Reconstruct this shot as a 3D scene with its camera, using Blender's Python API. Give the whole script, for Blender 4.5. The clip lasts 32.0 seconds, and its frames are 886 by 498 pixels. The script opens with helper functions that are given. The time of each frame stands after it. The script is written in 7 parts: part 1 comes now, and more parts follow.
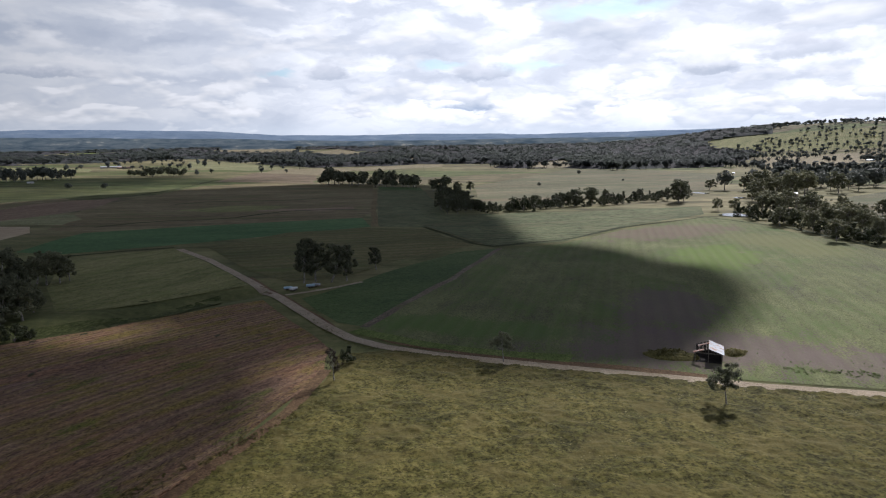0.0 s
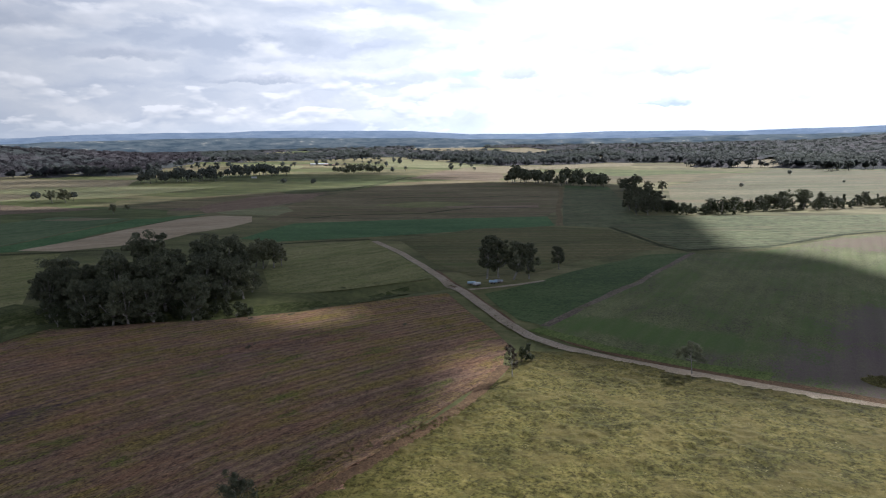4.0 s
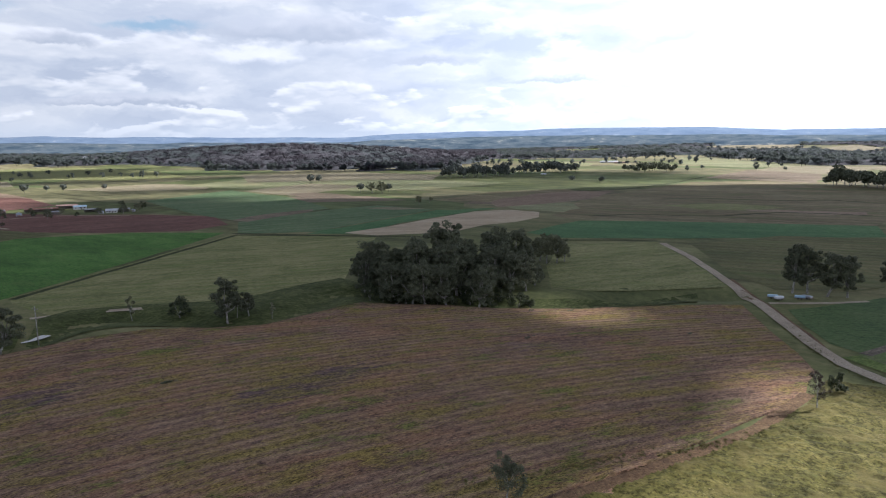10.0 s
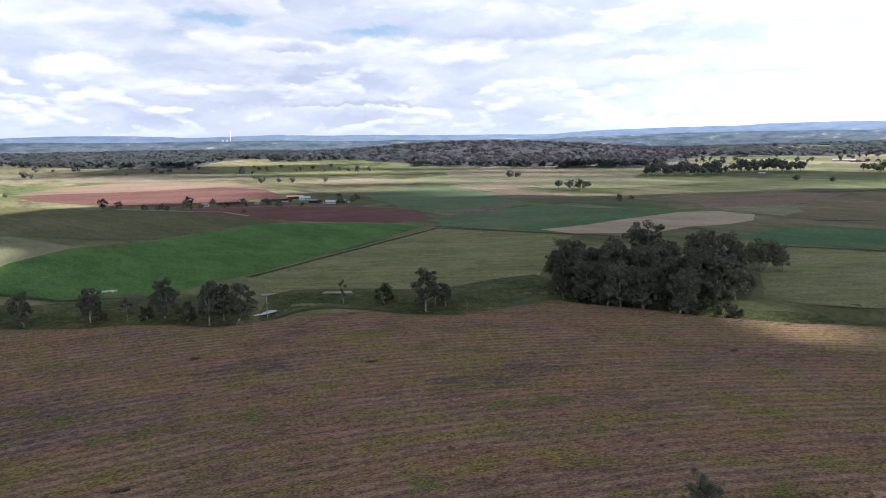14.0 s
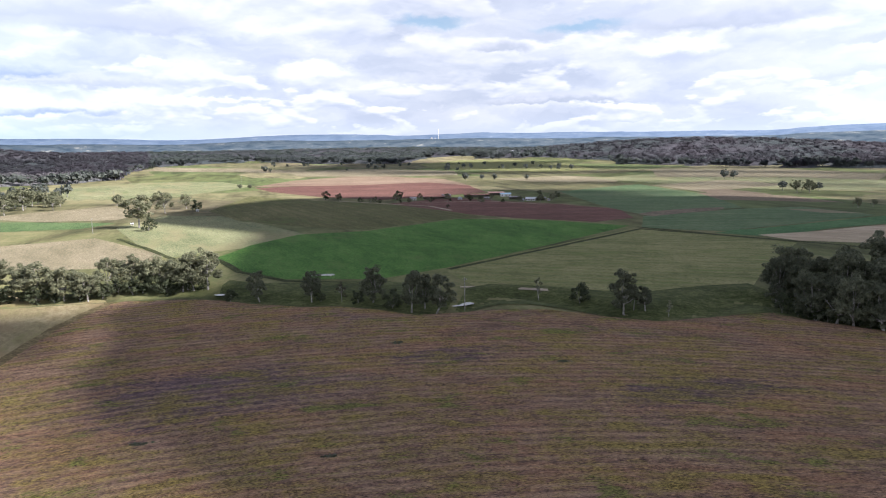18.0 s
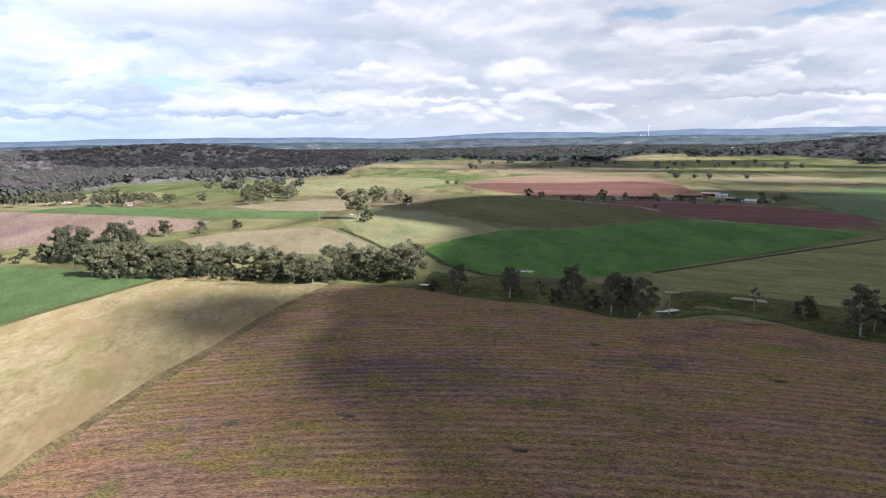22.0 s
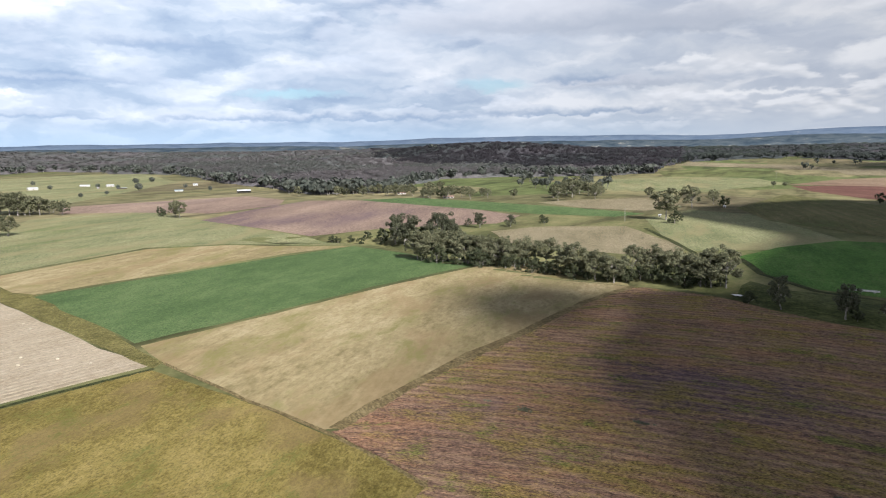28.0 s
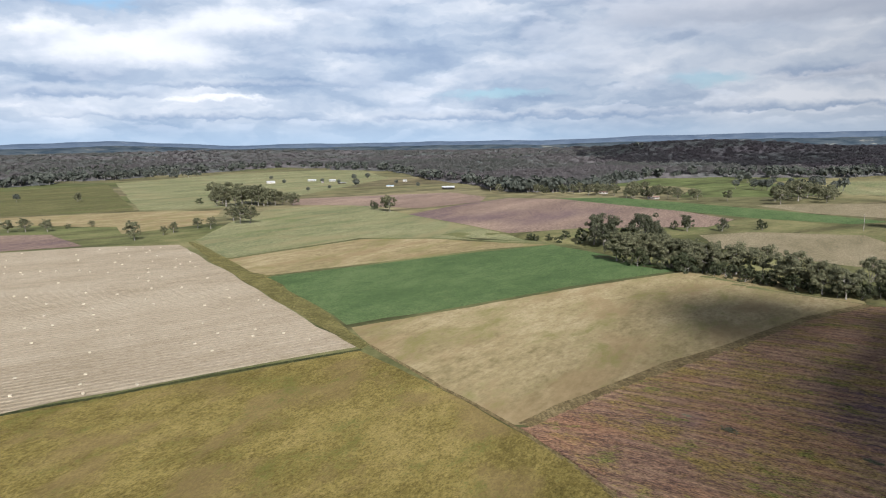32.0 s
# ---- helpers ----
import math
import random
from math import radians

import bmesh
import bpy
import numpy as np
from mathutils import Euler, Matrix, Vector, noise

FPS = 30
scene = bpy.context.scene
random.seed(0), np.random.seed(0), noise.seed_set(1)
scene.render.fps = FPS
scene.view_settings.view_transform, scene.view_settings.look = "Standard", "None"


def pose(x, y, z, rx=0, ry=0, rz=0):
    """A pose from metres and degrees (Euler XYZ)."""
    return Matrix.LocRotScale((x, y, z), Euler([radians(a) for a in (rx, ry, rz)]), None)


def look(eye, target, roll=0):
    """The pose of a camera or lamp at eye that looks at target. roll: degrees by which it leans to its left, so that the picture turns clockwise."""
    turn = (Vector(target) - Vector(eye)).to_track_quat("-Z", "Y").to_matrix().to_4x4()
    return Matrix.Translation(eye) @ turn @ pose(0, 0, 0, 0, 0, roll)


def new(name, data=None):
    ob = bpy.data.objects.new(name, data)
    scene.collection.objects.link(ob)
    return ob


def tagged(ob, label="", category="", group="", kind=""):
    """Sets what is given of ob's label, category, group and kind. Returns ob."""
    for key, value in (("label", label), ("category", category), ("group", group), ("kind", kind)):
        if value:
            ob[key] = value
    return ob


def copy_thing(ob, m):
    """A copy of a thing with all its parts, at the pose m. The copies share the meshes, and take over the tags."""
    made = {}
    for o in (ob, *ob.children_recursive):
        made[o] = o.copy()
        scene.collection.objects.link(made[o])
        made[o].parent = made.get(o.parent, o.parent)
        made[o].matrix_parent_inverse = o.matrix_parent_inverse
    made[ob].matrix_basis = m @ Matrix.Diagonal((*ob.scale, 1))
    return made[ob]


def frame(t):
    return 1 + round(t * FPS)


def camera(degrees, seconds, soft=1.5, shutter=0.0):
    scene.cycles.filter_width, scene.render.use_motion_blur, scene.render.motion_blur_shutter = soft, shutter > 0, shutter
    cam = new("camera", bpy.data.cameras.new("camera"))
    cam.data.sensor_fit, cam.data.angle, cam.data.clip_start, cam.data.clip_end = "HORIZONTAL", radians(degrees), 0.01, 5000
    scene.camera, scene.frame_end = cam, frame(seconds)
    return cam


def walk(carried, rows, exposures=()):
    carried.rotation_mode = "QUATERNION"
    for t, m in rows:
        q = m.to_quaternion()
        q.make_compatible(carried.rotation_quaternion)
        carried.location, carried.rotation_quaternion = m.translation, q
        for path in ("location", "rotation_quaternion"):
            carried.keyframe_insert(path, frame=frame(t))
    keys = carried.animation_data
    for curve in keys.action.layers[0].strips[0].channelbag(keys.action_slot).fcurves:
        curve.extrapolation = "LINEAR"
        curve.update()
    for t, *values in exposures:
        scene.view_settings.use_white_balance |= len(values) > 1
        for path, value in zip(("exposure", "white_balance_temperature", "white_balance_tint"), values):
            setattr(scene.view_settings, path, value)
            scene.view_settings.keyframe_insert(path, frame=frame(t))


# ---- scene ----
# ---- camera ----
cam = camera(67.97, 32.0, soft=1.12)
PATH = [
    (0.0, pose(0, 0, 50, 81.302, 0.627, -0.096)),
    (1.0, pose(0, 0, 50, 81.274, 0.680, 3.888)),
    (2.0, pose(0, 0, 50, 81.274, 0.693, 7.924)),
    (3.0, pose(0, 0, 50, 81.302, 0.701, 11.988)),
    (3.5, pose(0, 0, 50, 81.326, 0.724, 13.960)),
    (5.5, pose(0, 0, 50, 81.389, 0.759, 22.052)),
    (6.5, pose(0, 0, 50, 81.438, 0.748, 26.148)),
    (7.5, pose(0, 0, 50, 81.452, 0.685, 30.263)),
    (8.5, pose(0, 0, 50, 81.436, 0.689, 34.351)),
    (9.5, pose(0, 0, 50, 81.432, 0.697, 38.480)),
    (10.5, pose(0, 0, 50, 81.420, 0.687, 42.693)),
    (11.5, pose(0, 0, 50, 81.393, 0.725, 46.910)),
    (12.5, pose(0, 0, 50, 81.382, 0.717, 51.192)),
    (13.5, pose(0, 0, 50, 81.370, 0.710, 55.510)),
    (14.5, pose(0, 0, 50, 81.343, 0.665, 59.858)),
    (16.5, pose(0, 0, 50, 81.339, 0.611, 68.505)),
    (17.5, pose(0, 0, 50, 81.320, 0.615, 72.827)),
    (18.5, pose(0, 0, 50, 81.309, 0.633, 77.175)),
    (19.5, pose(0, 0, 50, 81.268, 0.624, 81.586)),
    (20.5, pose(0, 0, 50, 81.264, 0.625, 85.947)),
    (21.5, pose(0, 0, 50, 81.289, 0.651, 90.306)),
    (22.5, pose(0, 0, 50, 81.291, 0.607, 94.693)),
    (23.5, pose(0, 0, 50, 81.281, 0.605, 99.036)),
    (24.5, pose(0, 0, 50, 81.321, 0.585, 103.458)),
    (25.5, pose(0, 0, 50, 81.338, 0.639, 107.803)),
    (27.5, pose(0, 0, 50, 81.393, 0.719, 116.569)),
    (28.5, pose(0, 0, 50, 81.409, 0.697, 120.921)),
    (29.5, pose(0, 0, 50, 81.422, 0.732, 125.228)),
    (30.5, pose(0, 0, 50, 81.407, 0.793, 129.491)),
    (31.5, pose(0, 0, 50, 81.449, 0.728, 133.793)),
    (32.0, pose(0, 0, 50, 81.456, 0.670, 136.031)),
]
walk(cam, PATH, [(0, 0.14, 6000, 13), (3, 0.56, 5900, 13), (6, 0.84, 5840, 12), (9, 1.08, 5780, 12), (12, 1.30, 5780, 14), (18, 1.42, 5880, 15), (24, 1.08, 6080, 13), (28, 0.82, 6120, 11), (32, 0.57, 6080, 11)])

# ---- sky and sun ----
SUN_EL, SUN_TURN = radians(36), radians(60)
SUN = Vector((math.cos(SUN_EL) * math.cos(SUN_TURN), math.cos(SUN_EL) * math.sin(SUN_TURN), math.sin(SUN_EL)))


def node(nt, kind, links=None, **values):
    """A node with its settings; links: input name or number -> socket or value."""
    n = nt.nodes.new(kind)
    for key, value in values.items():
        setattr(n, key, value)
    for key, value in (links or {}).items():
        if isinstance(value, bpy.types.NodeSocket):
            nt.links.new(value, n.inputs[key])
        else:
            n.inputs[key].default_value = value
    return n


def maths(nt, op, a, b=0.0, clamp=False):
    return node(nt, "ShaderNodeMath", {0: a, 1: b}, operation=op, use_clamp=clamp).outputs[0]


def ramp(nt, fac, stops, mode="LINEAR"):
    n = node(nt, "ShaderNodeValToRGB", {0: fac})
    n.color_ramp.interpolation = mode
    els = n.color_ramp.elements
    while len(els) < len(stops):
        els.new(0.5)
    for el, (pos, col) in zip(els, stops):
        el.position = pos
        el.color = (*col, 1) if len(col) == 3 else col
    return n.outputs[0]


def mix(nt, fac, a, b, mode="MIX"):
    n = node(nt, "ShaderNodeMix", data_type="RGBA", blend_type=mode)
    for i, v in ((0, fac), (6, a), (7, b)):
        if isinstance(v, bpy.types.NodeSocket):
            nt.links.new(v, n.inputs[i])
        else:
            n.inputs[i].default_value = v if i == 0 else (*v, 1)
    return n.outputs[2]


def noise_of(nt, vec, scale, detail=4.0, rough=0.55, distort=0.0):
    return node(nt, "ShaderNodeTexNoise", {"Vector": vec, "Scale": scale, "Detail": detail, "Roughness": rough, "Distortion": distort}).outputs[0]


def grey(v):
    return (v, v, v)


world = bpy.data.worlds.new("sky")
scene.world = world
world.use_nodes = True
wt = world.node_tree
wt.nodes.clear()
sky = node(wt, "ShaderNodeTexSky", sky_type="NISHITA", sun_disc=False, sun_elevation=SUN_EL, sun_rotation=radians(30), air_density=1.2, dust_density=1.5)
way = node(wt, "ShaderNodeTexCoord").outputs["Generated"]
sep = node(wt, "ShaderNodeSeparateXYZ", {0: way})
# bearing (turning left from +y) and elevation of each direction of the sky, in degrees
bearing = maths(wt, "MULTIPLY", maths(wt, "ARCTAN2", maths(wt, "MULTIPLY", sep.outputs[0], -1.0), sep.outputs[1]), 180 / math.pi)
height = maths(wt, "MULTIPLY", maths(wt, "ARCSINE", sep.outputs[2]), 180 / math.pi)
# light that the clouds scatter: strongest about the hidden sun, and again where they are lit from the front
level = ramp(wt, maths(wt, "MULTIPLY", maths(wt, "ADD", bearing, 60.0), 1 / 240, True), [(0.10, grey(1.9)), (0.25, grey(1.9)), (0.30, grey(1.75)), (0.36, grey(1.36)), (0.45, grey(0.93)), (0.56, grey(0.81)), (0.67, grey(0.98)), (0.82, grey(1.46))], "LINEAR")
near_sun = node(wt, "ShaderNodeVectorMath", {0: way, 1: SUN}, operation="DOT_PRODUCT").outputs["Value"]
glare = ramp(wt, maths(wt, "MULTIPLY", maths(wt, "ADD", near_sun, 1.0), 0.5, True), [(0.70, grey(0)), (0.93, grey(1))], "EASE")
behind = ramp(wt, maths(wt, "MULTIPLY", maths(wt, "ADD", near_sun, 1.0), 0.5, True), [(0.12, grey(1)), (0.34, grey(0))], "EASE")
chart = node(wt, "ShaderNodeCombineXYZ", {0: bearing, 1: height}).outputs[0]


def drawn_out(su, sv, seed):
    """The sky's chart, scaled for a noise with features of su by sv degrees."""
    return node(wt, "ShaderNodeVectorMath", {0: chart, 1: (1 / su, 1 / sv, 1), 2: (seed, seed * 0.7, seed * 0.3)}, operation="MULTIPLY_ADD").outputs[0]


def stirred(vec, scale, by):
    swirl = node(wt, "ShaderNodeTexNoise", {"Vector": vec, "Scale": scale, "Detail": 4, "Roughness": 0.55}).outputs[1]
    swirl = node(wt, "ShaderNodeVectorMath", {0: swirl, 1: (0.5, 0.5, 0.5)}, operation="SUBTRACT").outputs[0]
    return node(wt, "ShaderNodeVectorMath", {0: swirl, 1: by}, operation="MULTIPLY").outputs[0]


warped = node(wt, "ShaderNodeVectorMath", {0: chart, 1: stirred(drawn_out(2.6, 1.3, 0.0), 1.0, (3.0, 1.5, 0.0))}, operation="ADD").outputs[0]
warped = node(wt, "ShaderNodeVectorMath", {0: warped, 1: stirred(drawn_out(0.95, 0.7, 5.0), 1.0, (0.8, 0.62, 0.0))}, operation="ADD").outputs[0]


def spread_out(su, sv, seed):
    return node(wt, "ShaderNodeVectorMath", {0: warped, 1: (1 / su, 1 / sv, 1), 2: (seed, seed * 0.7, seed * 0.3)}, operation="MULTIPLY_ADD").outputs[0]


# heaped clouds, small near the horizon and broad higher up; each one compared with the sky just above it


def heap_noise(rise, detail):
    fine = noise_of(wt, node(wt, "ShaderNodeVectorMath", {0: chart, 1: (1 / 4.2, 1 / 1.5, 1), 2: (2.0, rise / 1.5, 0.6)}, operation="MULTIPLY_ADD").outputs[0], 1.0, detail, 0.52, 0.15)
    broad = noise_of(wt, node(wt, "ShaderNodeVectorMath", {0: chart, 1: (1 / 9.5, 1 / 3.6, 1), 2: (5.0, rise * 1.8 / 3.6, 1.6)}, operation="MULTIPLY_ADD").outputs[0], 1.0, detail + 1, 0.52, 0.15)
    high = maths(wt, "SUBTRACT", maths(wt, "MULTIPLY", height, 0.16), 0.55, True)
    return maths(wt, "ADD", fine, maths(wt, "MULTIPLY", high, maths(wt, "SUBTRACT", broad, fine)))


heaps = heap_noise(0.0, 5)
relief = maths(wt, "SUBTRACT", heap_noise(0.0, 3), heap_noise(0.45, 3))
heaped = node(wt, "ShaderNodeMapRange", {0: heaps, 1: 0.49, 2: 0.56, 3: 0.0, 4: 0.85}, interpolation_type="SMOOTHSTEP").outputs[0]
# the deck: grey stratus in long flat layers, finer towards the horizon
sheets = noise_of(wt, spread_out(9.5, 2.6, 3.0), 1.0, 4, 0.5, 0.3)
deck = ramp(wt, sheets, [(0.34, (0.62, 0.67, 0.76)), (0.46, (0.72, 0.76, 0.83)), (0.56, (0.82, 0.845, 0.885)), (0.66, (0.96, 0.96, 0.97))])
deck_far = ramp(wt, sheets, [(0.34, (0.36, 0.46, 0.61)), (0.46, (0.48, 0.575, 0.70)), (0.56, (0.64, 0.71, 0.80)), (0.68, (0.90, 0.92, 0.95))])
tone = mix(wt, behind, deck, deck_far)
tone = mix(wt, glare, tone, ramp(wt, sheets, [(0.32, (0.66, 0.70, 0.78)), (0.45, (0.84, 0.87, 0.93)), (0.58, (1.25, 1.25, 1.25))]))
# heaps are bright above and grey below
heaped = maths(wt, "MULTIPLY", heaped, maths(wt, "SUBTRACT", 1.0, maths(wt, "MULTIPLY", behind, 0.6)))
tone = mix(wt, heaped, tone, mix(wt, 1.0, ramp(wt, maths(wt, "ADD", relief, 0.5), [(0.37, (0.64, 0.69, 0.78)), (0.47, (0.80, 0.83, 0.88)), (0.54, (0.94, 0.945, 0.96)), (0.62, (1.12, 1.11, 1.11))]), mix(wt, behind, grey(1.0), (0.82, 0.86, 0.92)), "MULTIPLY"))
sky_blue = mix(wt, 1.0, node(wt, "ShaderNodeVectorMath", {0: sky.outputs[0], 3: 0.11}, operation="SCALE").outputs[0], (0.90, 1.06, 1.20), "MULTIPLY")
# top and base tones of the heaped clouds: white, grey, mixed, blue-grey
PUFF = {"w": ((1.12, 1.11, 1.10), (0.66, 0.71, 0.80)), "g": ((0.78, 0.80, 0.86), (0.54, 0.59, 0.68)), "m": ((1.0, 1.0, 1.0), (0.50, 0.55, 0.64)), "b": ((0.66, 0.72, 0.80), (0.34, 0.44, 0.60))}


def patch(u, v, wide, high, hard, flat=2.3, crest=0.75):
    """A cloud's outline about a bearing and elevation: domed above, flat below. Returns its mask and its height from base to top."""
    q = node(wt, "ShaderNodeVectorMath", {0: warped, 1: (1 / wide, 1 / high, 0), 2: (-u / wide, -v / high, 0)}, operation="MULTIPLY_ADD").outputs[0]
    low = node(wt, "ShaderNodeVectorMath", {0: q, 1: (1, -flat, 1)}, operation="MULTIPLY").outputs[0]
    r = node(wt, "ShaderNodeVectorMath", {0: node(wt, "ShaderNodeVectorMath", {0: q, 1: low}, operation="MAXIMUM").outputs[0]}, operation="LENGTH").outputs["Value"]
    r = maths(wt, "ADD", r, maths(wt, "MULTIPLY", maths(wt, "SUBTRACT", 0.5, heaps), 1.6))
    mask = node(wt, "ShaderNodeMapRange", {0: r, 1: 1.25, 2: 1.25 - hard, 3: 0.0, 4: 0.80}, interpolation_type="SMOOTHSTEP").outputs[0]
    up = node(wt, "ShaderNodeMapRange", {0: node(wt, "ShaderNodeVectorMath", {0: q, 1: (0.12, 1, 0)}, operation="DOT_PRODUCT").outputs["Value"], 1: -0.35, 2: crest}, interpolation_type="SMOOTHSTEP").outputs[0]
    return mask, up


def bank(kind, places, hard=0.55):
    result = tone
    top, base = PUFF[kind]
    for u, v, wide, high in places:
        mask, up = patch(u, v, wide, high, hard, crest=0.45 if kind == "w" else 0.75)
        if kind == "w":
            mask = maths(wt, "MULTIPLY", mask, maths(wt, "ADD", maths(wt, "MULTIPLY", up, 0.85), 0.15))
        result = mix(wt, mask, result, mix(wt, up, base, top))
    return result


for u, v, wide, high in [(-13.9, 10.9, 5.6, 0.7), (-7.1, 6.6, 3.2, 0.6), (0.0, 6.9, 2.3, 0.4), (13.4, 6.2, 1.7, 0.4), (63.1, 9.7, 5.1, 0.5), (76.0, 10.3, 3.4, 0.6), (114.3, 5.4, 3.4, 0.7), (131.4, 4.6, 5.4, 0.45)]:
    tone = mix(wt, maths(wt, "MULTIPLY", patch(u, v, wide, high, 0.9, 1.0)[0], 0.85), tone, mix(wt, 0.35, sky_blue, (0.42, 0.74, 0.96)))
tone = bank("g", [(-28.8, 6.9, 4.5, 1.1), (52.9, 9.5, 9.3, 1.5), (41.1, 7.4, 4.3, 0.8), (31.5, 5.7, 4.9, 0.45), (70.0, 8.2, 2.4, 0.7), (100.7, 9.4, 8.7, 1.4), (110.0, 10.2, 14.0, 1.9), (103.5, 5.2, 6.9, 0.8)], 0.9)
tone = bank("w", [(166.0, 8.4, 2.4, 2.1), (160.0, 6.7, 7.7, 2.7), (152.7, 9.1, 5.4, 2.7), (55.8, 7.2, 3.8, 1.3), (85.6, 5.8, 3.7, 1.45), (98.2, 6.5, 1.3, 0.8)])
tone = mix(wt, maths(wt, "MULTIPLY", patch(162.8, 11.8, 4.4, 1.5, 0.6, 1.0)[0], 0.95), tone, mix(wt, 0.45, sky_blue, (0.36, 0.70, 0.98)))
tone = bank("b", [(164.8, 4.5, 5.6, 0.7), (152.5, 5.4, 8.6, 0.6), (142.3, 8.4, 5.3, 1.0), (107.3, 5.8, 4.5, 0.95), (156.1, 2.8, 11.2, 0.45), (130.4, 2.8, 15.6, 0.55), (107.8, 3.0, 8.3, 0.6), (-1.9, 3.4, 3.0, 0.7)], 0.9)
tone = bank("g", [(-3.8, 6.1, 3.0, 1.1), (9.7, 6.2, 1.7, 1.15), (65.6, 3.9, 6.8, 0.5)], 0.6)
tone = bank("m", [(-21.9, 6.1, 2.6, 1.2)])
tone = bank("w", [(-14.3, 3.4, 1.2, 0.4), (92.9, 4.0, 4.2, 0.5), (154.1, 4.1, 4.9, 0.5)])
# pale air near the horizon
low = ramp(wt, sep.outputs[2], [(0.012, grey(0.75)), (0.055, grey(0.0))], "EASE")
tone = mix(wt, low, tone, mix(wt, behind, (0.74, 0.81, 0.90), (0.52, 0.67, 0.83)))
overhead = ramp(wt, sep.outputs[2], [(0.22, grey(1)), (0.44, (0.248, 0.264, 0.304))], "EASE")
air = mix(wt, 1.0, mix(wt, 1.0, tone, level, "MULTIPLY"), overhead, "MULTIPLY")
node(wt, "ShaderNodeOutputWorld", {0: node(wt, "ShaderNodeBackground", {0: air, 1: 0.46}).outputs[0]})

sun = new("sun", bpy.data.lights.new("sun", "SUN"))
sun.data.energy, sun.data.angle, sun.data.color = 5.0, radians(0.5), (1.0, 0.95, 0.88)
sun.matrix_world = look(SUN * 100, (0, 0, 0))

# ---- materials ----


def material(name):
    m = bpy.data.materials.new(name)
    m.use_nodes = True
    m.node_tree.nodes.clear()
    return m, m.node_tree


def finish(nt, colour, rough=0.9, bump=None, strength=0.4, depth=0.3, metallic=0.0, spec=0.3, trans=0.0):
    s = node(nt, "ShaderNodeBsdfPrincipled", {"Base Color": colour if isinstance(colour, bpy.types.NodeSocket) else (*colour, 1), "Roughness": rough, "Metallic": metallic, "Specular IOR Level": spec})
    if bump is not None:
        nt.links.new(node(nt, "ShaderNodeBump", {"Height": bump, "Strength": strength, "Distance": depth}).outputs[0], s.inputs["Normal"])
    out = s.outputs[0]
    if trans:
        t = node(nt, "ShaderNodeBsdfTranslucent", {0: colour})
        out = node(nt, "ShaderNodeMixShader", {0: trans, 1: out, 2: t.outputs[0]}).outputs[0]
    node(nt, "ShaderNodeOutputMaterial", {0: out})


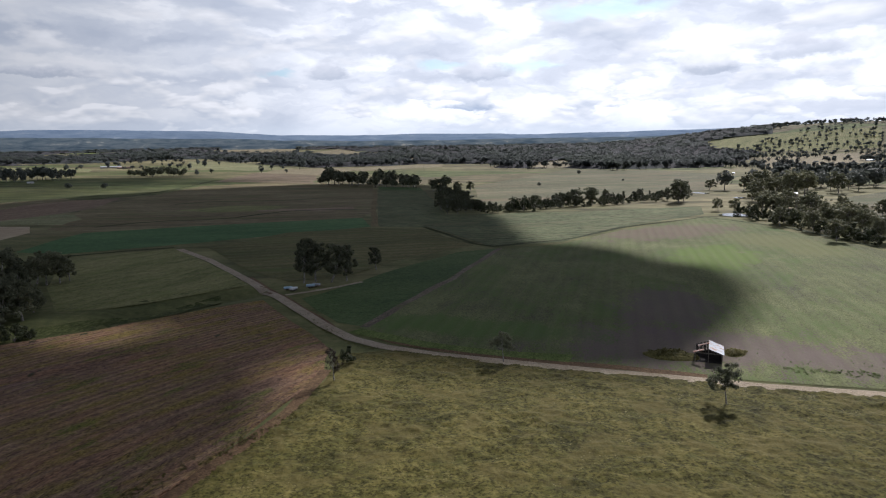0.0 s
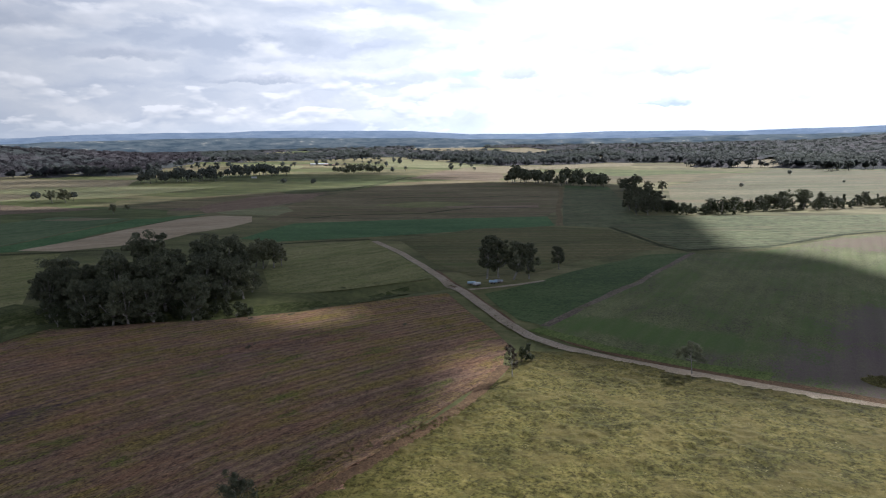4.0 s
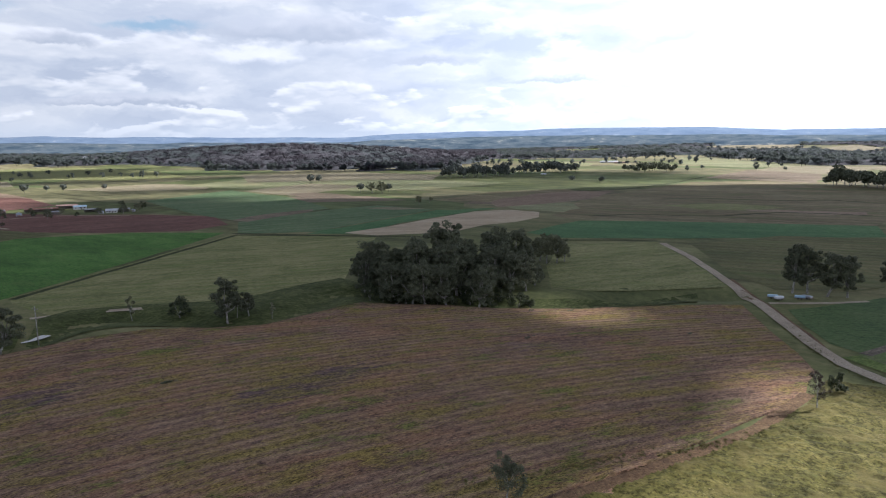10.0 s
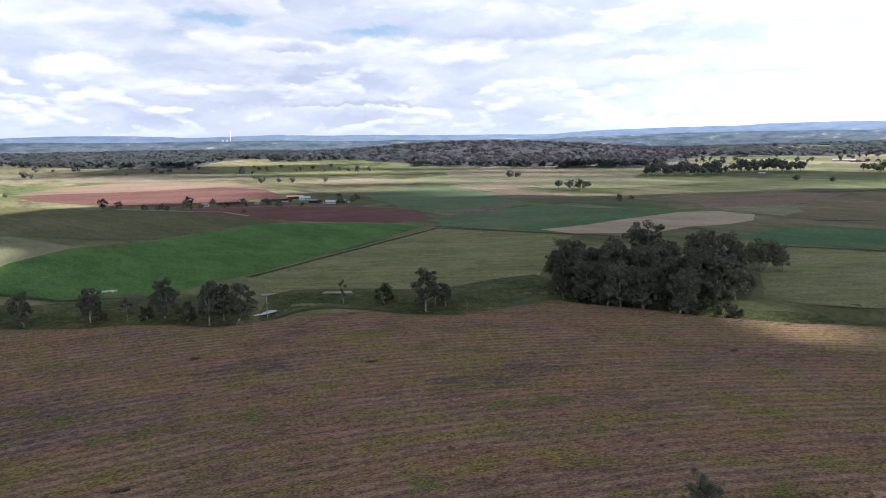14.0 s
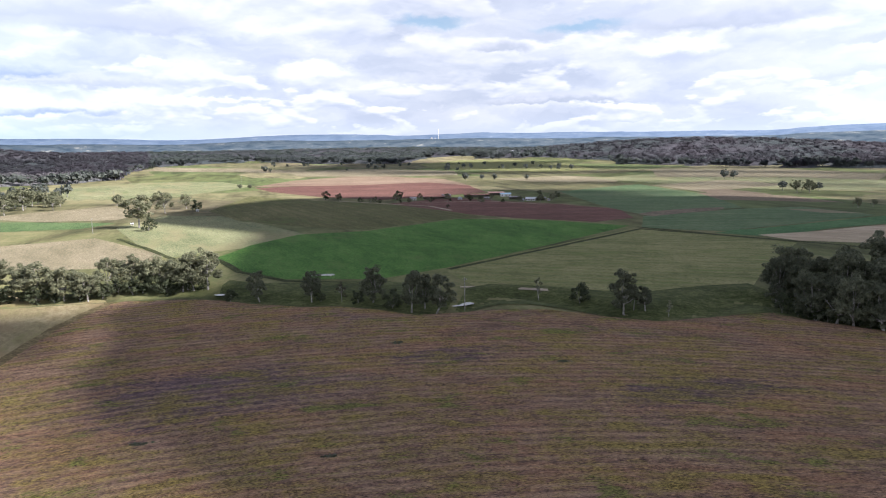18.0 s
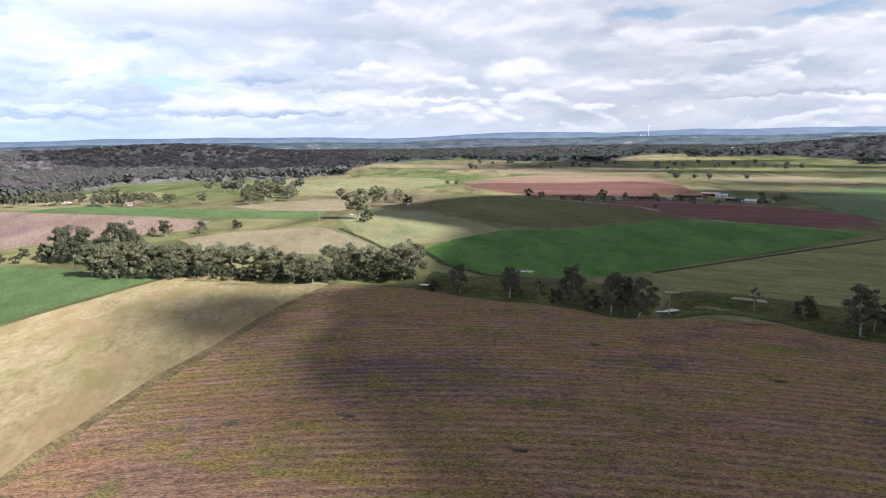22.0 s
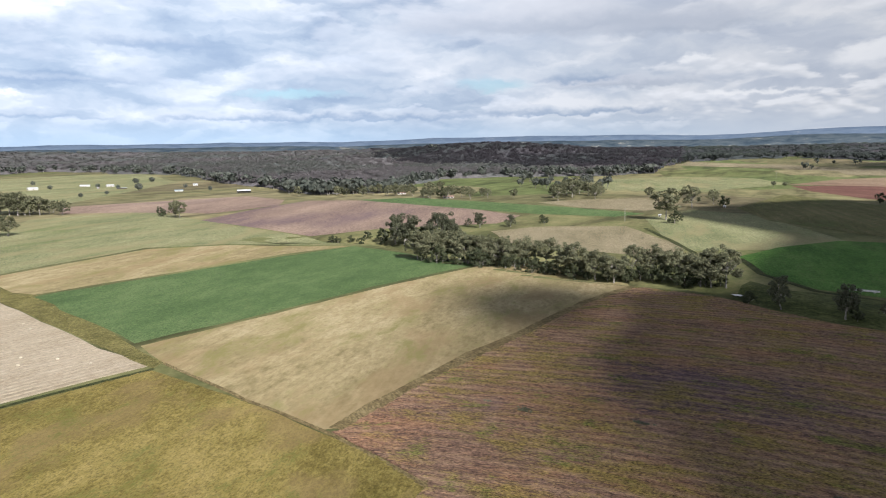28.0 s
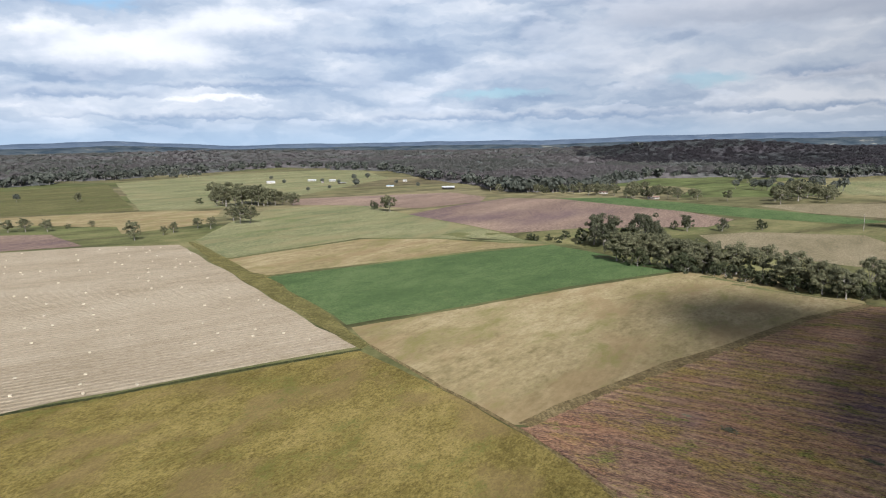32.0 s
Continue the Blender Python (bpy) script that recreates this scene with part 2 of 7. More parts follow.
def soil(name, dark, mid, light, patch=45.0, fine=1.1, turn=0.0, period=0.0, row=(0.1, 0.08, 0.05), rows=0.5, stretch=1.0, weeds=None, weedy=0.5, bump=0.6, spots=(), tint=None, shade_gaps=0.40, bend=0.0):
    """Field surface: broad patches, mottling and grain, drilled rows at a heading, weeds, and stains of other soil."""
    m, nt = material(name)
    at = node(nt, "ShaderNodeTexCoord").outputs["Object"]
    if bend:  # rows that swing round the field: x shifts with the square of y
        xyz = node(nt, "ShaderNodeSeparateXYZ", {0: at})
        shift = maths(nt, "MULTIPLY", maths(nt, "MULTIPLY", xyz.outputs[1], xyz.outputs[1]), -bend)
        at = node(nt, "ShaderNodeCombineXYZ", {0: maths(nt, "ADD", xyz.outputs[0], shift), 1: xyz.outputs[1]}).outputs[0]
    turned = node(nt, "ShaderNodeMapping", {"Vector": at, "Rotation": (0, 0, -radians(turn))}).outputs[0]
    along = node(nt, "ShaderNodeMapping", {"Vector": turned, "Scale": (1.0 / stretch, 1, 1)}).outputs[0]
    n1 = noise_of(nt, along, 1.0 / patch, 5, 0.6, 0.4)
    n2 = noise_of(nt, along, 5.0 / patch, 5, 0.6)
    n3 = noise_of(nt, along, 1.0 / fine, 4, 0.75)
    v = maths(nt, "ADD", maths(nt, "MULTIPLY", n1, 0.34), maths(nt, "ADD", maths(nt, "MULTIPLY", n2, 0.26), maths(nt, "MULTIPLY", n3, 0.40)))
    col = ramp(nt, v, [(0.41, dark), (0.5, mid), (0.59, light)])
    # dark specks paint the shade between plants into the colour
    gap = noise_of(nt, along, 2.6 / fine, 2, 0.6)
    col = mix(nt, 1.0, col, ramp(nt, gap, [(0.34, grey(1 - shade_gaps)), (0.50, grey(1.0)), (0.66, grey(1 + 0.5 * shade_gaps))]), "MULTIPLY")
    if tint:
        col = mix(nt, ramp(nt, noise_of(nt, along, 1.7 / patch, 4, 0.6, 0.3), [(0.50, grey(0)), (0.62, grey(0.6))]), col, tint)
    if weeds:
        w = maths(nt, "ADD", maths(nt, "MULTIPLY", noise_of(nt, along, 2.2 / patch, 6, 0.65, 0.5), 0.6), maths(nt, "MULTIPLY", n3, 0.4))
        col = mix(nt, ramp(nt, w, [(0.66 - 0.3 * weedy, grey(0)), (0.76 - 0.3 * weedy, grey(0.85))]), col, weeds)
    for sx, sy, sa, sb, st, sc in spots:
        local = node(nt, "ShaderNodeMapping", {"Vector": at, "Location": (sx, sy, 0), "Rotation": (0, 0, radians(st)), "Scale": (sa, sb, 1e6)}, vector_type="TEXTURE").outputs[0]
        r = node(nt, "ShaderNodeVectorMath", {0: local}, operation="LENGTH").outputs["Value"]
        r = maths(nt, "ADD", r, maths(nt, "MULTIPLY", maths(nt, "SUBTRACT", maths(nt, "ADD", n2, n3), 1.0), 1.6))
        col = mix(nt, ramp(nt, r, [(0.55, grey(0.8)), (1.0, grey(0))], "EASE"), col, sc)
    height = n3
    if period:
        wave = node(nt, "ShaderNodeTexWave", {"Vector": along, "Scale": 0.314 / period, "Distortion": 1.0, "Detail": 3, "Detail Scale": 0.8, "Detail Roughness": 0.7}, bands_direction="Y").outputs[1]
        ridge = maths(nt, "MULTIPLY", ramp(nt, wave, [(0.45, grey(0)), (0.8, grey(1))]), ramp(nt, maths(nt, "ADD", maths(nt, "MULTIPLY", n2, 0.4), maths(nt, "MULTIPLY", n3, 0.6)), [(0.42, grey(0.15)), (0.56, grey(1))]))
        col = mix(nt, maths(nt, "MULTIPLY", ridge, rows), col, row)
        height = maths(nt, "ADD", n3, maths(nt, "MULTIPLY", wave, 0.8))
    finish(nt, col, 0.95, height, bump, 0.35, spec=0.1)
    return m


m, nt = material("ground_pasture")
at = node(nt, "ShaderNodeTexCoord").outputs["Object"]
n1, n2, n3 = noise_of(nt, at, 1 / 130, 5, 0.6, 0.4), noise_of(nt, at, 1 / 22, 5, 0.6), noise_of(nt, at, 1 / 2.5, 3, 0.7)
v = maths(nt, "ADD", maths(nt, "MULTIPLY", n1, 0.45), maths(nt, "ADD", maths(nt, "MULTIPLY", n2, 0.3), maths(nt, "MULTIPLY", n3, 0.25)))
pasture = ramp(nt, v, [(0.36, (0.048, 0.056, 0.022)), (0.48, (0.098, 0.102, 0.040)), (0.56, (0.150, 0.140, 0.062)), (0.66, (0.215, 0.180, 0.095))])
# old paddocks, each of its own tint, with dark fence lines
turned = node(nt, "ShaderNodeMapping", {"Vector": at, "Rotation": (0, 0, radians(-24)), "Scale": (1 / 260, 1 / 150, 0)}).outputs[0]
plot = node(nt, "ShaderNodeTexVoronoi", {"Vector": turned, "Scale": 1.0, "Randomness": 0.8}, distance="CHEBYCHEV", voronoi_dimensions="2D")
tone = node(nt, "ShaderNodeSeparateXYZ", {0: plot.outputs["Color"]}).outputs[0]
tint = ramp(nt, tone, [(0.0, (0.075, 0.090, 0.030)), (0.22, (0.125, 0.108, 0.058)), (0.40, (0.175, 0.150, 0.080)), (0.55, (0.080, 0.110, 0.036)), (0.72, (0.230, 0.190, 0.112)), (0.85, (0.120, 0.088, 0.060))], "CONSTANT")
away = node(nt, "ShaderNodeVectorMath", {0: at}, operation="LENGTH").outputs["Value"]
pasture = mix(nt, ramp(nt, maths(nt, "MULTIPLY", away, 0.001), [(0.40, grey(0)), (0.60, grey(0.55))]), pasture, mix(nt, 1.0, tint, ramp(nt, n2, [(0.35, grey(0.7)), (0.65, grey(1.25))]), "MULTIPLY"))
streak = noise_of(nt, node(nt, "ShaderNodeMapping", {"Vector": at, "Rotation": (0, 0, radians(-24)), "Scale": (0.2, 1, 0)}).outputs[0], 1 / 28, 5, 0.65, 0.3)
pasture = mix(nt, 1.0, pasture, ramp(nt, streak, [(0.36, grey(0.55)), (0.48, grey(1.0)), (0.64, grey(1.3))]), "MULTIPLY")
finish(nt, pasture, 0.95, spec=0.1)
M_ground = m
BEND = 0.00225


def stubble_material():
    """Harvested soil in curved rows: purple and orange ground, straw ridges, furrows, yellow-green regrowth in broken clumps."""
    m, nt = material("stubble_soil")
    xyz = node(nt, "ShaderNodeSeparateXYZ", {0: node(nt, "ShaderNodeTexCoord").outputs["Object"]})
    shift = maths(nt, "MULTIPLY", maths(nt, "MULTIPLY", xyz.outputs[1], xyz.outputs[1]), -BEND)
    at = node(nt, "ShaderNodeCombineXYZ", {0: maths(nt, "ADD", xyz.outputs[0], shift), 1: xyz.outputs[1]}).outputs[0]
    at = node(nt, "ShaderNodeMapping", {"Vector": at, "Rotation": (0, 0, -radians(89))}).outputs[0]

    def drawn(k, seed=0.0):
        return node(nt, "ShaderNodeMapping", {"Vector": at, "Location": (seed, seed * 0.6, seed), "Scale": (1 / k, 1, 1)}).outputs[0]

    grain = noise_of(nt, drawn(3.5), 2.0, 4, 0.7)
    speck = noise_of(nt, drawn(2.2, 5), 4.5, 3, 0.7)
    mottle = noise_of(nt, drawn(2.5, 9), 0.30, 5, 0.65, 0.4)
    broad = noise_of(nt, drawn(1.6, 13), 0.045, 5, 0.6, 0.5)
    v = maths(nt, "ADD", maths(nt, "MULTIPLY", grain, 0.5), maths(nt, "ADD", maths(nt, "MULTIPLY", mottle, 0.3), maths(nt, "MULTIPLY", broad, 0.2)))
    col = ramp(nt, v, [(0.40, (0.086, 0.053, 0.041)), (0.50, (0.188, 0.118, 0.079)), (0.60, (0.316, 0.204, 0.130))])
    purple = maths(nt, "ADD", maths(nt, "MULTIPLY", noise_of(nt, drawn(1.5, 21), 0.05, 5, 0.65, 0.6), 0.65), maths(nt, "MULTIPLY", mottle, 0.35))
    col = mix(nt, ramp(nt, purple, [(0.535, grey(0)), (0.635, grey(0.45))]), col, ramp(nt, grain, [(0.35, (0.078, 0.052, 0.064)), (0.65, (0.205, 0.138, 0.146))]))
    orange = maths(nt, "ADD", maths(nt, "MULTIPLY", noise_of(nt, drawn(2.0, 31), 0.09, 5, 0.65, 0.6), 0.6), maths(nt, "MULTIPLY", grain, 0.4))
    col = mix(nt, ramp(nt, orange, [(0.48, grey(0)), (0.58, grey(0.7))]), col, ramp(nt, grain, [(0.35, (0.155, 0.078, 0.044)), (0.65, (0.345, 0.195, 0.108))]))
    # dark purple soil stains; the first is widened to hold some cloud shade
    plain = node(nt, "ShaderNodeTexCoord").outputs["Object"]
    for sx, sy, sa, sb in ((-139, -14, 18, 32), (-112, 84, 10, 22), (-150, 40, 9, 16)):
        local = node(nt, "ShaderNodeMapping", {"Vector": plain, "Location": (sx, sy, 0), "Scale": (sa, sb, 1e6)}, vector_type="TEXTURE").outputs[0]
        r = maths(nt, "ADD", node(nt, "ShaderNodeVectorMath", {0: local}, operation="LENGTH").outputs["Value"], maths(nt, "MULTIPLY", maths(nt, "SUBTRACT", maths(nt, "ADD", mottle, grain), 1.0), 1.8))
        col = mix(nt, ramp(nt, r, [(0.45, grey(0.65)), (1.0, grey(0))], "EASE"), col, ramp(nt, grain, [(0.35, (0.040, 0.028, 0.042)), (0.65, (0.115, 0.080, 0.105))]))
    # furrow and ridge
    wave = node(nt, "ShaderNodeTexWave", {"Vector": drawn(6.0), "Scale": 0.314 / 2.9, "Distortion": 2.6, "Detail": 4, "Detail Scale": 1.0, "Detail Roughness": 0.7}, bands_direction="Y").outputs[1]
    fade = ramp(nt, maths(nt, "ADD", maths(nt, "MULTIPLY", mottle, 0.5), maths(nt, "MULTIPLY", broad, 0.5)), [(0.40, grey(0.05)), (0.60, grey(0.85))])
    ridge = maths(nt, "MULTIPLY", ramp(nt, maths(nt, "ADD", maths(nt, "MULTIPLY", wave, 0.6), maths(nt, "MULTIPLY", grain, 0.4)), [(0.50, grey(0)), (0.72, grey(1))]), fade)
    col = mix(nt, maths(nt, "MULTIPLY", ridge, 0.55), col, (0.315, 0.222, 0.130))
    furrow = maths(nt, "MULTIPLY", ramp(nt, wave, [(0.08, grey(0.52)), (0.44, grey(0))]), fade)
    col = mix(nt, furrow, col, (0.052, 0.033, 0.032))
    # regrowth in clumps
    clump = maths(nt, "ADD", maths(nt, "MULTIPLY", noise_of(nt, drawn(2.6, 41), 0.17, 5, 0.68, 0.5), 0.55), maths(nt, "ADD", maths(nt, "MULTIPLY", grain, 0.3), maths(nt, "MULTIPLY", broad, 0.15)))
    col = mix(nt, ramp(nt, clump, [(0.480, grey(0)), (0.572, grey(0.70))]), col, ramp(nt, speck, [(0.35, (0.081, 0.067, 0.014)), (0.65, (0.247, 0.198, 0.039))]))
    lush = maths(nt, "ADD", maths(nt, "MULTIPLY", noise_of(nt, drawn(1.8, 57), 0.14, 4, 0.6, 0.5), 0.65), maths(nt, "MULTIPLY", grain, 0.35))
    col = mix(nt, ramp(nt, lush, [(0.556, grey(0)), (0.618, grey(0.78))]), col, ramp(nt, speck, [(0.35, (0.048, 0.060, 0.014)), (0.65, (0.144, 0.159, 0.034))]))
    # speckle puts the small shadows between stalks into the colour
    col = mix(nt, 1.0, col, ramp(nt, speck, [(0.33, grey(0.30)), (0.47, grey(1.0)), (0.66, grey(1.6))]), "MULTIPLY")
    height = maths(nt, "ADD", maths(nt, "ADD", grain, maths(nt, "MULTIPLY", speck, 0.6)), maths(nt, "MULTIPLY", wave, 0.5))
    finish(nt, col, 0.95, height, 0.9, 0.35, spec=0.08)
    return m


M_brown = stubble_material()
M_grass = soil("rough_grass", (0.042, 0.039, 0.011), (0.077, 0.069, 0.018), (0.124, 0.105, 0.032), 14, 1.6, bump=0.8, weeds=(0.062, 0.062, 0.017), weedy=0.36, shade_gaps=0.6, tint=(0.108, 0.088, 0.030))
M_olive = soil("olive_grass", (0.098, 0.078, 0.020), (0.166, 0.132, 0.038), (0.245, 0.192, 0.068), 22, 0.8, 20, stretch=1.6, bump=0.8, tint=(0.175, 0.125, 0.055), shade_gaps=0.35, weeds=(0.100, 0.104, 0.024), weedy=0.42)
M_bale = soil("mown_hay", (0.255, 0.208, 0.140), (0.332, 0.276, 0.197), (0.399, 0.340, 0.251), 30, 0.8, 168, 2.3, (0.230, 0.183, 0.123), 0.34, 3.0, shade_gaps=0.25)
# pale stubble with sunlight put into its colour, as it lies under cloud
M_sunned = soil("sun_painted_stubble", (0.270, 0.205, 0.132), (0.350, 0.272, 0.180), (0.430, 0.345, 0.235), 30, 2.0, 40, stretch=4.0, weeds=(0.250, 0.215, 0.130), weedy=0.35, shade_gaps=0.15)
M_tan = soil("tan_fallow", (0.148, 0.102, 0.068), (0.208, 0.147, 0.098), (0.270, 0.200, 0.136), 80, 2.0, 75, 6.0, (0.20, 0.13, 0.09), 0.3, 4.0)
M_dry = soil("dry_pasture", (0.080, 0.080, 0.045), (0.128, 0.120, 0.070), (0.200, 0.176, 0.106), 90, 2.0, 10, stretch=4.0, weeds=(0.084, 0.096, 0.042), weedy=0.52, tint=(0.165, 0.122, 0.074))
M_verge = soil("rank_grass", (0.072, 0.066, 0.022), (0.122, 0.110, 0.036), (0.190, 0.160, 0.064), 8, 0.8)
M_crop = soil("dense_crop", (0.054, 0.090, 0.032), (0.078, 0.120, 0.044), (0.108, 0.148, 0.060), 30, 0.8, 12, stretch=2.0, weeds=(0.13, 0.15, 0.065), weedy=0.22)
M_pale = soil("pale_stubble", (0.178, 0.142, 0.070), (0.264, 0.212, 0.112), (0.340, 0.278, 0.162), 30, 2.4, 15, stretch=2.2, weeds=(0.175, 0.158, 0.058), weedy=0.52, shade_gaps=0.12, tint=(0.225, 0.160, 0.082))
M_pale2 = soil("pale_pasture", (0.150, 0.128, 0.074), (0.205, 0.172, 0.106), (0.262, 0.220, 0.142), 40, 1.2, 15, stretch=3.0)
M_past = soil("green_pasture", (0.122, 0.132, 0.064), (0.182, 0.186, 0.092), (0.258, 0.244, 0.134), 55, 1.5, 15, stretch=2.6, weeds=(0.118, 0.142, 0.048), weedy=0.40, tint=(0.235, 0.198, 0.104))
M_past2 = soil("olive_pasture", (0.106, 0.115, 0.040), (0.169, 0.168, 0.065), (0.250, 0.226, 0.100), 22, 1.2, 60, 7.0, (0.226, 0.209, 0.100), 0.3, 2.5, weeds=(0.121, 0.148, 0.041), weedy=0.45)
M_purple = soil("ploughed_soil", (0.130, 0.090, 0.078), (0.225, 0.160, 0.124), (0.320, 0.238, 0.176), 150, 1.5, 20, stretch=4.0, tint=(0.098, 0.066, 0.080))
M_bright = soil("bright_crop", (0.042, 0.093, 0.018), (0.067, 0.147, 0.027), (0.110, 0.188, 0.047), 38, 1.2, 10, stretch=2.5, weeds=(0.085, 0.125, 0.036), weedy=0.42, shade_gaps=0.5)
M_red = soil("red_soil", (0.082, 0.038, 0.030), (0.120, 0.059, 0.046), (0.165, 0.088, 0.066), 80, 2.0, 75, 6.0, (0.20, 0.10, 0.075), 0.4, 4.0)
M_teal = soil("grey_green_crop", (0.058, 0.099, 0.042), (0.091, 0.135, 0.060), (0.143, 0.166, 0.083), 60, 2.0, 75, 14.0, (0.137, 0.153, 0.081), 0.4, 3.0, weeds=(0.143, 0.156, 0.078), weedy=0.4)
M_green2 = soil("dark_crop", (0.044, 0.097, 0.037), (0.066, 0.132, 0.049), (0.099, 0.163, 0.066), 50, 1.5, 10, stretch=3.0)
M_dullbrown = soil("dull_fallow", (0.108, 0.084, 0.046), (0.178, 0.142, 0.076), (0.265, 0.212, 0.118), 60, 3.0, 5, 17.0, (0.100, 0.092, 0.042), 0.5, 5.0, weeds=(0.096, 0.108, 0.037), weedy=0.5)
M_rowbrown = soil("furrowed_soil", (0.117, 0.086, 0.060), (0.169, 0.127, 0.086), (0.234, 0.182, 0.120), 50, 2.0, 10, 5.0, (0.104, 0.085, 0.052), 0.4, 3.0)
M_rowgreen = soil("green_fallow", (0.067, 0.070, 0.026), (0.110, 0.103, 0.041), (0.162, 0.138, 0.062), 40, 1.8, 12, 9.0, (0.074, 0.084, 0.029), 0.45, 3.0, weeds=(0.084, 0.108, 0.031), weedy=0.45)
M_hill = soil("weedy_hill", (0.086, 0.084, 0.050), (0.122, 0.132, 0.056), (0.168, 0.174, 0.078), 45, 1.0, 75, 5.0, (0.150, 0.144, 0.082), 0.22, 1.8, (0.086, 0.124, 0.036), 0.56, 0.7,
              [(62, 160, 44, 22, -12, (0.142, 0.104, 0.098)), (105, 140, 40, 12, -20, (0.150, 0.118, 0.100)), (124, 296, 22, 44, -25, (0.120, 0.172, 0.036)), (134, 384, 64, 30, 30, (0.150, 0.108, 0.082)), (70, 200, 18, 36, -20, (0.128, 0.096, 0.090)), (5, 182, 44, 12, -20, (0.082, 0.128, 0.034)), (176, 330, 26, 50, 10, (0.150, 0.150, 0.062))])
M_wedge = soil("wedge_crop", (0.046, 0.076, 0.028), (0.070, 0.106, 0.037), (0.098, 0.126, 0.052), 30, 1.2, 30, stretch=2.5)
M_scrub = soil("scrub_pasture", (0.056, 0.072, 0.032), (0.090, 0.105, 0.047), (0.140, 0.148, 0.072), 34, 4.0, 8, 8.0, (0.150, 0.142, 0.078), 0.35, 3.0, weeds=(0.120, 0.108, 0.056), weedy=0.5, shade_gaps=0.6)
M_bank = soil("bank_grass", (0.036, 0.044, 0.016), (0.068, 0.078, 0.026), (0.117, 0.124, 0.047), 14, 1.1, 70, stretch=2.0, bump=0.9)
M_purplish = soil("bare_brown_soil", (0.100, 0.080, 0.060), (0.150, 0.120, 0.090), (0.200, 0.162, 0.122), 18, 1.0, 70, stretch=2.0, weeds=(0.085, 0.100, 0.034), weedy=0.35)
M_weedy = soil("bright_weeds", (0.075, 0.105, 0.026), (0.110, 0.145, 0.036), (0.150, 0.175, 0.055), 12, 1.0, 75, stretch=2.0)
M_rust = soil("reddish_verge", (0.085, 0.052, 0.030), (0.130, 0.080, 0.044), (0.175, 0.118, 0.062), 9, 0.8)
M_strip = soil("dry_headland_grass", (0.098, 0.074, 0.034), (0.145, 0.112, 0.052), (0.205, 0.160, 0.082), 9, 0.9, 55, stretch=2.0)
M_ditch = soil("ditch_grass", (0.022, 0.027, 0.011), (0.040, 0.046, 0.017), (0.070, 0.072, 0.028), 7, 0.9, bump=0.9)
M_road = soil("gravel_road", (0.250, 0.198, 0.138), (0.330, 0.268, 0.195), (0.410, 0.340, 0.255), 14, 0.5)


def leaf_material(name, dark, light, trans=0.25):
    m, nt = material(name)
    r = node(nt, "ShaderNodeNewGeometry").outputs["Random Per Island"]
    o = node(nt, "ShaderNodeObjectInfo").outputs["Random"]
    col = ramp(nt, maths(nt, "ADD", maths(nt, "MULTIPLY", r, 0.7), maths(nt, "MULTIPLY", o, 0.3)), [(0.1, dark), (0.9, light)])
    finish(nt, col, 0.7, spec=0.25, trans=trans)
    return m


L_gum = leaf_material("gum_leaves", (0.086, 0.091, 0.052), (0.235, 0.232, 0.136), 0.4)
L_dense = leaf_material("dark_leaves", (0.056, 0.062, 0.038), (0.165, 0.170, 0.104), 0.42)
L_bush = leaf_material("bush_leaves", (0.026, 0.034, 0.016), (0.082, 0.090, 0.044))
L_far = leaf_material("woodland_leaves", (0.060, 0.070, 0.058), (0.124, 0.132, 0.110), 0.4)
L_bare = leaf_material("dry_twigs", (0.022, 0.016, 0.011), (0.060, 0.042, 0.028), 0.1)
m, nt = material("bark")
finish(nt, ramp(nt, noise_of(nt, node(nt, "ShaderNodeTexCoord").outputs["Object"], 1.4, 5, 0.65), [(0.35, (0.085, 0.072, 0.060)), (0.65, (0.36, 0.335, 0.295))]), 0.85)
M_bark = m

# ---- ground ----


def lift(d):
    e = max(d - 700.0, 0.0)
    return 0.012 * e * e / (e + 300.0)


CREEK = [(-284, -262), (-297, -232), (-300, -203), (-272, -151), (-265, -113), (-252, -83), (-250, -60), (-251, -30), (-244, -18), (-230, -3), (-221, 12), (-218, 24), (-208, 38), (-200, 45), (-199, 59), (-210, 71), (-209, 86), (-196, 93), (-179, 102), (-171, 112), (-171, 130), (-182, 151), (-173, 158), (-156, 158), (-142, 167), (-125, 174), (-105, 189), (-89, 208), (-98, 204), (-84, 218), (-70, 230)]
HILLS = [(-1860, 1350, 50, 620, 330, 54), (-1817, -835, 46, 430, 320, 115), (-2500, -1500, 24, 700, 400, 130), (1450, 2380, 104, 760, 430, -31), (2500, 1900, 80, 700, 500, -50), (-2900, 500, 22, 900, 400, 80), (-1300, -2700, 24, 900, 500, 155), (250, 3300, 24, 1300, 400, 0), (-1300, 3000, 20, 900, 400, 25)]


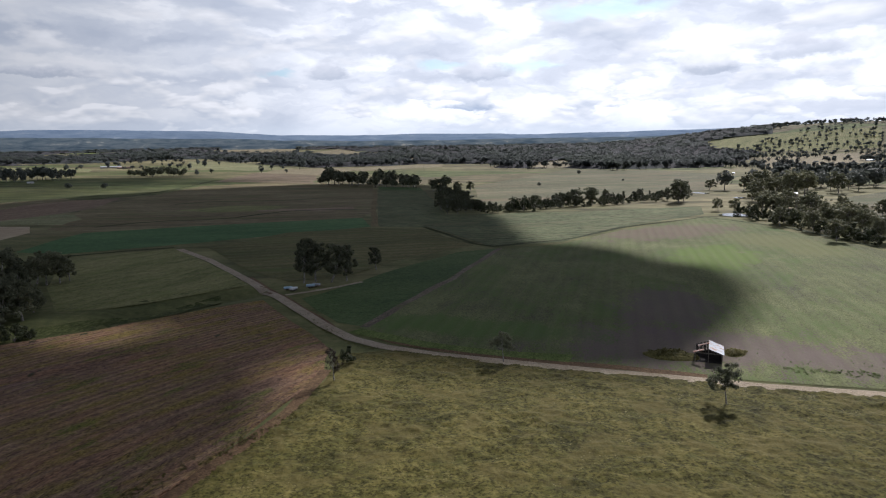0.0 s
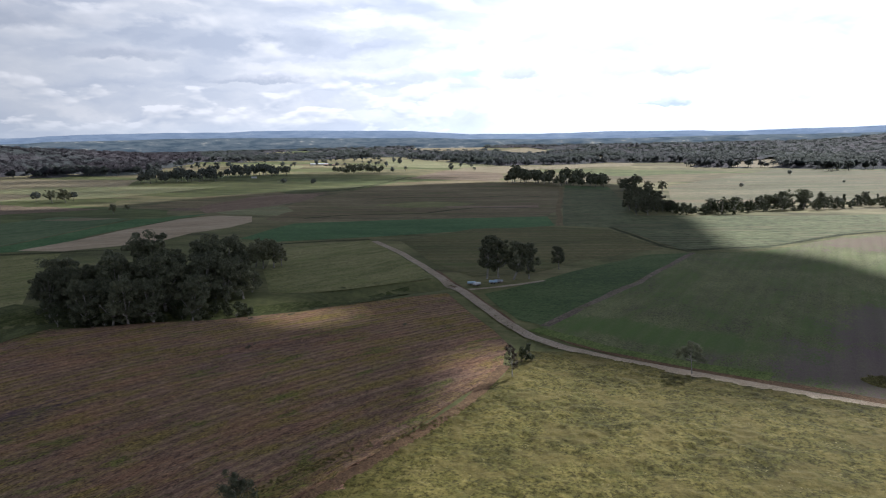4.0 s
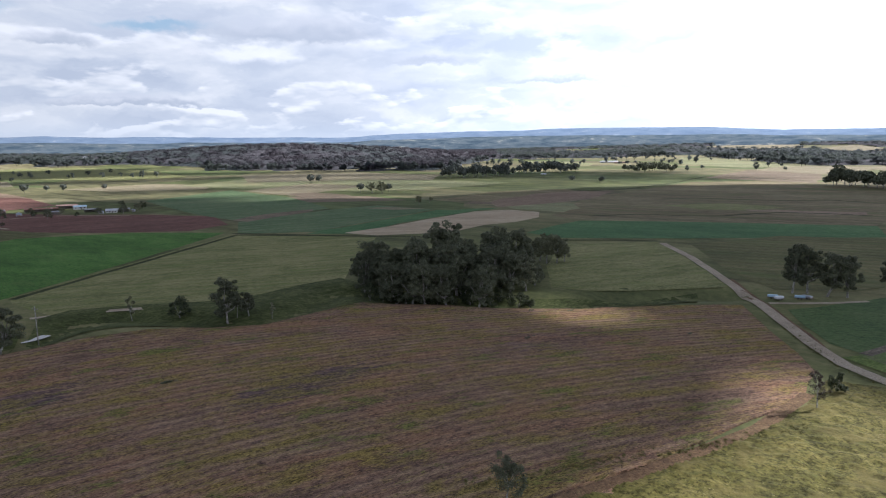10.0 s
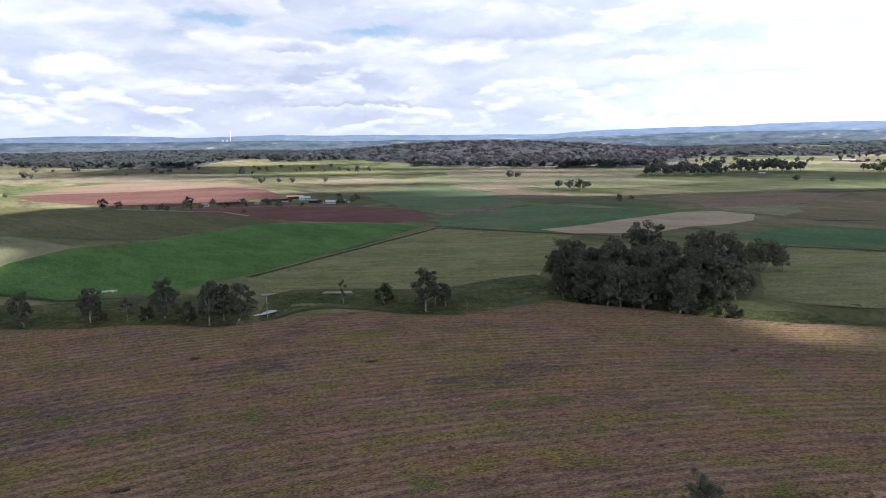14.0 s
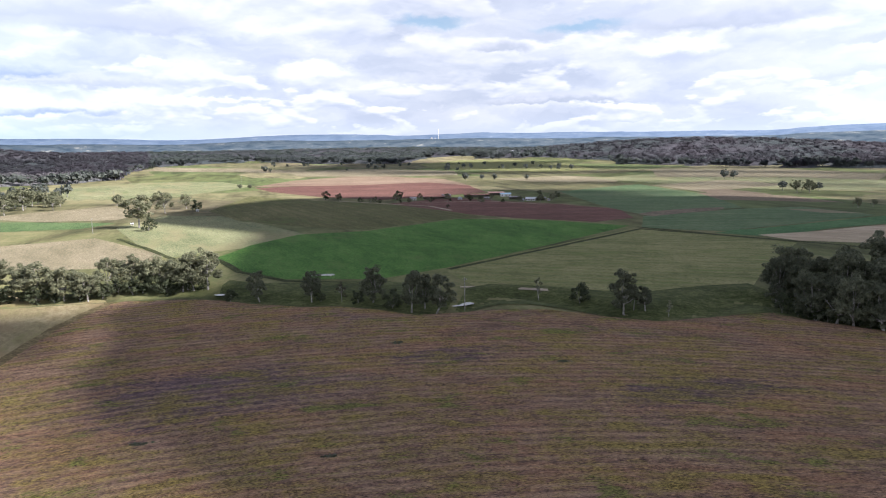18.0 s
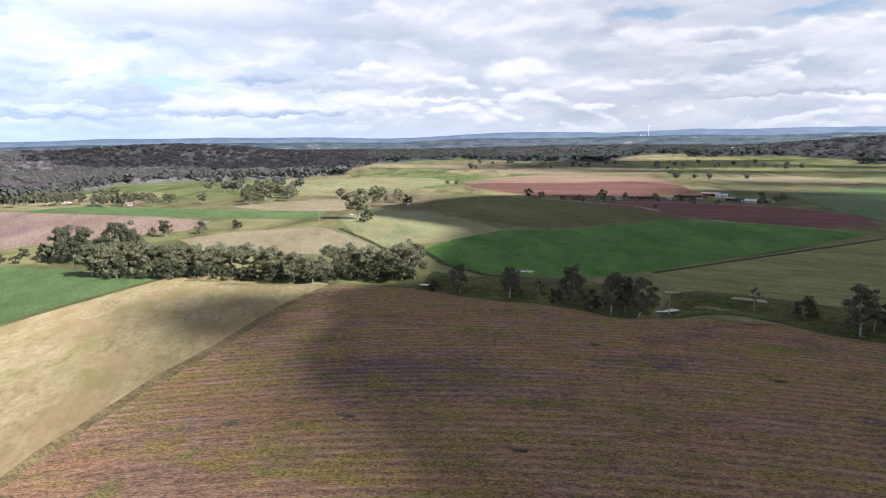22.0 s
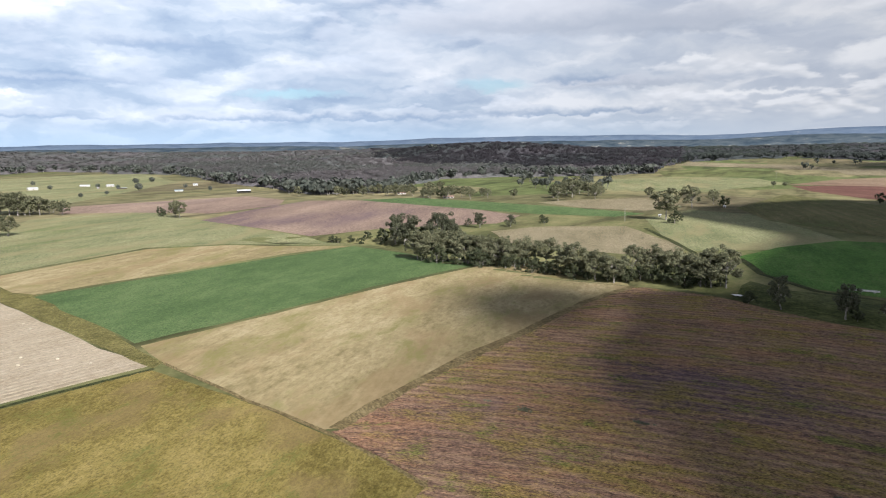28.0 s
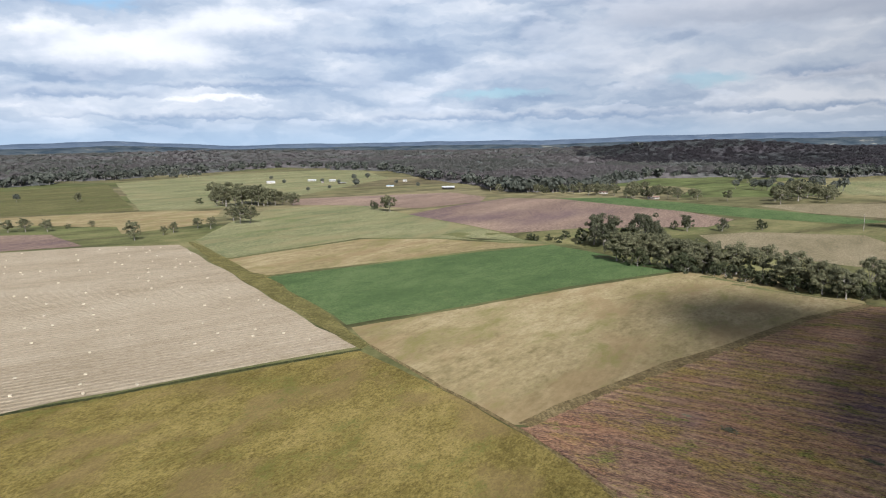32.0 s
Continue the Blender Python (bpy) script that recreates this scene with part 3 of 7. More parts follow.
def ground_z(x, y):
    """Terrain height, for numbers or arrays: flats, a creek bed, and wooded hills beyond."""
    x, y = np.asarray(x, float), np.asarray(y, float)
    d = np.hypot(x, y)
    e = np.maximum(d - 700.0, 0.0)
    z = 0.012 * e * e / (e + 300.0)
    for hx, hy, top, a, b, turn in HILLS:
        c, s = math.cos(radians(turn)), math.sin(radians(turn))
        u, v = (x - hx) * c + (y - hy) * s, (y - hy) * c - (x - hx) * s
        z = z + top * np.exp(-(u / a) ** 2 - (v / b) ** 2) * np.clip((d - 1000) / 500, 0, 1)
    near = np.full(x.shape, 1e9)
    for (ax, ay), (bx, by) in zip(CREEK, CREEK[1:]):
        k = np.clip(((x - ax) * (bx - ax) + (y - ay) * (by - ay)) / ((bx - ax) ** 2 + (by - ay) ** 2), 0, 1)
        near = np.minimum(near, np.hypot(x - ax - k * (bx - ax), y - ay - k * (by - ay)))
    return z - 2.6 * np.exp(-(near / 7.0) ** 2)


def link(name, verts, faces, mats, parent=None, smooth=False):
    me = bpy.data.meshes.new(name)
    me.from_pydata(verts, [], faces)
    for one in mats if isinstance(mats, (list, tuple)) else [mats]:
        me.materials.append(one)
    if smooth:
        me.polygons.foreach_set("use_smooth", [True] * len(me.polygons))
    me.update()
    ob = new(name, me)
    if parent is not None:
        ob.parent = parent
    return ob


def link_quads(name, verts, mats, parent=None):
    """One mesh of loose quads from an array of corners."""
    me = bpy.data.meshes.new(name)
    n = len(verts)
    me.vertices.add(n)
    me.vertices.foreach_set("co", np.ascontiguousarray(verts, np.float32).ravel())
    me.loops.add(n)
    me.loops.foreach_set("vertex_index", np.arange(n, dtype=np.int32))
    me.polygons.add(n // 4)
    me.polygons.foreach_set("loop_start", np.arange(0, n, 4, dtype=np.int32))
    for one in mats if isinstance(mats, (list, tuple)) else [mats]:
        me.materials.append(one)
    me.update(calc_edges=True)
    ob = new(name, me)
    if parent is not None:
        ob.parent = parent
    return ob


rings = np.concatenate([[0.5], np.geomspace(12, 4920, 230)])
spokes = np.radians(np.arange(0, 360, 0.75))
gx, gy = np.outer(rings, np.cos(spokes)), np.outer(rings, np.sin(spokes))
gz = ground_z(gx, gy)
n = len(spokes)
faces = [(i * n + j, (i + 1) * n + j, (i + 1) * n + (j + 1) % n, i * n + (j + 1) % n) for i in range(len(rings) - 1) for j in range(n)]
faces.append(tuple(range(n)))
tagged(link("ground", np.stack([gx, gy, gz], -1).reshape(-1, 3).tolist(), faces, M_ground, smooth=True), "wide olive and brown grazing country reaching the hills", "ground", kind="structure")

from mathutils.geometry import delaunay_2d_cdt

FIELD_COUNT = [0]


def inside(px, py, poly):
    hit = np.zeros(px.shape, bool)
    for (ax, ay), (bx, by) in zip(poly, poly[1:] + poly[:1]):
        cut = (ay > py) != (by > py)
        hit ^= cut & (px < (bx - ax) * (py - ay) / ((by - ay) or 1e-9) + ax)
    return hit


def sheet(name, poly, mat, wander, up):
    """A sheet of soil or crop laid on the ground inside a plan outline, with slightly wandering edges."""
    far = sum(math.hypot(*p) for p in poly) / len(poly)
    step = max(3.0 if mat is M_bank else 5.0, far / (60 if mat is M_bank else 28))
    edge = []
    for (ax, ay), (bx, by) in zip(poly, poly[1:] + poly[:1]):
        k = max(1, int(math.hypot(bx - ax, by - ay) / step))
        for i in range(k):
            x, y = ax + (bx - ax) * i / k, ay + (by - ay) * i / k
            w = wander * (1 + far / 500)
            edge.append((x + w * (noise.noise((x / 9, y / 9, 3.3))), y + w * noise.noise((x / 9, y / 9, 8.1))))
    xs, ys = [p[0] for p in edge], [p[1] for p in edge]
    px, py = np.meshgrid(np.arange(min(xs), max(xs), step), np.arange(min(ys), max(ys), step))
    keep = inside(px, py, edge)
    pts = edge + list(zip(px[keep].tolist(), py[keep].tolist()))
    k = len(edge)
    out = delaunay_2d_cdt([Vector(p) for p in pts], [(i, (i + 1) % k) for i in range(k)], [], 1, 0.01)
    co = np.array([(p.x, p.y) for p in out[0]])
    d = np.hypot(co[:, 0], co[:, 1])
    z = ground_z(co[:, 0], co[:, 1]) + up + d * 0.0002
    tris = []
    for f in out[2]:
        a, b, c = (co[i] for i in f)
        tris.append(tuple(f) if (b[0] - a[0]) * (c[1] - a[1]) - (b[1] - a[1]) * (c[0] - a[0]) > 0 else tuple(reversed(f)))
    return link(name, np.column_stack([co, z]).tolist(), tris, mat, smooth=True)


OUTLINES = {}


def field(mat, label, poly, wander=0.8):
    OUTLINES[mat.name] = poly
    FIELD_COUNT[0] += 1
    return tagged(sheet("field", poly, mat, wander, (0.10 if mat is M_bank else 0.02) + 0.0015 * FIELD_COUNT[0]), label, "field", kind="structure")


field(M_brown, 'harvested brown field with rows of dry stubble and green regrowth',
      [(-61, 217), (-44, 187), (-34, 171), (-29, 160), (-27, 139), (-32, 124), (-39, 97), (-43, 82), (-43, 90), (-46, 77), (-41, 92), (-30, 20), (-25, -30), (-66, -46), (-80, -47), (-88, -72), (-89, -71), (-118, -70), (-165, -64), (-204, -60), (-238, -51), (-233, -24), (-220, 5), (-212, 23), (-199, 39), (-190, 65), (-185, 81), (-173, 102), (-183, 75), (-180, 92), (-172, 108), (-165, 126), (-160, 145), (-145, 156), (-123, 171), (-107, 179), (-78, 203)], 0.8)
field(M_grass, 'rough olive grass paddock with tussocks beside the road',
      [(-26, 156), (-12, 159), (9, 150), (27, 143), (45, 138), (56, 134), (71, 129), (87, 125), (160, 95), (150, -60), (20, -60), (-22, -28), (-27, 20), (-45, 76), (-43, 89), (-43, 82), (-38, 96), (-31, 122), (-26, 138)], 0.8)
field(M_olive, 'olive green grass paddock with dry seed heads',
      [(-22, -147), (-54, -140), (-96, -131), (-92, -97), (-87, -74), (-84, -59), (-79, -47), (-66, -46), (-24, -32), (18, -62), (45, -100), (5, -154)], 0.8)
field(M_bale, 'pale harvested hay field in fine mown rows',
      [(6, -466), (-68, -402), (-107, -388), (-144, -360), (-125, -264), (-109, -190), (-102, -159), (-98, -134), (-55, -143), (-22, -149), (6, -157)], 0.8)
field(M_verge, 'rank green grass along a drain between fields',
      [(-153, -370), (-154, -362), (-132, -238), (-120, -193), (-109, -158), (-101, -133), (-97, -132), (-103, -160), (-120, -239), (-133, -298)], 0.8)
field(M_crop, 'smooth dense green crop field',
      [(-130, -238), (-189, -228), (-236, -219), (-278, -207), (-270, -166), (-256, -124), (-195, -139), (-144, -146), (-109, -154), (-118, -190)], 0.8)
field(M_pale, 'pale straw-coloured mown field',
      [(-108, -150), (-142, -144), (-192, -136), (-251, -122), (-274, -110), (-259, -83), (-253, -58), (-238, -53), (-208, -61), (-168, -65), (-119, -71), (-90, -72), (-88, -74), (-93, -98), (-101, -133)], 0.8)
field(M_pale, 'pale dry grass strip beside a green crop',
      [(-139, -292), (-225, -302), (-253, -274), (-268, -228), (-279, -209), (-241, -223), (-192, -231), (-132, -241), (-131, -253)], 0.8)
field(M_past, 'green pasture grazed short',
      [(-158, -371), (-209, -437), (-287, -522), (-378, -504), (-344, -403), (-319, -323), (-298, -253), (-284, -214), (-272, -231), (-256, -278), (-228, -306), (-140, -296)], 0.8)
field(M_purple, 'bare ploughed field of purplish brown soil',
      [(-340, -393), (-418, -422), (-523, -445), (-545, -390), (-525, -314), (-500, -248), (-461, -187), (-407, -182), (-347, -239), (-302, -257), (-322, -325)], 0.8)
field(M_purple, 'bare ploughed strip of purplish brown soil',
      [(-371, -620), (-485, -582), (-551, -556), (-521, -475), (-467, -433), (-383, -429), (-363, -502), (-331, -553)], 0.8)
field(M_crop, 'bright green strip of young crop',
      [(-547, -403), (-595, -361), (-570, -269), (-542, -175), (-509, -105), (-478, -120), (-477, -181), (-511, -291)], 0.8)
field(M_pale2, 'pale fallow strip among pasture',
      [(-582, -220), (-627, -191), (-663, -142), (-594, -93), (-533, -109), (-537, -159)], 0.8)
field(M_pale2, 'pale rounded field behind the creek trees',
      [(-365, -167), (-398, -151), (-423, -99), (-341, -50), (-317, -53), (-310, -75), (-317, -105), (-324, -139)], 0.8)
field(M_past, 'green pasture beyond the creek',
      [(-475, -98), (-554, -79), (-533, -35), (-451, 2), (-402, 20), (-361, 7), (-346, -26), (-333, -45), (-379, -68)], 0.8)
field(M_bright, 'bright green irrigated crop field',
      [(-322, -25), (-362, -10), (-400, 17), (-403, 59), (-450, 131), (-423, 183), (-372, 223), (-307, 133), (-265, 72), (-249, 40), (-260, 6), (-284, -13)], 0.8)
field(M_past2, 'olive pasture above the creek bank',
      [(-263, 72), (-302, 131), (-358, 217), (-309, 247), (-277, 263), (-227, 201), (-196, 168), (-197, 150), (-194, 122), (-218, 90), (-224, 72), (-254, 70)], 0.8)
field(M_red, 'bare red soil field beside the farm sheds',
      [(-600, 107), (-651, 184), (-591, 214), (-536, 252), (-474, 274), (-413, 250), (-399, 213), (-441, 172), (-496, 139)], 0.8)
field(M_red, 'large bare red soil field',
      [(-903, -16), (-819, 5), (-721, 51), (-648, 110), (-682, 181), (-712, 242), (-844, 261), (-933, 226), (-912, 116), (-923, 42)], 0.8)
field(M_tan, 'pale orange-brown fallow above the red field',
      [(-926, -19), (-1069, 42), (-1178, 168), (-1013, 271), (-913, 267), (-844, 261), (-933, 226), (-912, 116), (-923, 42)], 0.8)
field(M_rowgreen, 'greenish brown fallow field',
      [(-584, -48), (-755, -18), (-657, 51), (-595, 108), (-505, 142), (-451, 156), (-449, 122), (-408, 59), (-443, 19), (-491, -20)], 0.8)
field(M_teal, 'grey green crop field',
      [(-693, 322), (-772, 472), (-584, 438), (-452, 373), (-429, 267), (-509, 276)], 0.8)
field(M_teal, 'dull green crop field with pale wheel tracks',
      [(-421, 263), (-443, 366), (-440, 420), (-369, 417), (-328, 259), (-360, 224)], 0.8)
field(M_green2, 'dark green narrow crop strip',
      [(-324, 249), (-363, 417), (-331, 427), (-329, 360), (-300, 268)], 0.8)
field(M_sunned, 'pale stubble sliver on a low rise, painted as if sunlit',
      [(-308, 266), (-311, 309), (-320, 355), (-328, 422), (-315, 450), (-282, 447), (-261, 412), (-257, 379), (-263, 349), (-259, 315), (-267, 291), (-283, 269)], 0.8)
field(M_pale2, 'pale fallow strip with scattered trees',
      [(-983, 343), (-1008, 486), (-896, 523), (-818, 463), (-879, 371)], 0.8)
field(M_green2, 'dark green crop strip along the track',
      [(-218, 331), (-224, 382), (-225, 408), (-150, 447), (-59, 482), (-47, 426), (-95, 389), (-134, 359), (-189, 323)], 0.8)
field(M_past2, 'small olive paddock beside the trees',
      [(-177, 300), (-140, 338), (-110, 298), (-73, 243), (-91, 224), (-109, 207), (-123, 203), (-148, 241)], 0.8)
field(M_dullbrown, 'wide dull brown fallow field',
      [(-259, 426), (-328, 609), (-334, 920), (-230, 1013), (-98, 934), (-56, 522), (-60, 482), (-150, 447), (-227, 411)], 0.8)
field(M_rowbrown, 'ploughed brown strip',
      [(-387, 480), (-423, 601), (-350, 722), (-313, 581), (-323, 492)], 0.8)
field(M_crop, 'small dark green crop patch',
      [(-85, 876), (-28, 843), (-17, 702), (-65, 675)], 0.8)
field(M_hill, 'broad gently domed field with patchy green weeds',
      [(-23, 181), (-5, 229), (27, 321), (64, 340), (109, 396), (187, 464), (202, 444), (201, 377), (208, 305), (215, 254), (123, 128), (90, 129), (73, 133), (57, 138), (34, 145), (22, 149), (9, 154), (-4, 159), (-14, 166)], 0.8)
field(M_wedge, 'dark green wedge-shaped crop field',
      [(-48, 218), (-37, 237), (-16, 278), (9, 317), (27, 325), (-5, 232), (-23, 182), (-31, 186)], 0.8)
field(M_rowgreen, 'dull green fallow behind the tall trees',
      [(-121, 338), (-95, 400), (-45, 419), (-12, 410), (16, 337), (-22, 293), (-37, 259), (-59, 247), (-82, 272)], 0.8)
field(M_dry, 'pale dry pasture beyond the creek',
      [(42, 861), (244, 1315), (398, 1266), (459, 1017), (255, 678), (116, 623), (32, 556)], 0.8)
field(M_scrub, 'rough scrubby green pasture',
      [(-80, 816), (-22, 787), (3, 501), (95, 508), (214, 544), (192, 480), (112, 410), (65, 348), (25, 333), (-10, 422), (-42, 425)], 0.8)
field(M_past, 'green pasture on the rise by the farmhouses',
      [(-356, -1125), (-621, -1286), (-846, -1297), (-905, -1204), (-724, -883), (-370, -635), (-266, -576), (-209, -602)], 0.8)
field(M_rowgreen, 'dull olive pasture',
      [(-120, -1017), (-183, -1036), (-342, -1119), (-206, -606), (-112, -643), (-67, -642)], 0.8)
field(M_pale, 'pale fallow field with a fringe of trees',
      [(-54, -621), (-116, -624), (-202, -594), (-259, -549), (-205, -453), (-139, -437), (-150, -481), (-96, -560)], 0.8)
field(M_purple, 'corner of a purple ploughed field',
      [(-31, -520), (-84, -488), (-107, -469), (-106, -396), (-69, -407), (-25, -431)], 0.8)
field(M_bank, 'rank dark green grass on the creek banks',
      [(-195, 55), (-197, 70), (-191, 82), (-181, 97), (-172, 108), (-165, 126), (-162, 140), (-151, 152), (-133, 165), (-117, 178), (-101, 188), (-86, 201), (-74, 213), (-80, 230), (-96, 206), (-115, 190), (-129, 180), (-154, 166), (-185, 166), (-199, 168), (-200, 149), (-197, 121), (-221, 91), (-227, 78), (-223, 68)], 0.8)
field(M_bank, 'dark creek flat under the gum trees',
      [(-236, -21), (-220, 5), (-213, 23), (-199, 39), (-195, 51), (-209, 59), (-230, 58), (-246, 40), (-250, 14), (-254, -3), (-265, -16)], 0.8)
field(M_dry, 'pale river paddock',
      [(367, 608), (460, 682), (472, 640), (366, 495), (332, 509)], 0.8)
field(M_past, 'green pasture on the far plain',
      [(-920, 481), (-1000, 636), (-927, 773), (-731, 785), (-550, 795), (-561, 602), (-674, 515)], 0.8)
field(M_dullbrown, 'dull brown dry paddock',
      [(-436, 500), (-462, 636), (-413, 716), (-352, 653), (-351, 508)], 0.8)

ROAD = [(-135.6, 334.8), (-108.4, 300.2), (-83.8, 263.0), (-61.1, 228.0), (-45.6, 202.6), (-34.8, 184.0), (-24.7, 169.9), (-15.3, 162.0), (-3.6, 155.6), (8.6, 151.2), (21.5, 146.6), (33.6, 142.3), (45.2, 138.6), (56.2, 135.1), (66.5, 131.3), (76.7, 128.5), (87.8, 125.9)]


def ribbon(line, half, wander=0.25):
    left, right = [], []
    for i, (x, y) in enumerate(line):
        ax, ay = line[max(i - 1, 0)]
        bx, by = line[min(i + 1, len(line) - 1)]
        k = math.hypot(bx - ax, by - ay)
        left.append((x - (by - ay) / k * half, y + (bx - ax) / k * half))
        right.append((x + (by - ay) / k * half, y - (bx - ax) / k * half))
    return left + right[::-1]


tagged(sheet('verge', ribbon([(-260.7, 72.0), (-292.4, 121.7), (-353.6, 217.7)], 1.6), M_ditch, 0.5, 0.070), 'dark drain between crop and pasture', 'field', kind='structure')
tagged(sheet('verge', ribbon([(-356.1, 219.2), (-318.8, 242.9), (-269.4, 273.4), (-254.6, 278.7)], 1.8), M_ditch, 0.5, 0.072), 'dark grassed drain along the crops', 'field', kind='structure')
tagged(sheet('verge', ribbon([(-364.0, 222.9), (-297.2, 257.1), (-258.1, 279.8)], 1.8), M_ditch, 0.5, 0.074), 'dark drain along the paddock edge', 'field', kind='structure')
tagged(sheet('verge', ribbon([(-184.5, 314.4), (-163.5, 328.8), (-141.2, 341.3)], 1.8), M_ditch, 0.5, 0.076), 'dark drain beside the farm track', 'field', kind='structure')
tagged(sheet('verge', ribbon([(-415.5, -85.6), (-369.7, -63.1), (-325.5, -43.5)], 1.5), M_ditch, 0.5, 0.078), 'grassed drain running down to the creek', 'field', kind='structure')
tagged(sheet('verge', ribbon([(-318.7, -23.4), (-282.4, -12.6), (-256.4, 5.7), (-246.7, 26.8)], 1.6), M_ditch, 0.5, 0.080), 'dark drain edge below the crop', 'field', kind='structure')
tagged(sheet('verge', ribbon([(-12.3, 421.9), (5.3, 376.1), (16.7, 343.4), (27.6, 330.5)], 1.6), M_ditch, 0.5, 0.082), 'dark weedy drain in scrubby pasture', 'field', kind='structure')
tagged(sheet('verge', ribbon([(-83.2, 816.6), (-58.1, 556.0), (-43.9, 424.9)], 2.2), M_strip, 0.9, 0.084), 'pale dry track between fields', 'field', kind='structure')
tagged(sheet('verge', ribbon([(-55.1, 224.1), (-48.3, 229.2), (-38.5, 237.4), (-31.0, 246.0)], 1.1), M_road, 0.5, 0.086), 'pale wheel track past the tall trees', 'field', kind='structure')
tagged(sheet('verge', ribbon([(-225.7, 66.6), (-222.5, 77.3), (-218.7, 86.1), (-211.8, 95.8)], 1.2), M_road, 0.5, 0.088), 'pale wheel track along the creek', 'field', kind='structure')
tagged(sheet('verge', ribbon([(-27, 145), (-30, 121), (-35, 105), (-40, 90), (-45, 77), (-49, 66)], 1.4), M_rust, 0.3, 0.118), 'reddish dry verge along the stubble', 'field', kind='structure')
tagged(sheet('verge', ribbon([(-89.4, -71.3), (-101.7, -71.6), (-118.1, -70.2), (-140.3, -68.7), (-165.9, -64.5), (-205.9, -60.1), (-237.7, -51.7)], 2.4), M_strip, 0.5, 0.092), 'dry olive grass strip between the fields', 'field', kind='structure')
tagged(sheet('verge', ribbon([(-22.0, -148.0), (-37.1, -144.2), (-54.7, -141.1), (-74.5, -136.7), (-97.0, -131.3)], 0.7), M_ditch, 0.5, 0.094), 'dark weedy edge of the hay field', 'field', kind='structure')
tagged(sheet('verge', ribbon([(-100.7, -132.5), (-92.6, -97.6), (-87.8, -73.8), (-83.7, -59.0), (-79.2, -46.7)], 0.5), M_strip, 0.5, 0.096), 'dry grass fence line', 'field', kind='structure')
tagged(sheet('verge', ribbon([(-22.8, 176.4), (-12.7, 166.4), (-3.7, 160.2), (8.8, 154.2), (21.9, 149.9), (40.4, 144.0), (57.3, 137.8)], 1.4), M_rust, 0.5, 0.098), 'reddish verge of the farm road', 'field', kind='structure')
tagged(sheet('verge', ribbon([(-77.4, 256.7), (-55.3, 220.6), (-38.4, 193.1), (-28.9, 175.5)], 1.5), M_rust, 0.5, 0.100), 'brown verge inside the road bend', 'field', kind='structure')
tagged(sheet('verge', ribbon([(-651.1, 67.0), (-595.2, 108.1), (-560.7, 137.1), (-513.9, 144.5)], 1.5), M_road, 0.5, 0.102), 'pale farm lane beside the red soil', 'field', kind='structure')
tagged(sheet('verge', ribbon([(-619.4, 118.0), (-600.9, 152.4), (-590.6, 204.5), (-540.1, 238.8)], 1.2), M_road, 0.5, 0.104), 'pale lane among farm sheds', 'field', kind='structure')

tagged(sheet('verge', ribbon([(29, 327), (16, 288), (3, 249), (-9, 220), (-17, 197), (-22, 181)], 1.4), M_purplish, 0.9, 0.106), 'bare brown strip between two crops', 'field', kind='structure')
tagged(sheet('verge', ribbon([(-24, 178), (-14, 170), (1, 160.5), (15, 155.5), (30, 151)], 2.4), M_weedy, 1.2, 0.108), 'bright green rank weeds along the farm road', 'field', kind='structure')
tagged(sheet('verge', ribbon([(28, 334), (67, 355), (112, 408), (186, 461), (210, 393), (212, 313)], 2.0), M_ditch, 1.2, 0.110), 'dark weedy fence line round the domed field', 'field', kind='structure')
tagged(sheet("road", ribbon(ROAD + [(130, 108), (220, 84)], 1.85), M_road, 0.3, 0.15), "pale unsealed gravel farm road curving between fields", "road", kind="structure")

# ---- far ranges ----
SKYLINE = [(-33.4, 1.46), (-31.3, 1.56), (-27.6, 1.45), (-23.7, 1.38), (-19.5, 1.29), (-10.5, 1.16), (-0.1, 1.20), (13.8, 1.26), (15.7, 1.37), (18.5, 1.58), (28.2, 1.66), (37.7, 1.60), (46.4, 1.33), (47.8, 1.19), (54.3, 1.19), (57.5, 1.18), (71.4, 1.34), (79.4, 1.19), (79.7, 1.29), (88.3, 1.27), (96.9, 0.95), (101.8, 1.03), (110.5, 1.02), (119.2, 0.93), (127.7, 0.74), (136.9, 0.77), (144.9, 0.69), (154.1, 0.59), (162.4, 0.96), (169.7, 0.70)]


def hills(name, dist, scale, drop, mat, seed, label):
    turns = np.arange(-180, 180, 0.5)
    el = np.interp(turns, [a for a, b in SKYLINE], [b for a, b in SKYLINE])
    verts, faces = [], []
    for i, a in enumerate(turns):
        ro = 0.10 * noise.fractal((a / 7, seed, 0), 0.8, 2.2, 5)
        top = 50 + dist * math.tan(radians(el[i] * scale - drop + ro))
        for back, z in ((0.90, lift(dist * 0.9) - 6), (0.96, 0.45 * top + 10), (1.0, top), (1.012, top * 0.5)):
            verts.append((-math.sin(radians(a)) * dist * back, math.cos(radians(a)) * dist * back, z))
    k = len(turns)
    for i in range(k):
        j = (i + 1) % k
        for q in range(3):
            faces.append((i * 4 + q, j * 4 + q, j * 4 + q + 1, i * 4 + q + 1))
    tagged(link(name, verts, faces, mat, smooth=True), label, "hills", kind="structure")


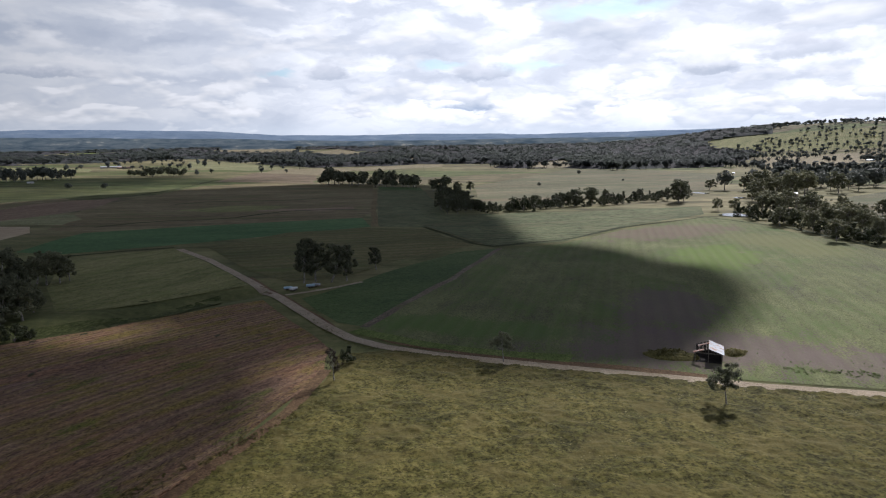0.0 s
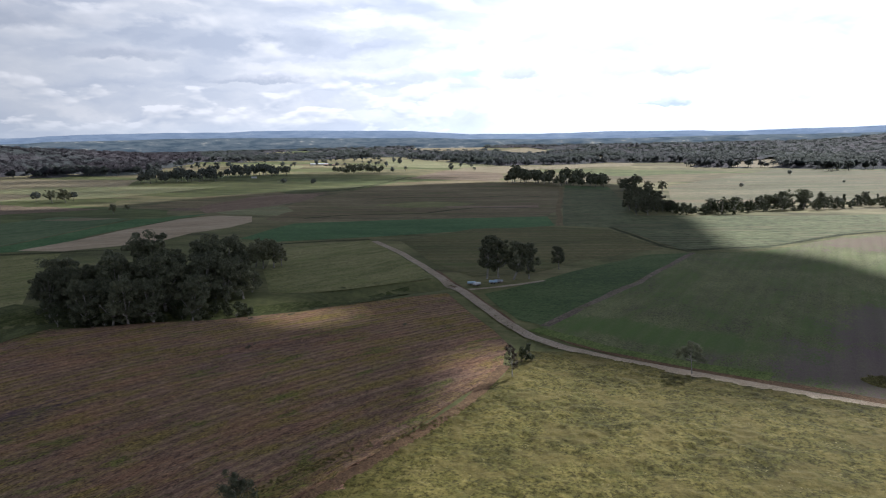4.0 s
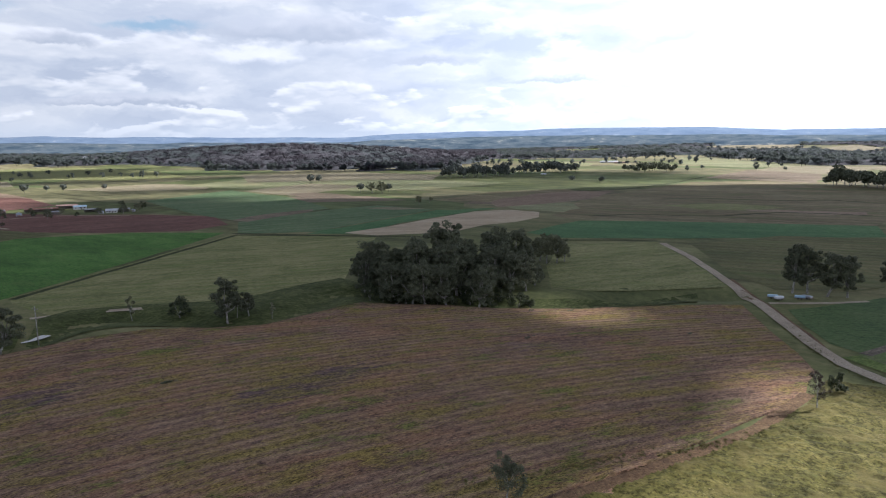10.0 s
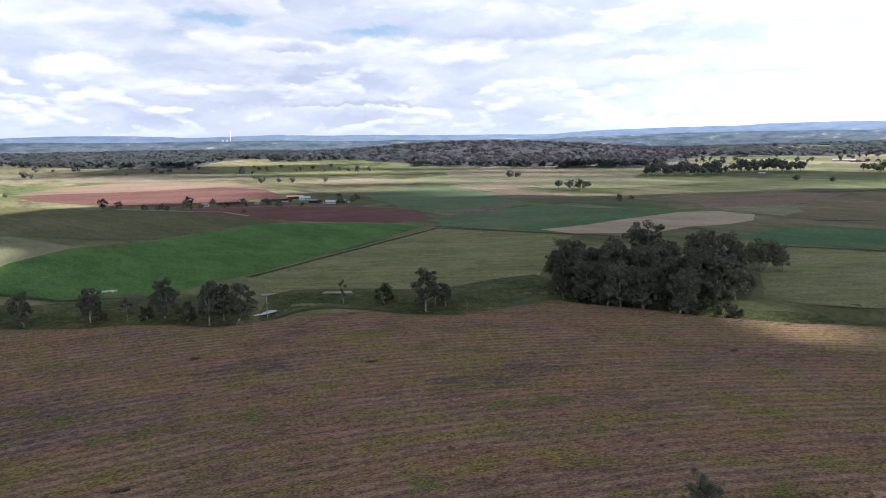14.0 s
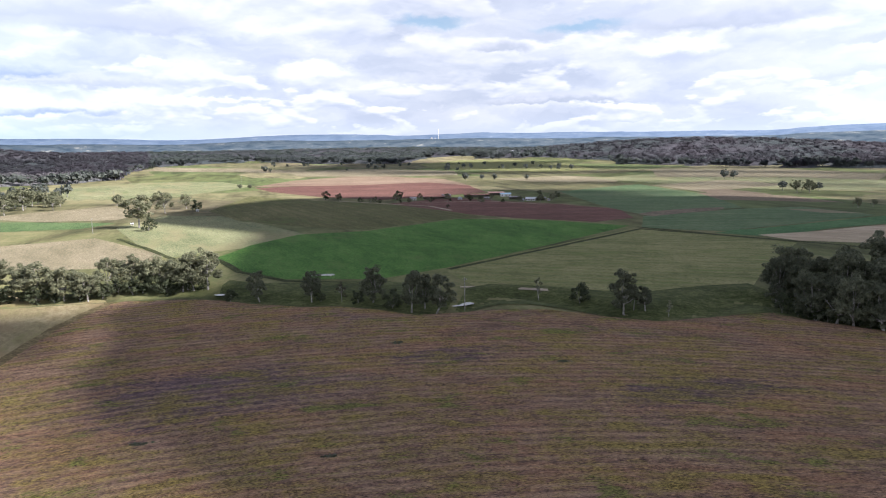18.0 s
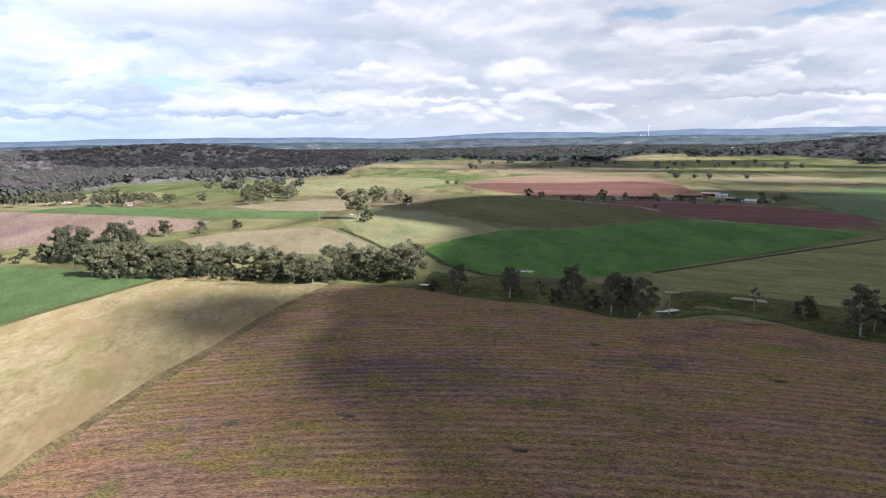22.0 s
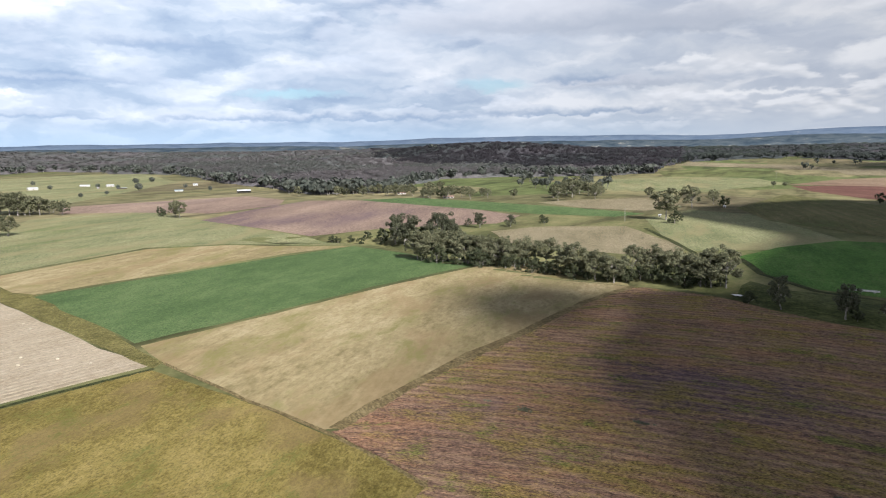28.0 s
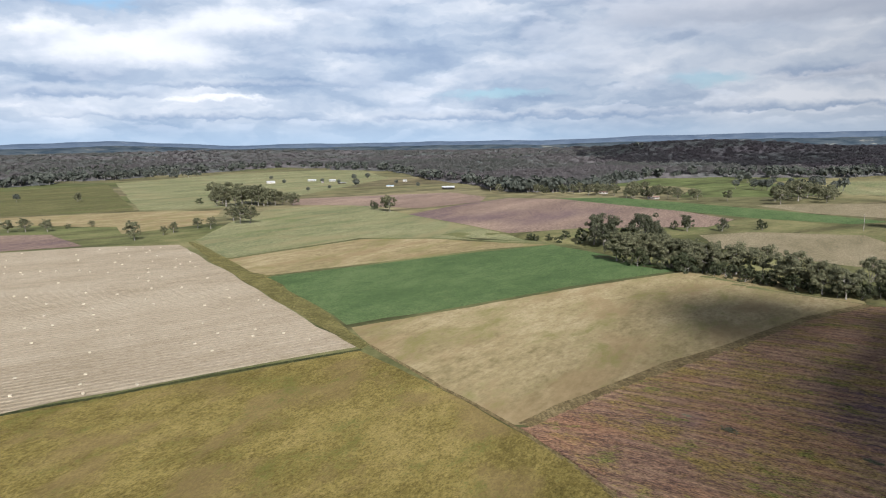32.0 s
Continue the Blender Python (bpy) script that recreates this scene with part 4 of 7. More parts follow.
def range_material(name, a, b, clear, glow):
    """Wooded slopes with paler clearings; haze is put into colour and glow, brighter towards the sun."""
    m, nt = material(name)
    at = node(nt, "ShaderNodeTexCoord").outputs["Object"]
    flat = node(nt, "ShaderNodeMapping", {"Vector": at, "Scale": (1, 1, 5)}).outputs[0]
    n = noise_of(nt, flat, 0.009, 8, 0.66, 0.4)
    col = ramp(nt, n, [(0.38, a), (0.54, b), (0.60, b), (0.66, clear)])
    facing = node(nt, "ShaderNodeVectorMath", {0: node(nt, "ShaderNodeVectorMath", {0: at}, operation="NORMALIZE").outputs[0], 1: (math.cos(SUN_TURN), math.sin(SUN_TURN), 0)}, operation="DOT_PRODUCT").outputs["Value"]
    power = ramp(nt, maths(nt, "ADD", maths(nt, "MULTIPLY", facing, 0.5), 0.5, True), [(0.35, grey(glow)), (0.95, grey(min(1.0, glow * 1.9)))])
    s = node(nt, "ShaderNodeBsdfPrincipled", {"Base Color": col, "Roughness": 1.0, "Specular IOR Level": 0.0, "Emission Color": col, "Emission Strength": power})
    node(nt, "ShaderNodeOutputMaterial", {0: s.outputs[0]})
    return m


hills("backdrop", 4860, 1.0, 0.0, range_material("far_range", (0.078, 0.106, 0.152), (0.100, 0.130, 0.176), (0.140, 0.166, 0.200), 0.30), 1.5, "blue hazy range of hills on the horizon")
hills("backdrop", 4400, 0.72, 0.10, range_material("mid_range", (0.034, 0.050, 0.066), (0.070, 0.086, 0.098), (0.190, 0.188, 0.168), 0.20), 6.5, "wooded ridge below the horizon, hazed by its grey-blue colour")

# ---- trees ----


def tube(verts, faces, a, b, ra, rb, sides=6):
    a, b = Vector(a), Vector(b)
    q = (b - a).to_track_quat("Z", "Y")
    base = len(verts)
    for p, r in ((a, ra), (b, rb)):
        for i in range(sides):
            t = 2 * math.pi * i / sides
            verts.append(tuple(p + q @ Vector((math.cos(t) * r, math.sin(t) * r, 0))))
    for i in range(sides):
        j = (i + 1) % sides
        faces.append((base + i, base + j, base + sides + j, base + sides + i))
    faces.append(tuple(base + sides + i for i in range(sides)))


def sprays(rng, centres, radii, count, size):
    """Leaf sprays: small bent quads strewn through and over ellipsoid clumps."""
    which = rng.integers(0, len(centres), count)
    v = rng.normal(size=(count, 3))
    v /= np.linalg.norm(v, axis=1)[:, None]
    v *= (rng.random(count) ** 0.30)[:, None]
    c = centres[which] + v * radii[which]
    # sprays lie mostly along the clump's skin
    face = v / np.maximum(np.linalg.norm(v, axis=1), 1e-6)[:, None] + 0.38 * rng.normal(size=(count, 3)) + (0, 0, 0.45)
    u = np.cross(face, rng.normal(size=(count, 3)))
    u /= np.linalg.norm(u, axis=1)[:, None]
    w = np.cross(face, u)
    w /= np.linalg.norm(w, axis=1)[:, None]
    s = (size * (0.6 + 0.8 * rng.random(count)))[:, None]
    quads = np.stack([c - u * s, c + w * s * 0.55, c + u * s, c - w * s * 0.55], 1)
    quads[:, 2, 2] -= size * 0.4
    return quads.reshape(-1, 3)


KINDS = {  # crown width, crown base, clumps, sprays, spray size, trunk radius, leaves; for a tree 10 m high
    "near_gum": (1.02, 0.30, 48, 5200, 0.16, 0.15, L_dense),
    "sapling": (0.80, 0.26, 34, 2400, 0.13, 0.15, L_bare),
    "gum": (0.90, 0.20, 66, 6000, 0.21, 0.17, L_gum),
    "dense": (0.94, 0.08, 78, 7600, 0.21, 0.24, L_dense),
    "tall": (0.72, 0.14, 72, 6800, 0.19, 0.20, L_dense),
    "bush": (1.35, 0.02, 36, 2600, 0.36, 0.22, L_bush),
    "thin": (0.40, 0.20, 36, 2200, 0.22, 0.16, L_gum),
    "pine": (0.42, 0.12, 40, 2800, 0.24, 0.22, L_dense),
    "bare": (0.80, 0.28, 40, 1900, 0.13, 0.12, L_bare),
}
TREES = {}
FAR_TREE = 800.0
FAR_TREES = {True: [], False: []}


def tree_parts(kind, seed, far):
    """Trunk with limbs that end in clusters of leaf clumps, for a tree 10 m high."""
    wide, low, clumps, count, size, girth, leaves = KINDS[kind]
    rng = np.random.default_rng(seed)
    tv, tf = [], []
    lean = rng.normal(size=2) * 0.35
    fork = Vector((lean[0], lean[1], 10 * (low + 0.10)))
    tube(tv, tf, (0, 0, -0.6), fork * 0.5, girth * 1.3, girth, 8)
    tube(tv, tf, fork * 0.5, fork, girth, girth * 0.75, 8)
    centres, radii = [], []
    limbs = max(5, clumps // 6)
    for i in range(limbs):
        t = 2.4 * i + rng.random() * 0.9
        k = (i + 0.4 + 0.4 * rng.random()) / limbs
        z = 10 * (low + (1 - low) * (0.14 + 0.72 * k))
        prof = math.sin(math.pi * min(1, 0.25 + 0.66 * k)) ** 0.8 if kind != "pine" else 1.0 - 0.9 * k
        out = wide * 5 * prof * (0.28 + 0.40 * rng.random())
        end = Vector((fork.x + math.cos(t) * out, fork.y + math.sin(t) * out, z))
        mid = fork.lerp(end, 0.55) + Vector((0, 0, -0.25 + 0.3 * rng.random()))
        tube(tv, tf, fork, mid, girth * 0.55, girth * 0.34, 5)
        tube(tv, tf, mid, end, girth * 0.34, girth * 0.10, 5)
        swell = 0.75 + 0.5 * rng.random()
        for j in range(max(4, clumps // limbs)):
            v = rng.normal(size=3)
            c = end + Vector(v * (0.78, 0.78, 0.66)) * wide * swell
            r = wide * (0.50 + 0.60 * rng.random() ** 1.4) * swell
            c.z = min(c.z, 10.0 - r * 0.5)
            centres.append(c)
            radii.append((r * 1.1, r * 1.1, r * 0.88))
            if j == 0 or kind in ("bare", "sapling"):
                tube(tv, tf, mid, c, girth * 0.22, girth * 0.06, 5)
    if far:
        count, size = int(count * 0.36), size * 1.5
    cv = sprays(rng, np.array(centres), np.array(radii), count, size)
    return (tv, tf), cv, leaves


def make_tree(kind, seed, far):
    trunk, crown, leaves = tree_parts(kind, seed, far)
    root = new("bush" if kind == "bush" else "tree")
    link("trunk", *trunk, M_bark, root, True)
    link_quads("crown", crown, leaves, root)
    return root


def grove(kind, label, places):
    for i, (x, y, h) in enumerate(places):
        if math.hypot(x, y) > FAR_TREE:
            FAR_TREES[kind in ("gum", "thin", "bare")].append((x, y, h))
            continue
        far = math.hypot(x, y) > 420
        key = (kind, (i * 7 + len(label)) % 4, far)
        m = pose(x, y, float(ground_z(x, y)) + (0.1 if h < 8 else 0.0), 0, 0, (i * 137) % 360)
        k = h / 10.0
        if key not in TREES:
            TREES[key] = ob = make_tree(kind, 11 * key[1] + len(kind), far)
            ob.matrix_basis = m
        else:
            ob = copy_thing(TREES[key], m)
        wide = 1.2 if kind == "gum" else 1.0
        ob.scale = (k * wide * (0.9 + 0.3 * ((i * 0.37) % 1)), k * wide * (0.9 + 0.3 * ((i * 0.61) % 1)), k)
        tagged(ob, label, "bush" if kind == "bush" else "tree", label + "s")


grove('near_gum', 'lone gum tree with thin dark green crown in rough grass',
      [(14, 149, 7.7), (55, 122, 8.6)])
grove('sapling', 'half-dead thin gum sapling at the field corner',
      [(-24, 137, 8.4)])
grove('bush', 'dense dark bush at the field corner',
      [(-23, 149, 4.5)])
grove('near_gum', 'dark young gum tree in the brown field',
      [(-50, 71, 8.0)])
grove('tall', 'tall dark gum tree beside the farm road',
      [(-53, 245, 18.2), (-43, 246, 16.3), (-37, 248, 15.0), (-49, 248, 16.7), (-28, 271, 10.5)])
grove('dense', 'tall dark tree in the dense creek grove',
      [(-177, 161, 16.9), (-177, 169, 17.6), (-159, 183, 24.4), (-144, 158, 15.9), (-138, 162, 14.8), (-130, 169, 14.3), (-145, 202, 21.5), (-145, 212, 20.1), (-137, 184, 18.3), (-144, 175, 19.0), (-130, 187, 14.6), (-161, 173, 20.1), (-156, 157, 16.5), (-150, 158, 14.3), (-146, 183, 19.0), (-141, 213, 14.8)])
grove('pine', 'taller spire-topped tree rising from the grove',
      [(-156, 194, 25.4)])
grove('gum', 'gum tree with pale trunk at the edge of the grove',
      [(-128, 194, 10.7), (-157, 249, 12.1), (-148, 249, 12.5), (-152, 247, 13.2), (-147, 254, 7.8), (-151, 232, 12.4)])
grove('tall', 'creek gum tree with dark crown',
      [(-232, -4, 12.6), (-225, 13, 11.9), (-217, 33, 13.5), (-202, 43, 15.2), (-198, 50, 14.4), (-204, 48, 12.4), (-179, 106, 15.2), (-178, 113, 8.6)])
grove('bare', 'grey leafless dead tree by the creek',
      [(-222, 23, 7.6), (-180, 110, 8.7)])
grove('thin', 'slender upright gum tree by the creek',
      [(-206, 89, 9.2), (-173, 118, 5.9)])
grove('bush', 'low dark bush on the creek bank',
      [(-237, -15, 4.3), (-210, 38, 7.1), (-219, 28, 4.8), (-195, 99, 7.1), (-224, 16, 4.4)])
grove('gum', 'sunlit gum tree in the creek row',
      [(-258, -150, 13.6), (-260, -141, 14.6), (-261, -133, 15.2), (-264, -125, 14.4), (-267, -119, 13.6), (-268, -107, 13.6), (-266, -96, 13.5), (-258, -85, 13.0), (-258, -78, 13.2), (-254, -71, 12.9), (-252, -63, 11.5), (-260, -58, 12.9), (-260, -51, 12.5), (-257, -40, 13.4), (-256, -32, 14.6), (-255, -23, 15.3), (-256, -28, 11.8), (-262, -45, 11.1)])
grove('dense', 'rounded dark tree behind the creek row',
      [(-303, -197, 17.5), (-303, -185, 16.1), (-301, -169, 18.9), (-301, -190, 11.8), (-378, -181, 10.5), (-392, -166, 8.4), (-308, -164, 14.3)])
grove('bush', 'shrub along the creek row',
      [(-304, -206, 8.9), (-387, -194, 4.9), (-412, -150, 6.4), (-264, -121, 6.1), (-264, -101, 6.2), (-254, -80, 6.7), (-253, -66, 6.3), (-254, -59, 6.0), (-254, -37, 6.4), (-234, -14, 4.2), (-297, -232, 4.6), (-299, -217, 4.5)])
grove('gum', 'pasture gum tree with open grey green crown',
      [(-349, -432, 13.7), (-470, -83, 23.3), (-575, -81, 18.6), (-616, -69, 13.3), (-678, -137, 11.3), (-653, -208, 20.7), (-681, -226, 16.9), (-845, -231, 10.9), (-645, -182, 13.4), (-618, -258, 10.9), (-610, -283, 10.9), (-611, -326, 13.1), (-603, -349, 17.9), (-606, -207, 14.1)])
grove('bush', 'small rounded bush in pasture',
      [(-354, -456, 7.3), (-451, -74, 9.0), (-595, -58, 9.4), (-878, -33, 8.0), (-881, -21, 7.3), (-438, -161, 4.0), (-607, -337, 11.9)])
grove('gum', 'gum tree beside the farmhouses',
      [(-346, -423, 14.5), (-219, -436, 14.5), (-224, -431, 12.9), (-225, -458, 12.2), (-281, -586, 24.3), (-305, -655, 20.5), (-304, -598, 20.9), (-319, -601, 16.8), (-326, -560, 12.4), (-325, -582, 14.4), (-549, -744, 12.5), (-592, -663, 7.6)])
grove('gum', 'small gum tree at the fallow edge',
      [(-134, -399, 11.9), (-156, -413, 5.6), (-165, -420, 7.2), (-185, -429, 8.0), (-191, -423, 7.9), (-110, -488, 8.5), (-100, -500, 9.7), (-91, -505, 8.9), (-140, -498, 4.7), (-159, -822, 9.6), (-204, -769, 10.7)])
grove('bush', 'dark rounded bush in the fallow',
      [(-349, -445, 6.8), (-277, -633, 6.7), (-124, -496, 3.8), (-296, -235, 4.9), (-301, -226, 4.2), (-307, -219, 4.9)])
grove('bush', 'dark rounded tree along the red field edge',
      [(-671, 58, 9.8), (-660, 69, 6.9), (-629, 86, 4.8), (-618, 98, 6.2), (-608, 101, 4.3), (-642, 126, 9.6), (-658, 151, 5.3), (-603, 279, 7.3), (-660, 285, 4.8), (-538, 148, 3.1)])
grove('gum', 'scattered gum tree on the plain',
      [(-946, 288, 13.5), (-953, 316, 9.8), (-938, 331, 11.3), (-927, 378, 9.1), (-812, 636, 14.9), (-803, 644, 14.0), (-597, 542, 12.3), (-571, 538, 13.3), (-563, 546, 14.6), (-572, 565, 10.9), (-417, 452, 8.3), (-423, 473, 5.9), (-487, 860, 10.0), (-441, 863, 9.6)])
grove('dense', 'dark tree in the far grove',
      [(-159, 923, 27.0), (-143, 923, 22.2), (-127, 923, 19.0), (-109, 910, 21.0), (-85, 898, 24.4), (-68, 886, 23.2), (-51, 851, 12.9), (-37, 851, 10.8), (-11, 779, 14.4), (5, 809, 18.9), (18, 789, 11.8), (33, 780, 12.3)])
grove('dense', 'dark creek-line tree below the field',
      [(4, 504, 14.4), (12, 505, 13.1), (18, 518, 11.3), (-1, 536, 16.7), (8, 546, 13.7), (112, 559, 16.6), (130, 570, 16.4), (208, 608, 12.8), (209, 581, 22.5), (220, 598, 20.8)])
grove('bush', 'dark dense bush along the creek line',
      [(34, 507, 6.3), (43, 507, 8.8), (53, 513, 6.8), (64, 522, 12.0), (73, 523, 12.4), (85, 538, 7.9), (97, 548, 7.1), (137, 561, 8.5), (158, 594, 7.5), (183, 595, 8.4), (193, 596, 8.9), (166, 583, 6.0)])
grove('gum', 'gum tree in the wooded river flat',
      [(313, 653, 26.2), (344, 687, 21.7), (344, 648, 26.0), (356, 646, 25.9), (458, 755, 17.4), (475, 751, 21.8), (492, 747, 20.4), (316, 737, 23.9), (300, 740, 12.6), (209, 404, 13.3), (214, 376, 14.0), (237, 382, 16.5), (233, 359, 15.3), (224, 336, 14.0)])
grove('gum', 'grey-green tree on the open river flat',
      [(218, 490, 11.4), (212, 504, 10.4), (221, 469, 8.9), (225, 415, 9.7), (204, 337, 12.6), (234, 399, 13.1), (260, 408, 13.4), (265, 507, 11.8), (265, 542, 14.0), (275, 492, 12.7), (306, 502, 11.7), (301, 448, 13.5)])
grove('gum', 'lone pasture tree in the distance',
      [(122, 829, 6.7), (230, 1113, 8.8), (-444, 864, 8.0), (-505, 886, 7.4), (-459, 1237, 8.9), (253, 924, 4.4)])
grove('bush', 'dense dark shrub in the creek-line hedge',
      [(30, 518, 5.8), (34, 521, 5.8), (40, 512, 7.4), (42, 518, 5.2), (47, 528, 5.0), (53, 519, 7.7), (58, 533, 5.4), (61, 525, 7.9), (68, 540, 6.9), (71, 534, 4.8), (75, 544, 8.6), (80, 539, 5.4), (85, 541, 8.2), (89, 544, 6.0), (93, 548, 4.8), (96, 543, 4.2), (100, 548, 5.4), (107, 555, 5.7), (114, 564, 6.2), (114, 556, 5.4), (119, 557, 5.6), (124, 557, 4.5), (130, 573, 8.0), (137, 576, 5.8), (139, 573, 4.3), (144, 568, 8.8), (149, 570, 4.2), (152, 571, 8.0), (157, 575, 7.2), (168, 593, 5.2)])
grove('dense', 'dark tree in the creek-line grove',
      [(-6, 774, 15.6), (-2, 724, 11.0), (-1, 732, 18.7), (3, 695, 11.4), (7, 655, 11.7), (8, 678, 11.7), (11, 643, 10.0), (13, 622, 17.6), (14, 593, 15.1), (16, 551, 11.8), (19, 570, 8.9), (21, 563, 15.1), (23, 534, 8.3), (24, 539, 9.6)])
HEDGE = [(3, 602), (20, 545), (40, 520), (65, 537), (88, 566), (116, 600), (134, 606), (158, 606), (184, 611), (217, 634), (245, 652)]
rng = np.random.default_rng(31)
hedge = []
for (ax, ay), (bx, by) in zip(HEDGE, HEDGE[1:]):
    for k in range(int(math.hypot(bx - ax, by - ay) / 4.6)):
        f = rng.random()
        hedge.append((round(ax + (bx - ax) * f + 2.0 * rng.normal(), 1), round(ay + (by - ay) * f + 3.0 * rng.normal(), 1), round(4.5 + 5.5 * rng.random() ** 1.6, 1)))
grove('bush', 'dark close-grown shrub of the creek hedge', hedge[::2])
grove('dense', 'low dark tree of the creek hedge', [(x, y, h + 2.5) for x, y, h in hedge[1::2]])
grove('dense', 'dark tree of the far grove along the creek',
      [(-168, 915, 12.9), (-160, 908, 18.1), (-151, 926, 22.6), (-142, 903, 20.1), (-141, 934, 13.9), (-125, 887, 21.9), (-122, 896, 20.6), (-112, 882, 16.9), (-106, 883, 13.8), (-95, 865, 11.2), (-88, 860, 18.1), (-87, 862, 11.8), (-76, 864, 11.0), (-73, 864, 16.9), (-63, 844, 12.5), (-60, 843, 10.2), (-51, 872, 19.8), (-43, 834, 16.0), (-38, 859, 17.9), (-33, 826, 18.3)])
grove('bush', 'dark shrub under the river trees',
      [(216, 480, 6.0), (215, 472, 8.9), (215, 458, 6.4), (212, 448, 8.7), (211, 440, 10.4), (216, 442, 7.7), (220, 439, 6.7), (209, 413, 5.6), (215, 419, 10.2), (217, 415, 10.0), (223, 419, 10.2), (219, 408, 9.7), (212, 387, 5.6), (221, 396, 5.6), (219, 388, 7.6), (213, 371, 4.5), (216, 372, 7.0), (217, 367, 4.9), (212, 355, 6.1), (210, 346, 7.2), (215, 350, 5.8), (217, 347, 8.6), (212, 337, 7.8), (217, 340, 4.8), (218, 336, 7.2), (222, 340, 4.8), (220, 331, 8.2), (215, 321, 5.5)])
grove('gum', 'gum tree of the wooded river flat',
      [(331, 723, 17.3), (335, 717, 20.2), (332, 703, 12.3), (301, 629, 19.7), (320, 650, 21.7), (336, 678, 17.3), (325, 641, 19.3), (387, 748, 21.1), (351, 670, 18.5), (389, 730, 24.0), (374, 694, 22.5), (404, 736, 15.5), (387, 697, 23.7), (415, 732, 17.5), (431, 751, 18.1), (442, 767, 20.1), (421, 714, 16.6), (430, 717, 14.2), (407, 675, 22.9), (448, 726, 16.3), (480, 776, 16.2), (441, 697, 21.1), (500, 787, 17.4), (522, 805, 24.5), (493, 752, 25.1), (501, 757, 14.9)])
grove('gum', 'grey-green tree on the river flat',
      [(280, 594, 13.4), (278, 579, 19.8), (239, 488, 14.3), (249, 498, 16.7), (246, 484, 13.0), (246, 477, 12.8), (271, 519, 16.5), (274, 519, 10.4), (265, 492, 11.8), (241, 440, 10.1), (257, 467, 8.3), (275, 489, 16.5), (268, 474, 15.1), (265, 458, 12.3), (246, 421, 8.6), (236, 398, 11.8), (238, 396, 9.5), (242, 397, 10.9), (249, 407, 13.5), (248, 399, 13.1), (270, 429, 12.1), (241, 379, 10.9), (240, 372, 10.5), (242, 370, 12.2), (241, 362, 10.4), (249, 371, 9.8)])
grove('gum', 'gum tree of the farm shelter belt',
      [(-738, 861, 14.2), (-728, 857, 20.1), (-737, 876, 15.9), (-711, 850, 24.4), (-737, 895, 26.4), (-715, 879, 13.1), (-707, 878, 21.0), (-701, 873, 13.3), (-724, 914, 18.2), (-692, 887, 23.4), (-706, 910, 21.1), (-703, 913, 26.0), (-678, 895, 16.6), (-678, 905, 21.9), (-703, 945, 13.6), (-665, 908, 16.3), (-685, 943, 21.5), (-686, 954, 21.5), (-675, 946, 13.5), (-682, 965, 25.5), (-659, 941, 14.1), (-679, 987, 14.7)])
grove('gum', 'gum tree of the long far grove',
      [(-681, 1009, 19.5), (-695, 1047, 13.4), (-695, 1053, 24.0), (-702, 1073, 22.5), (-665, 1027, 15.1), (-673, 1056, 22.7), (-663, 1046, 13.9), (-695, 1114, 21.9), (-684, 1103, 12.7), (-674, 1100, 24.1), (-668, 1104, 24.1), (-672, 1119, 24.0), (-645, 1092, 23.5), (-635, 1077, 20.0), (-632, 1089, 13.0), (-660, 1146, 18.2), (-637, 1122, 16.3), (-620, 1105, 20.7)])
grove('dense', 'dark tree beside the far homestead',
      [(-569, 1206, 14.1), (-548, 1176, 13.5), (-550, 1198, 15.3), (-524, 1155, 13.1), (-519, 1154, 13.2), (-543, 1217, 19.9), (-510, 1164, 15.9), (-530, 1214, 18.7), (-529, 1230, 15.5), (-517, 1216, 15.9), (-525, 1244, 19.5), (-504, 1217, 12.6), (-497, 1208, 19.8), (-479, 1179, 15.9), (-486, 1208, 16.9), (-477, 1203, 11.4), (-471, 1200, 12.4), (-487, 1250, 14.3)])
grove('gum', 'gum tree of the creek row',
      [(-257, -155, 13.2), (-257, -152, 13.3), (-255, -147, 14.2), (-259, -146, 12.7), (-260, -142, 14.0), (-260, -140, 10.9), (-261, -135, 14.4), (-261, -134, 12.7), (-261, -131, 13.8), (-261, -127, 13.4), (-264, -124, 11.3), (-265, -123, 13.8), (-266, -120, 11.4), (-265, -114, 13.7)])
grove('bush', 'shrub under the creek row',
      [(-254, -151, 4.2), (-252, -142, 8.0), (-254, -140, 4.5), (-252, -131, 5.3), (-252, -123, 7.6), (-252, -121, 8.0), (-257, -113, 4.0), (-254, -110, 5.8), (-254, -105, 6.8), (-255, -98, 6.2), (-257, -93, 5.7), (-257, -90, 7.1), (-256, -84, 4.9), (-257, -78, 6.4), (-253, -74, 4.3), (-255, -67, 5.4), (-256, -65, 6.7), (-255, -59, 4.6), (-257, -54, 5.5), (-256, -49, 5.8), (-257, -46, 7.3), (-255, -40, 7.2), (-257, -37, 4.6), (-257, -33, 4.6), (-256, -30, 4.5), (-256, -25, 4.5)])
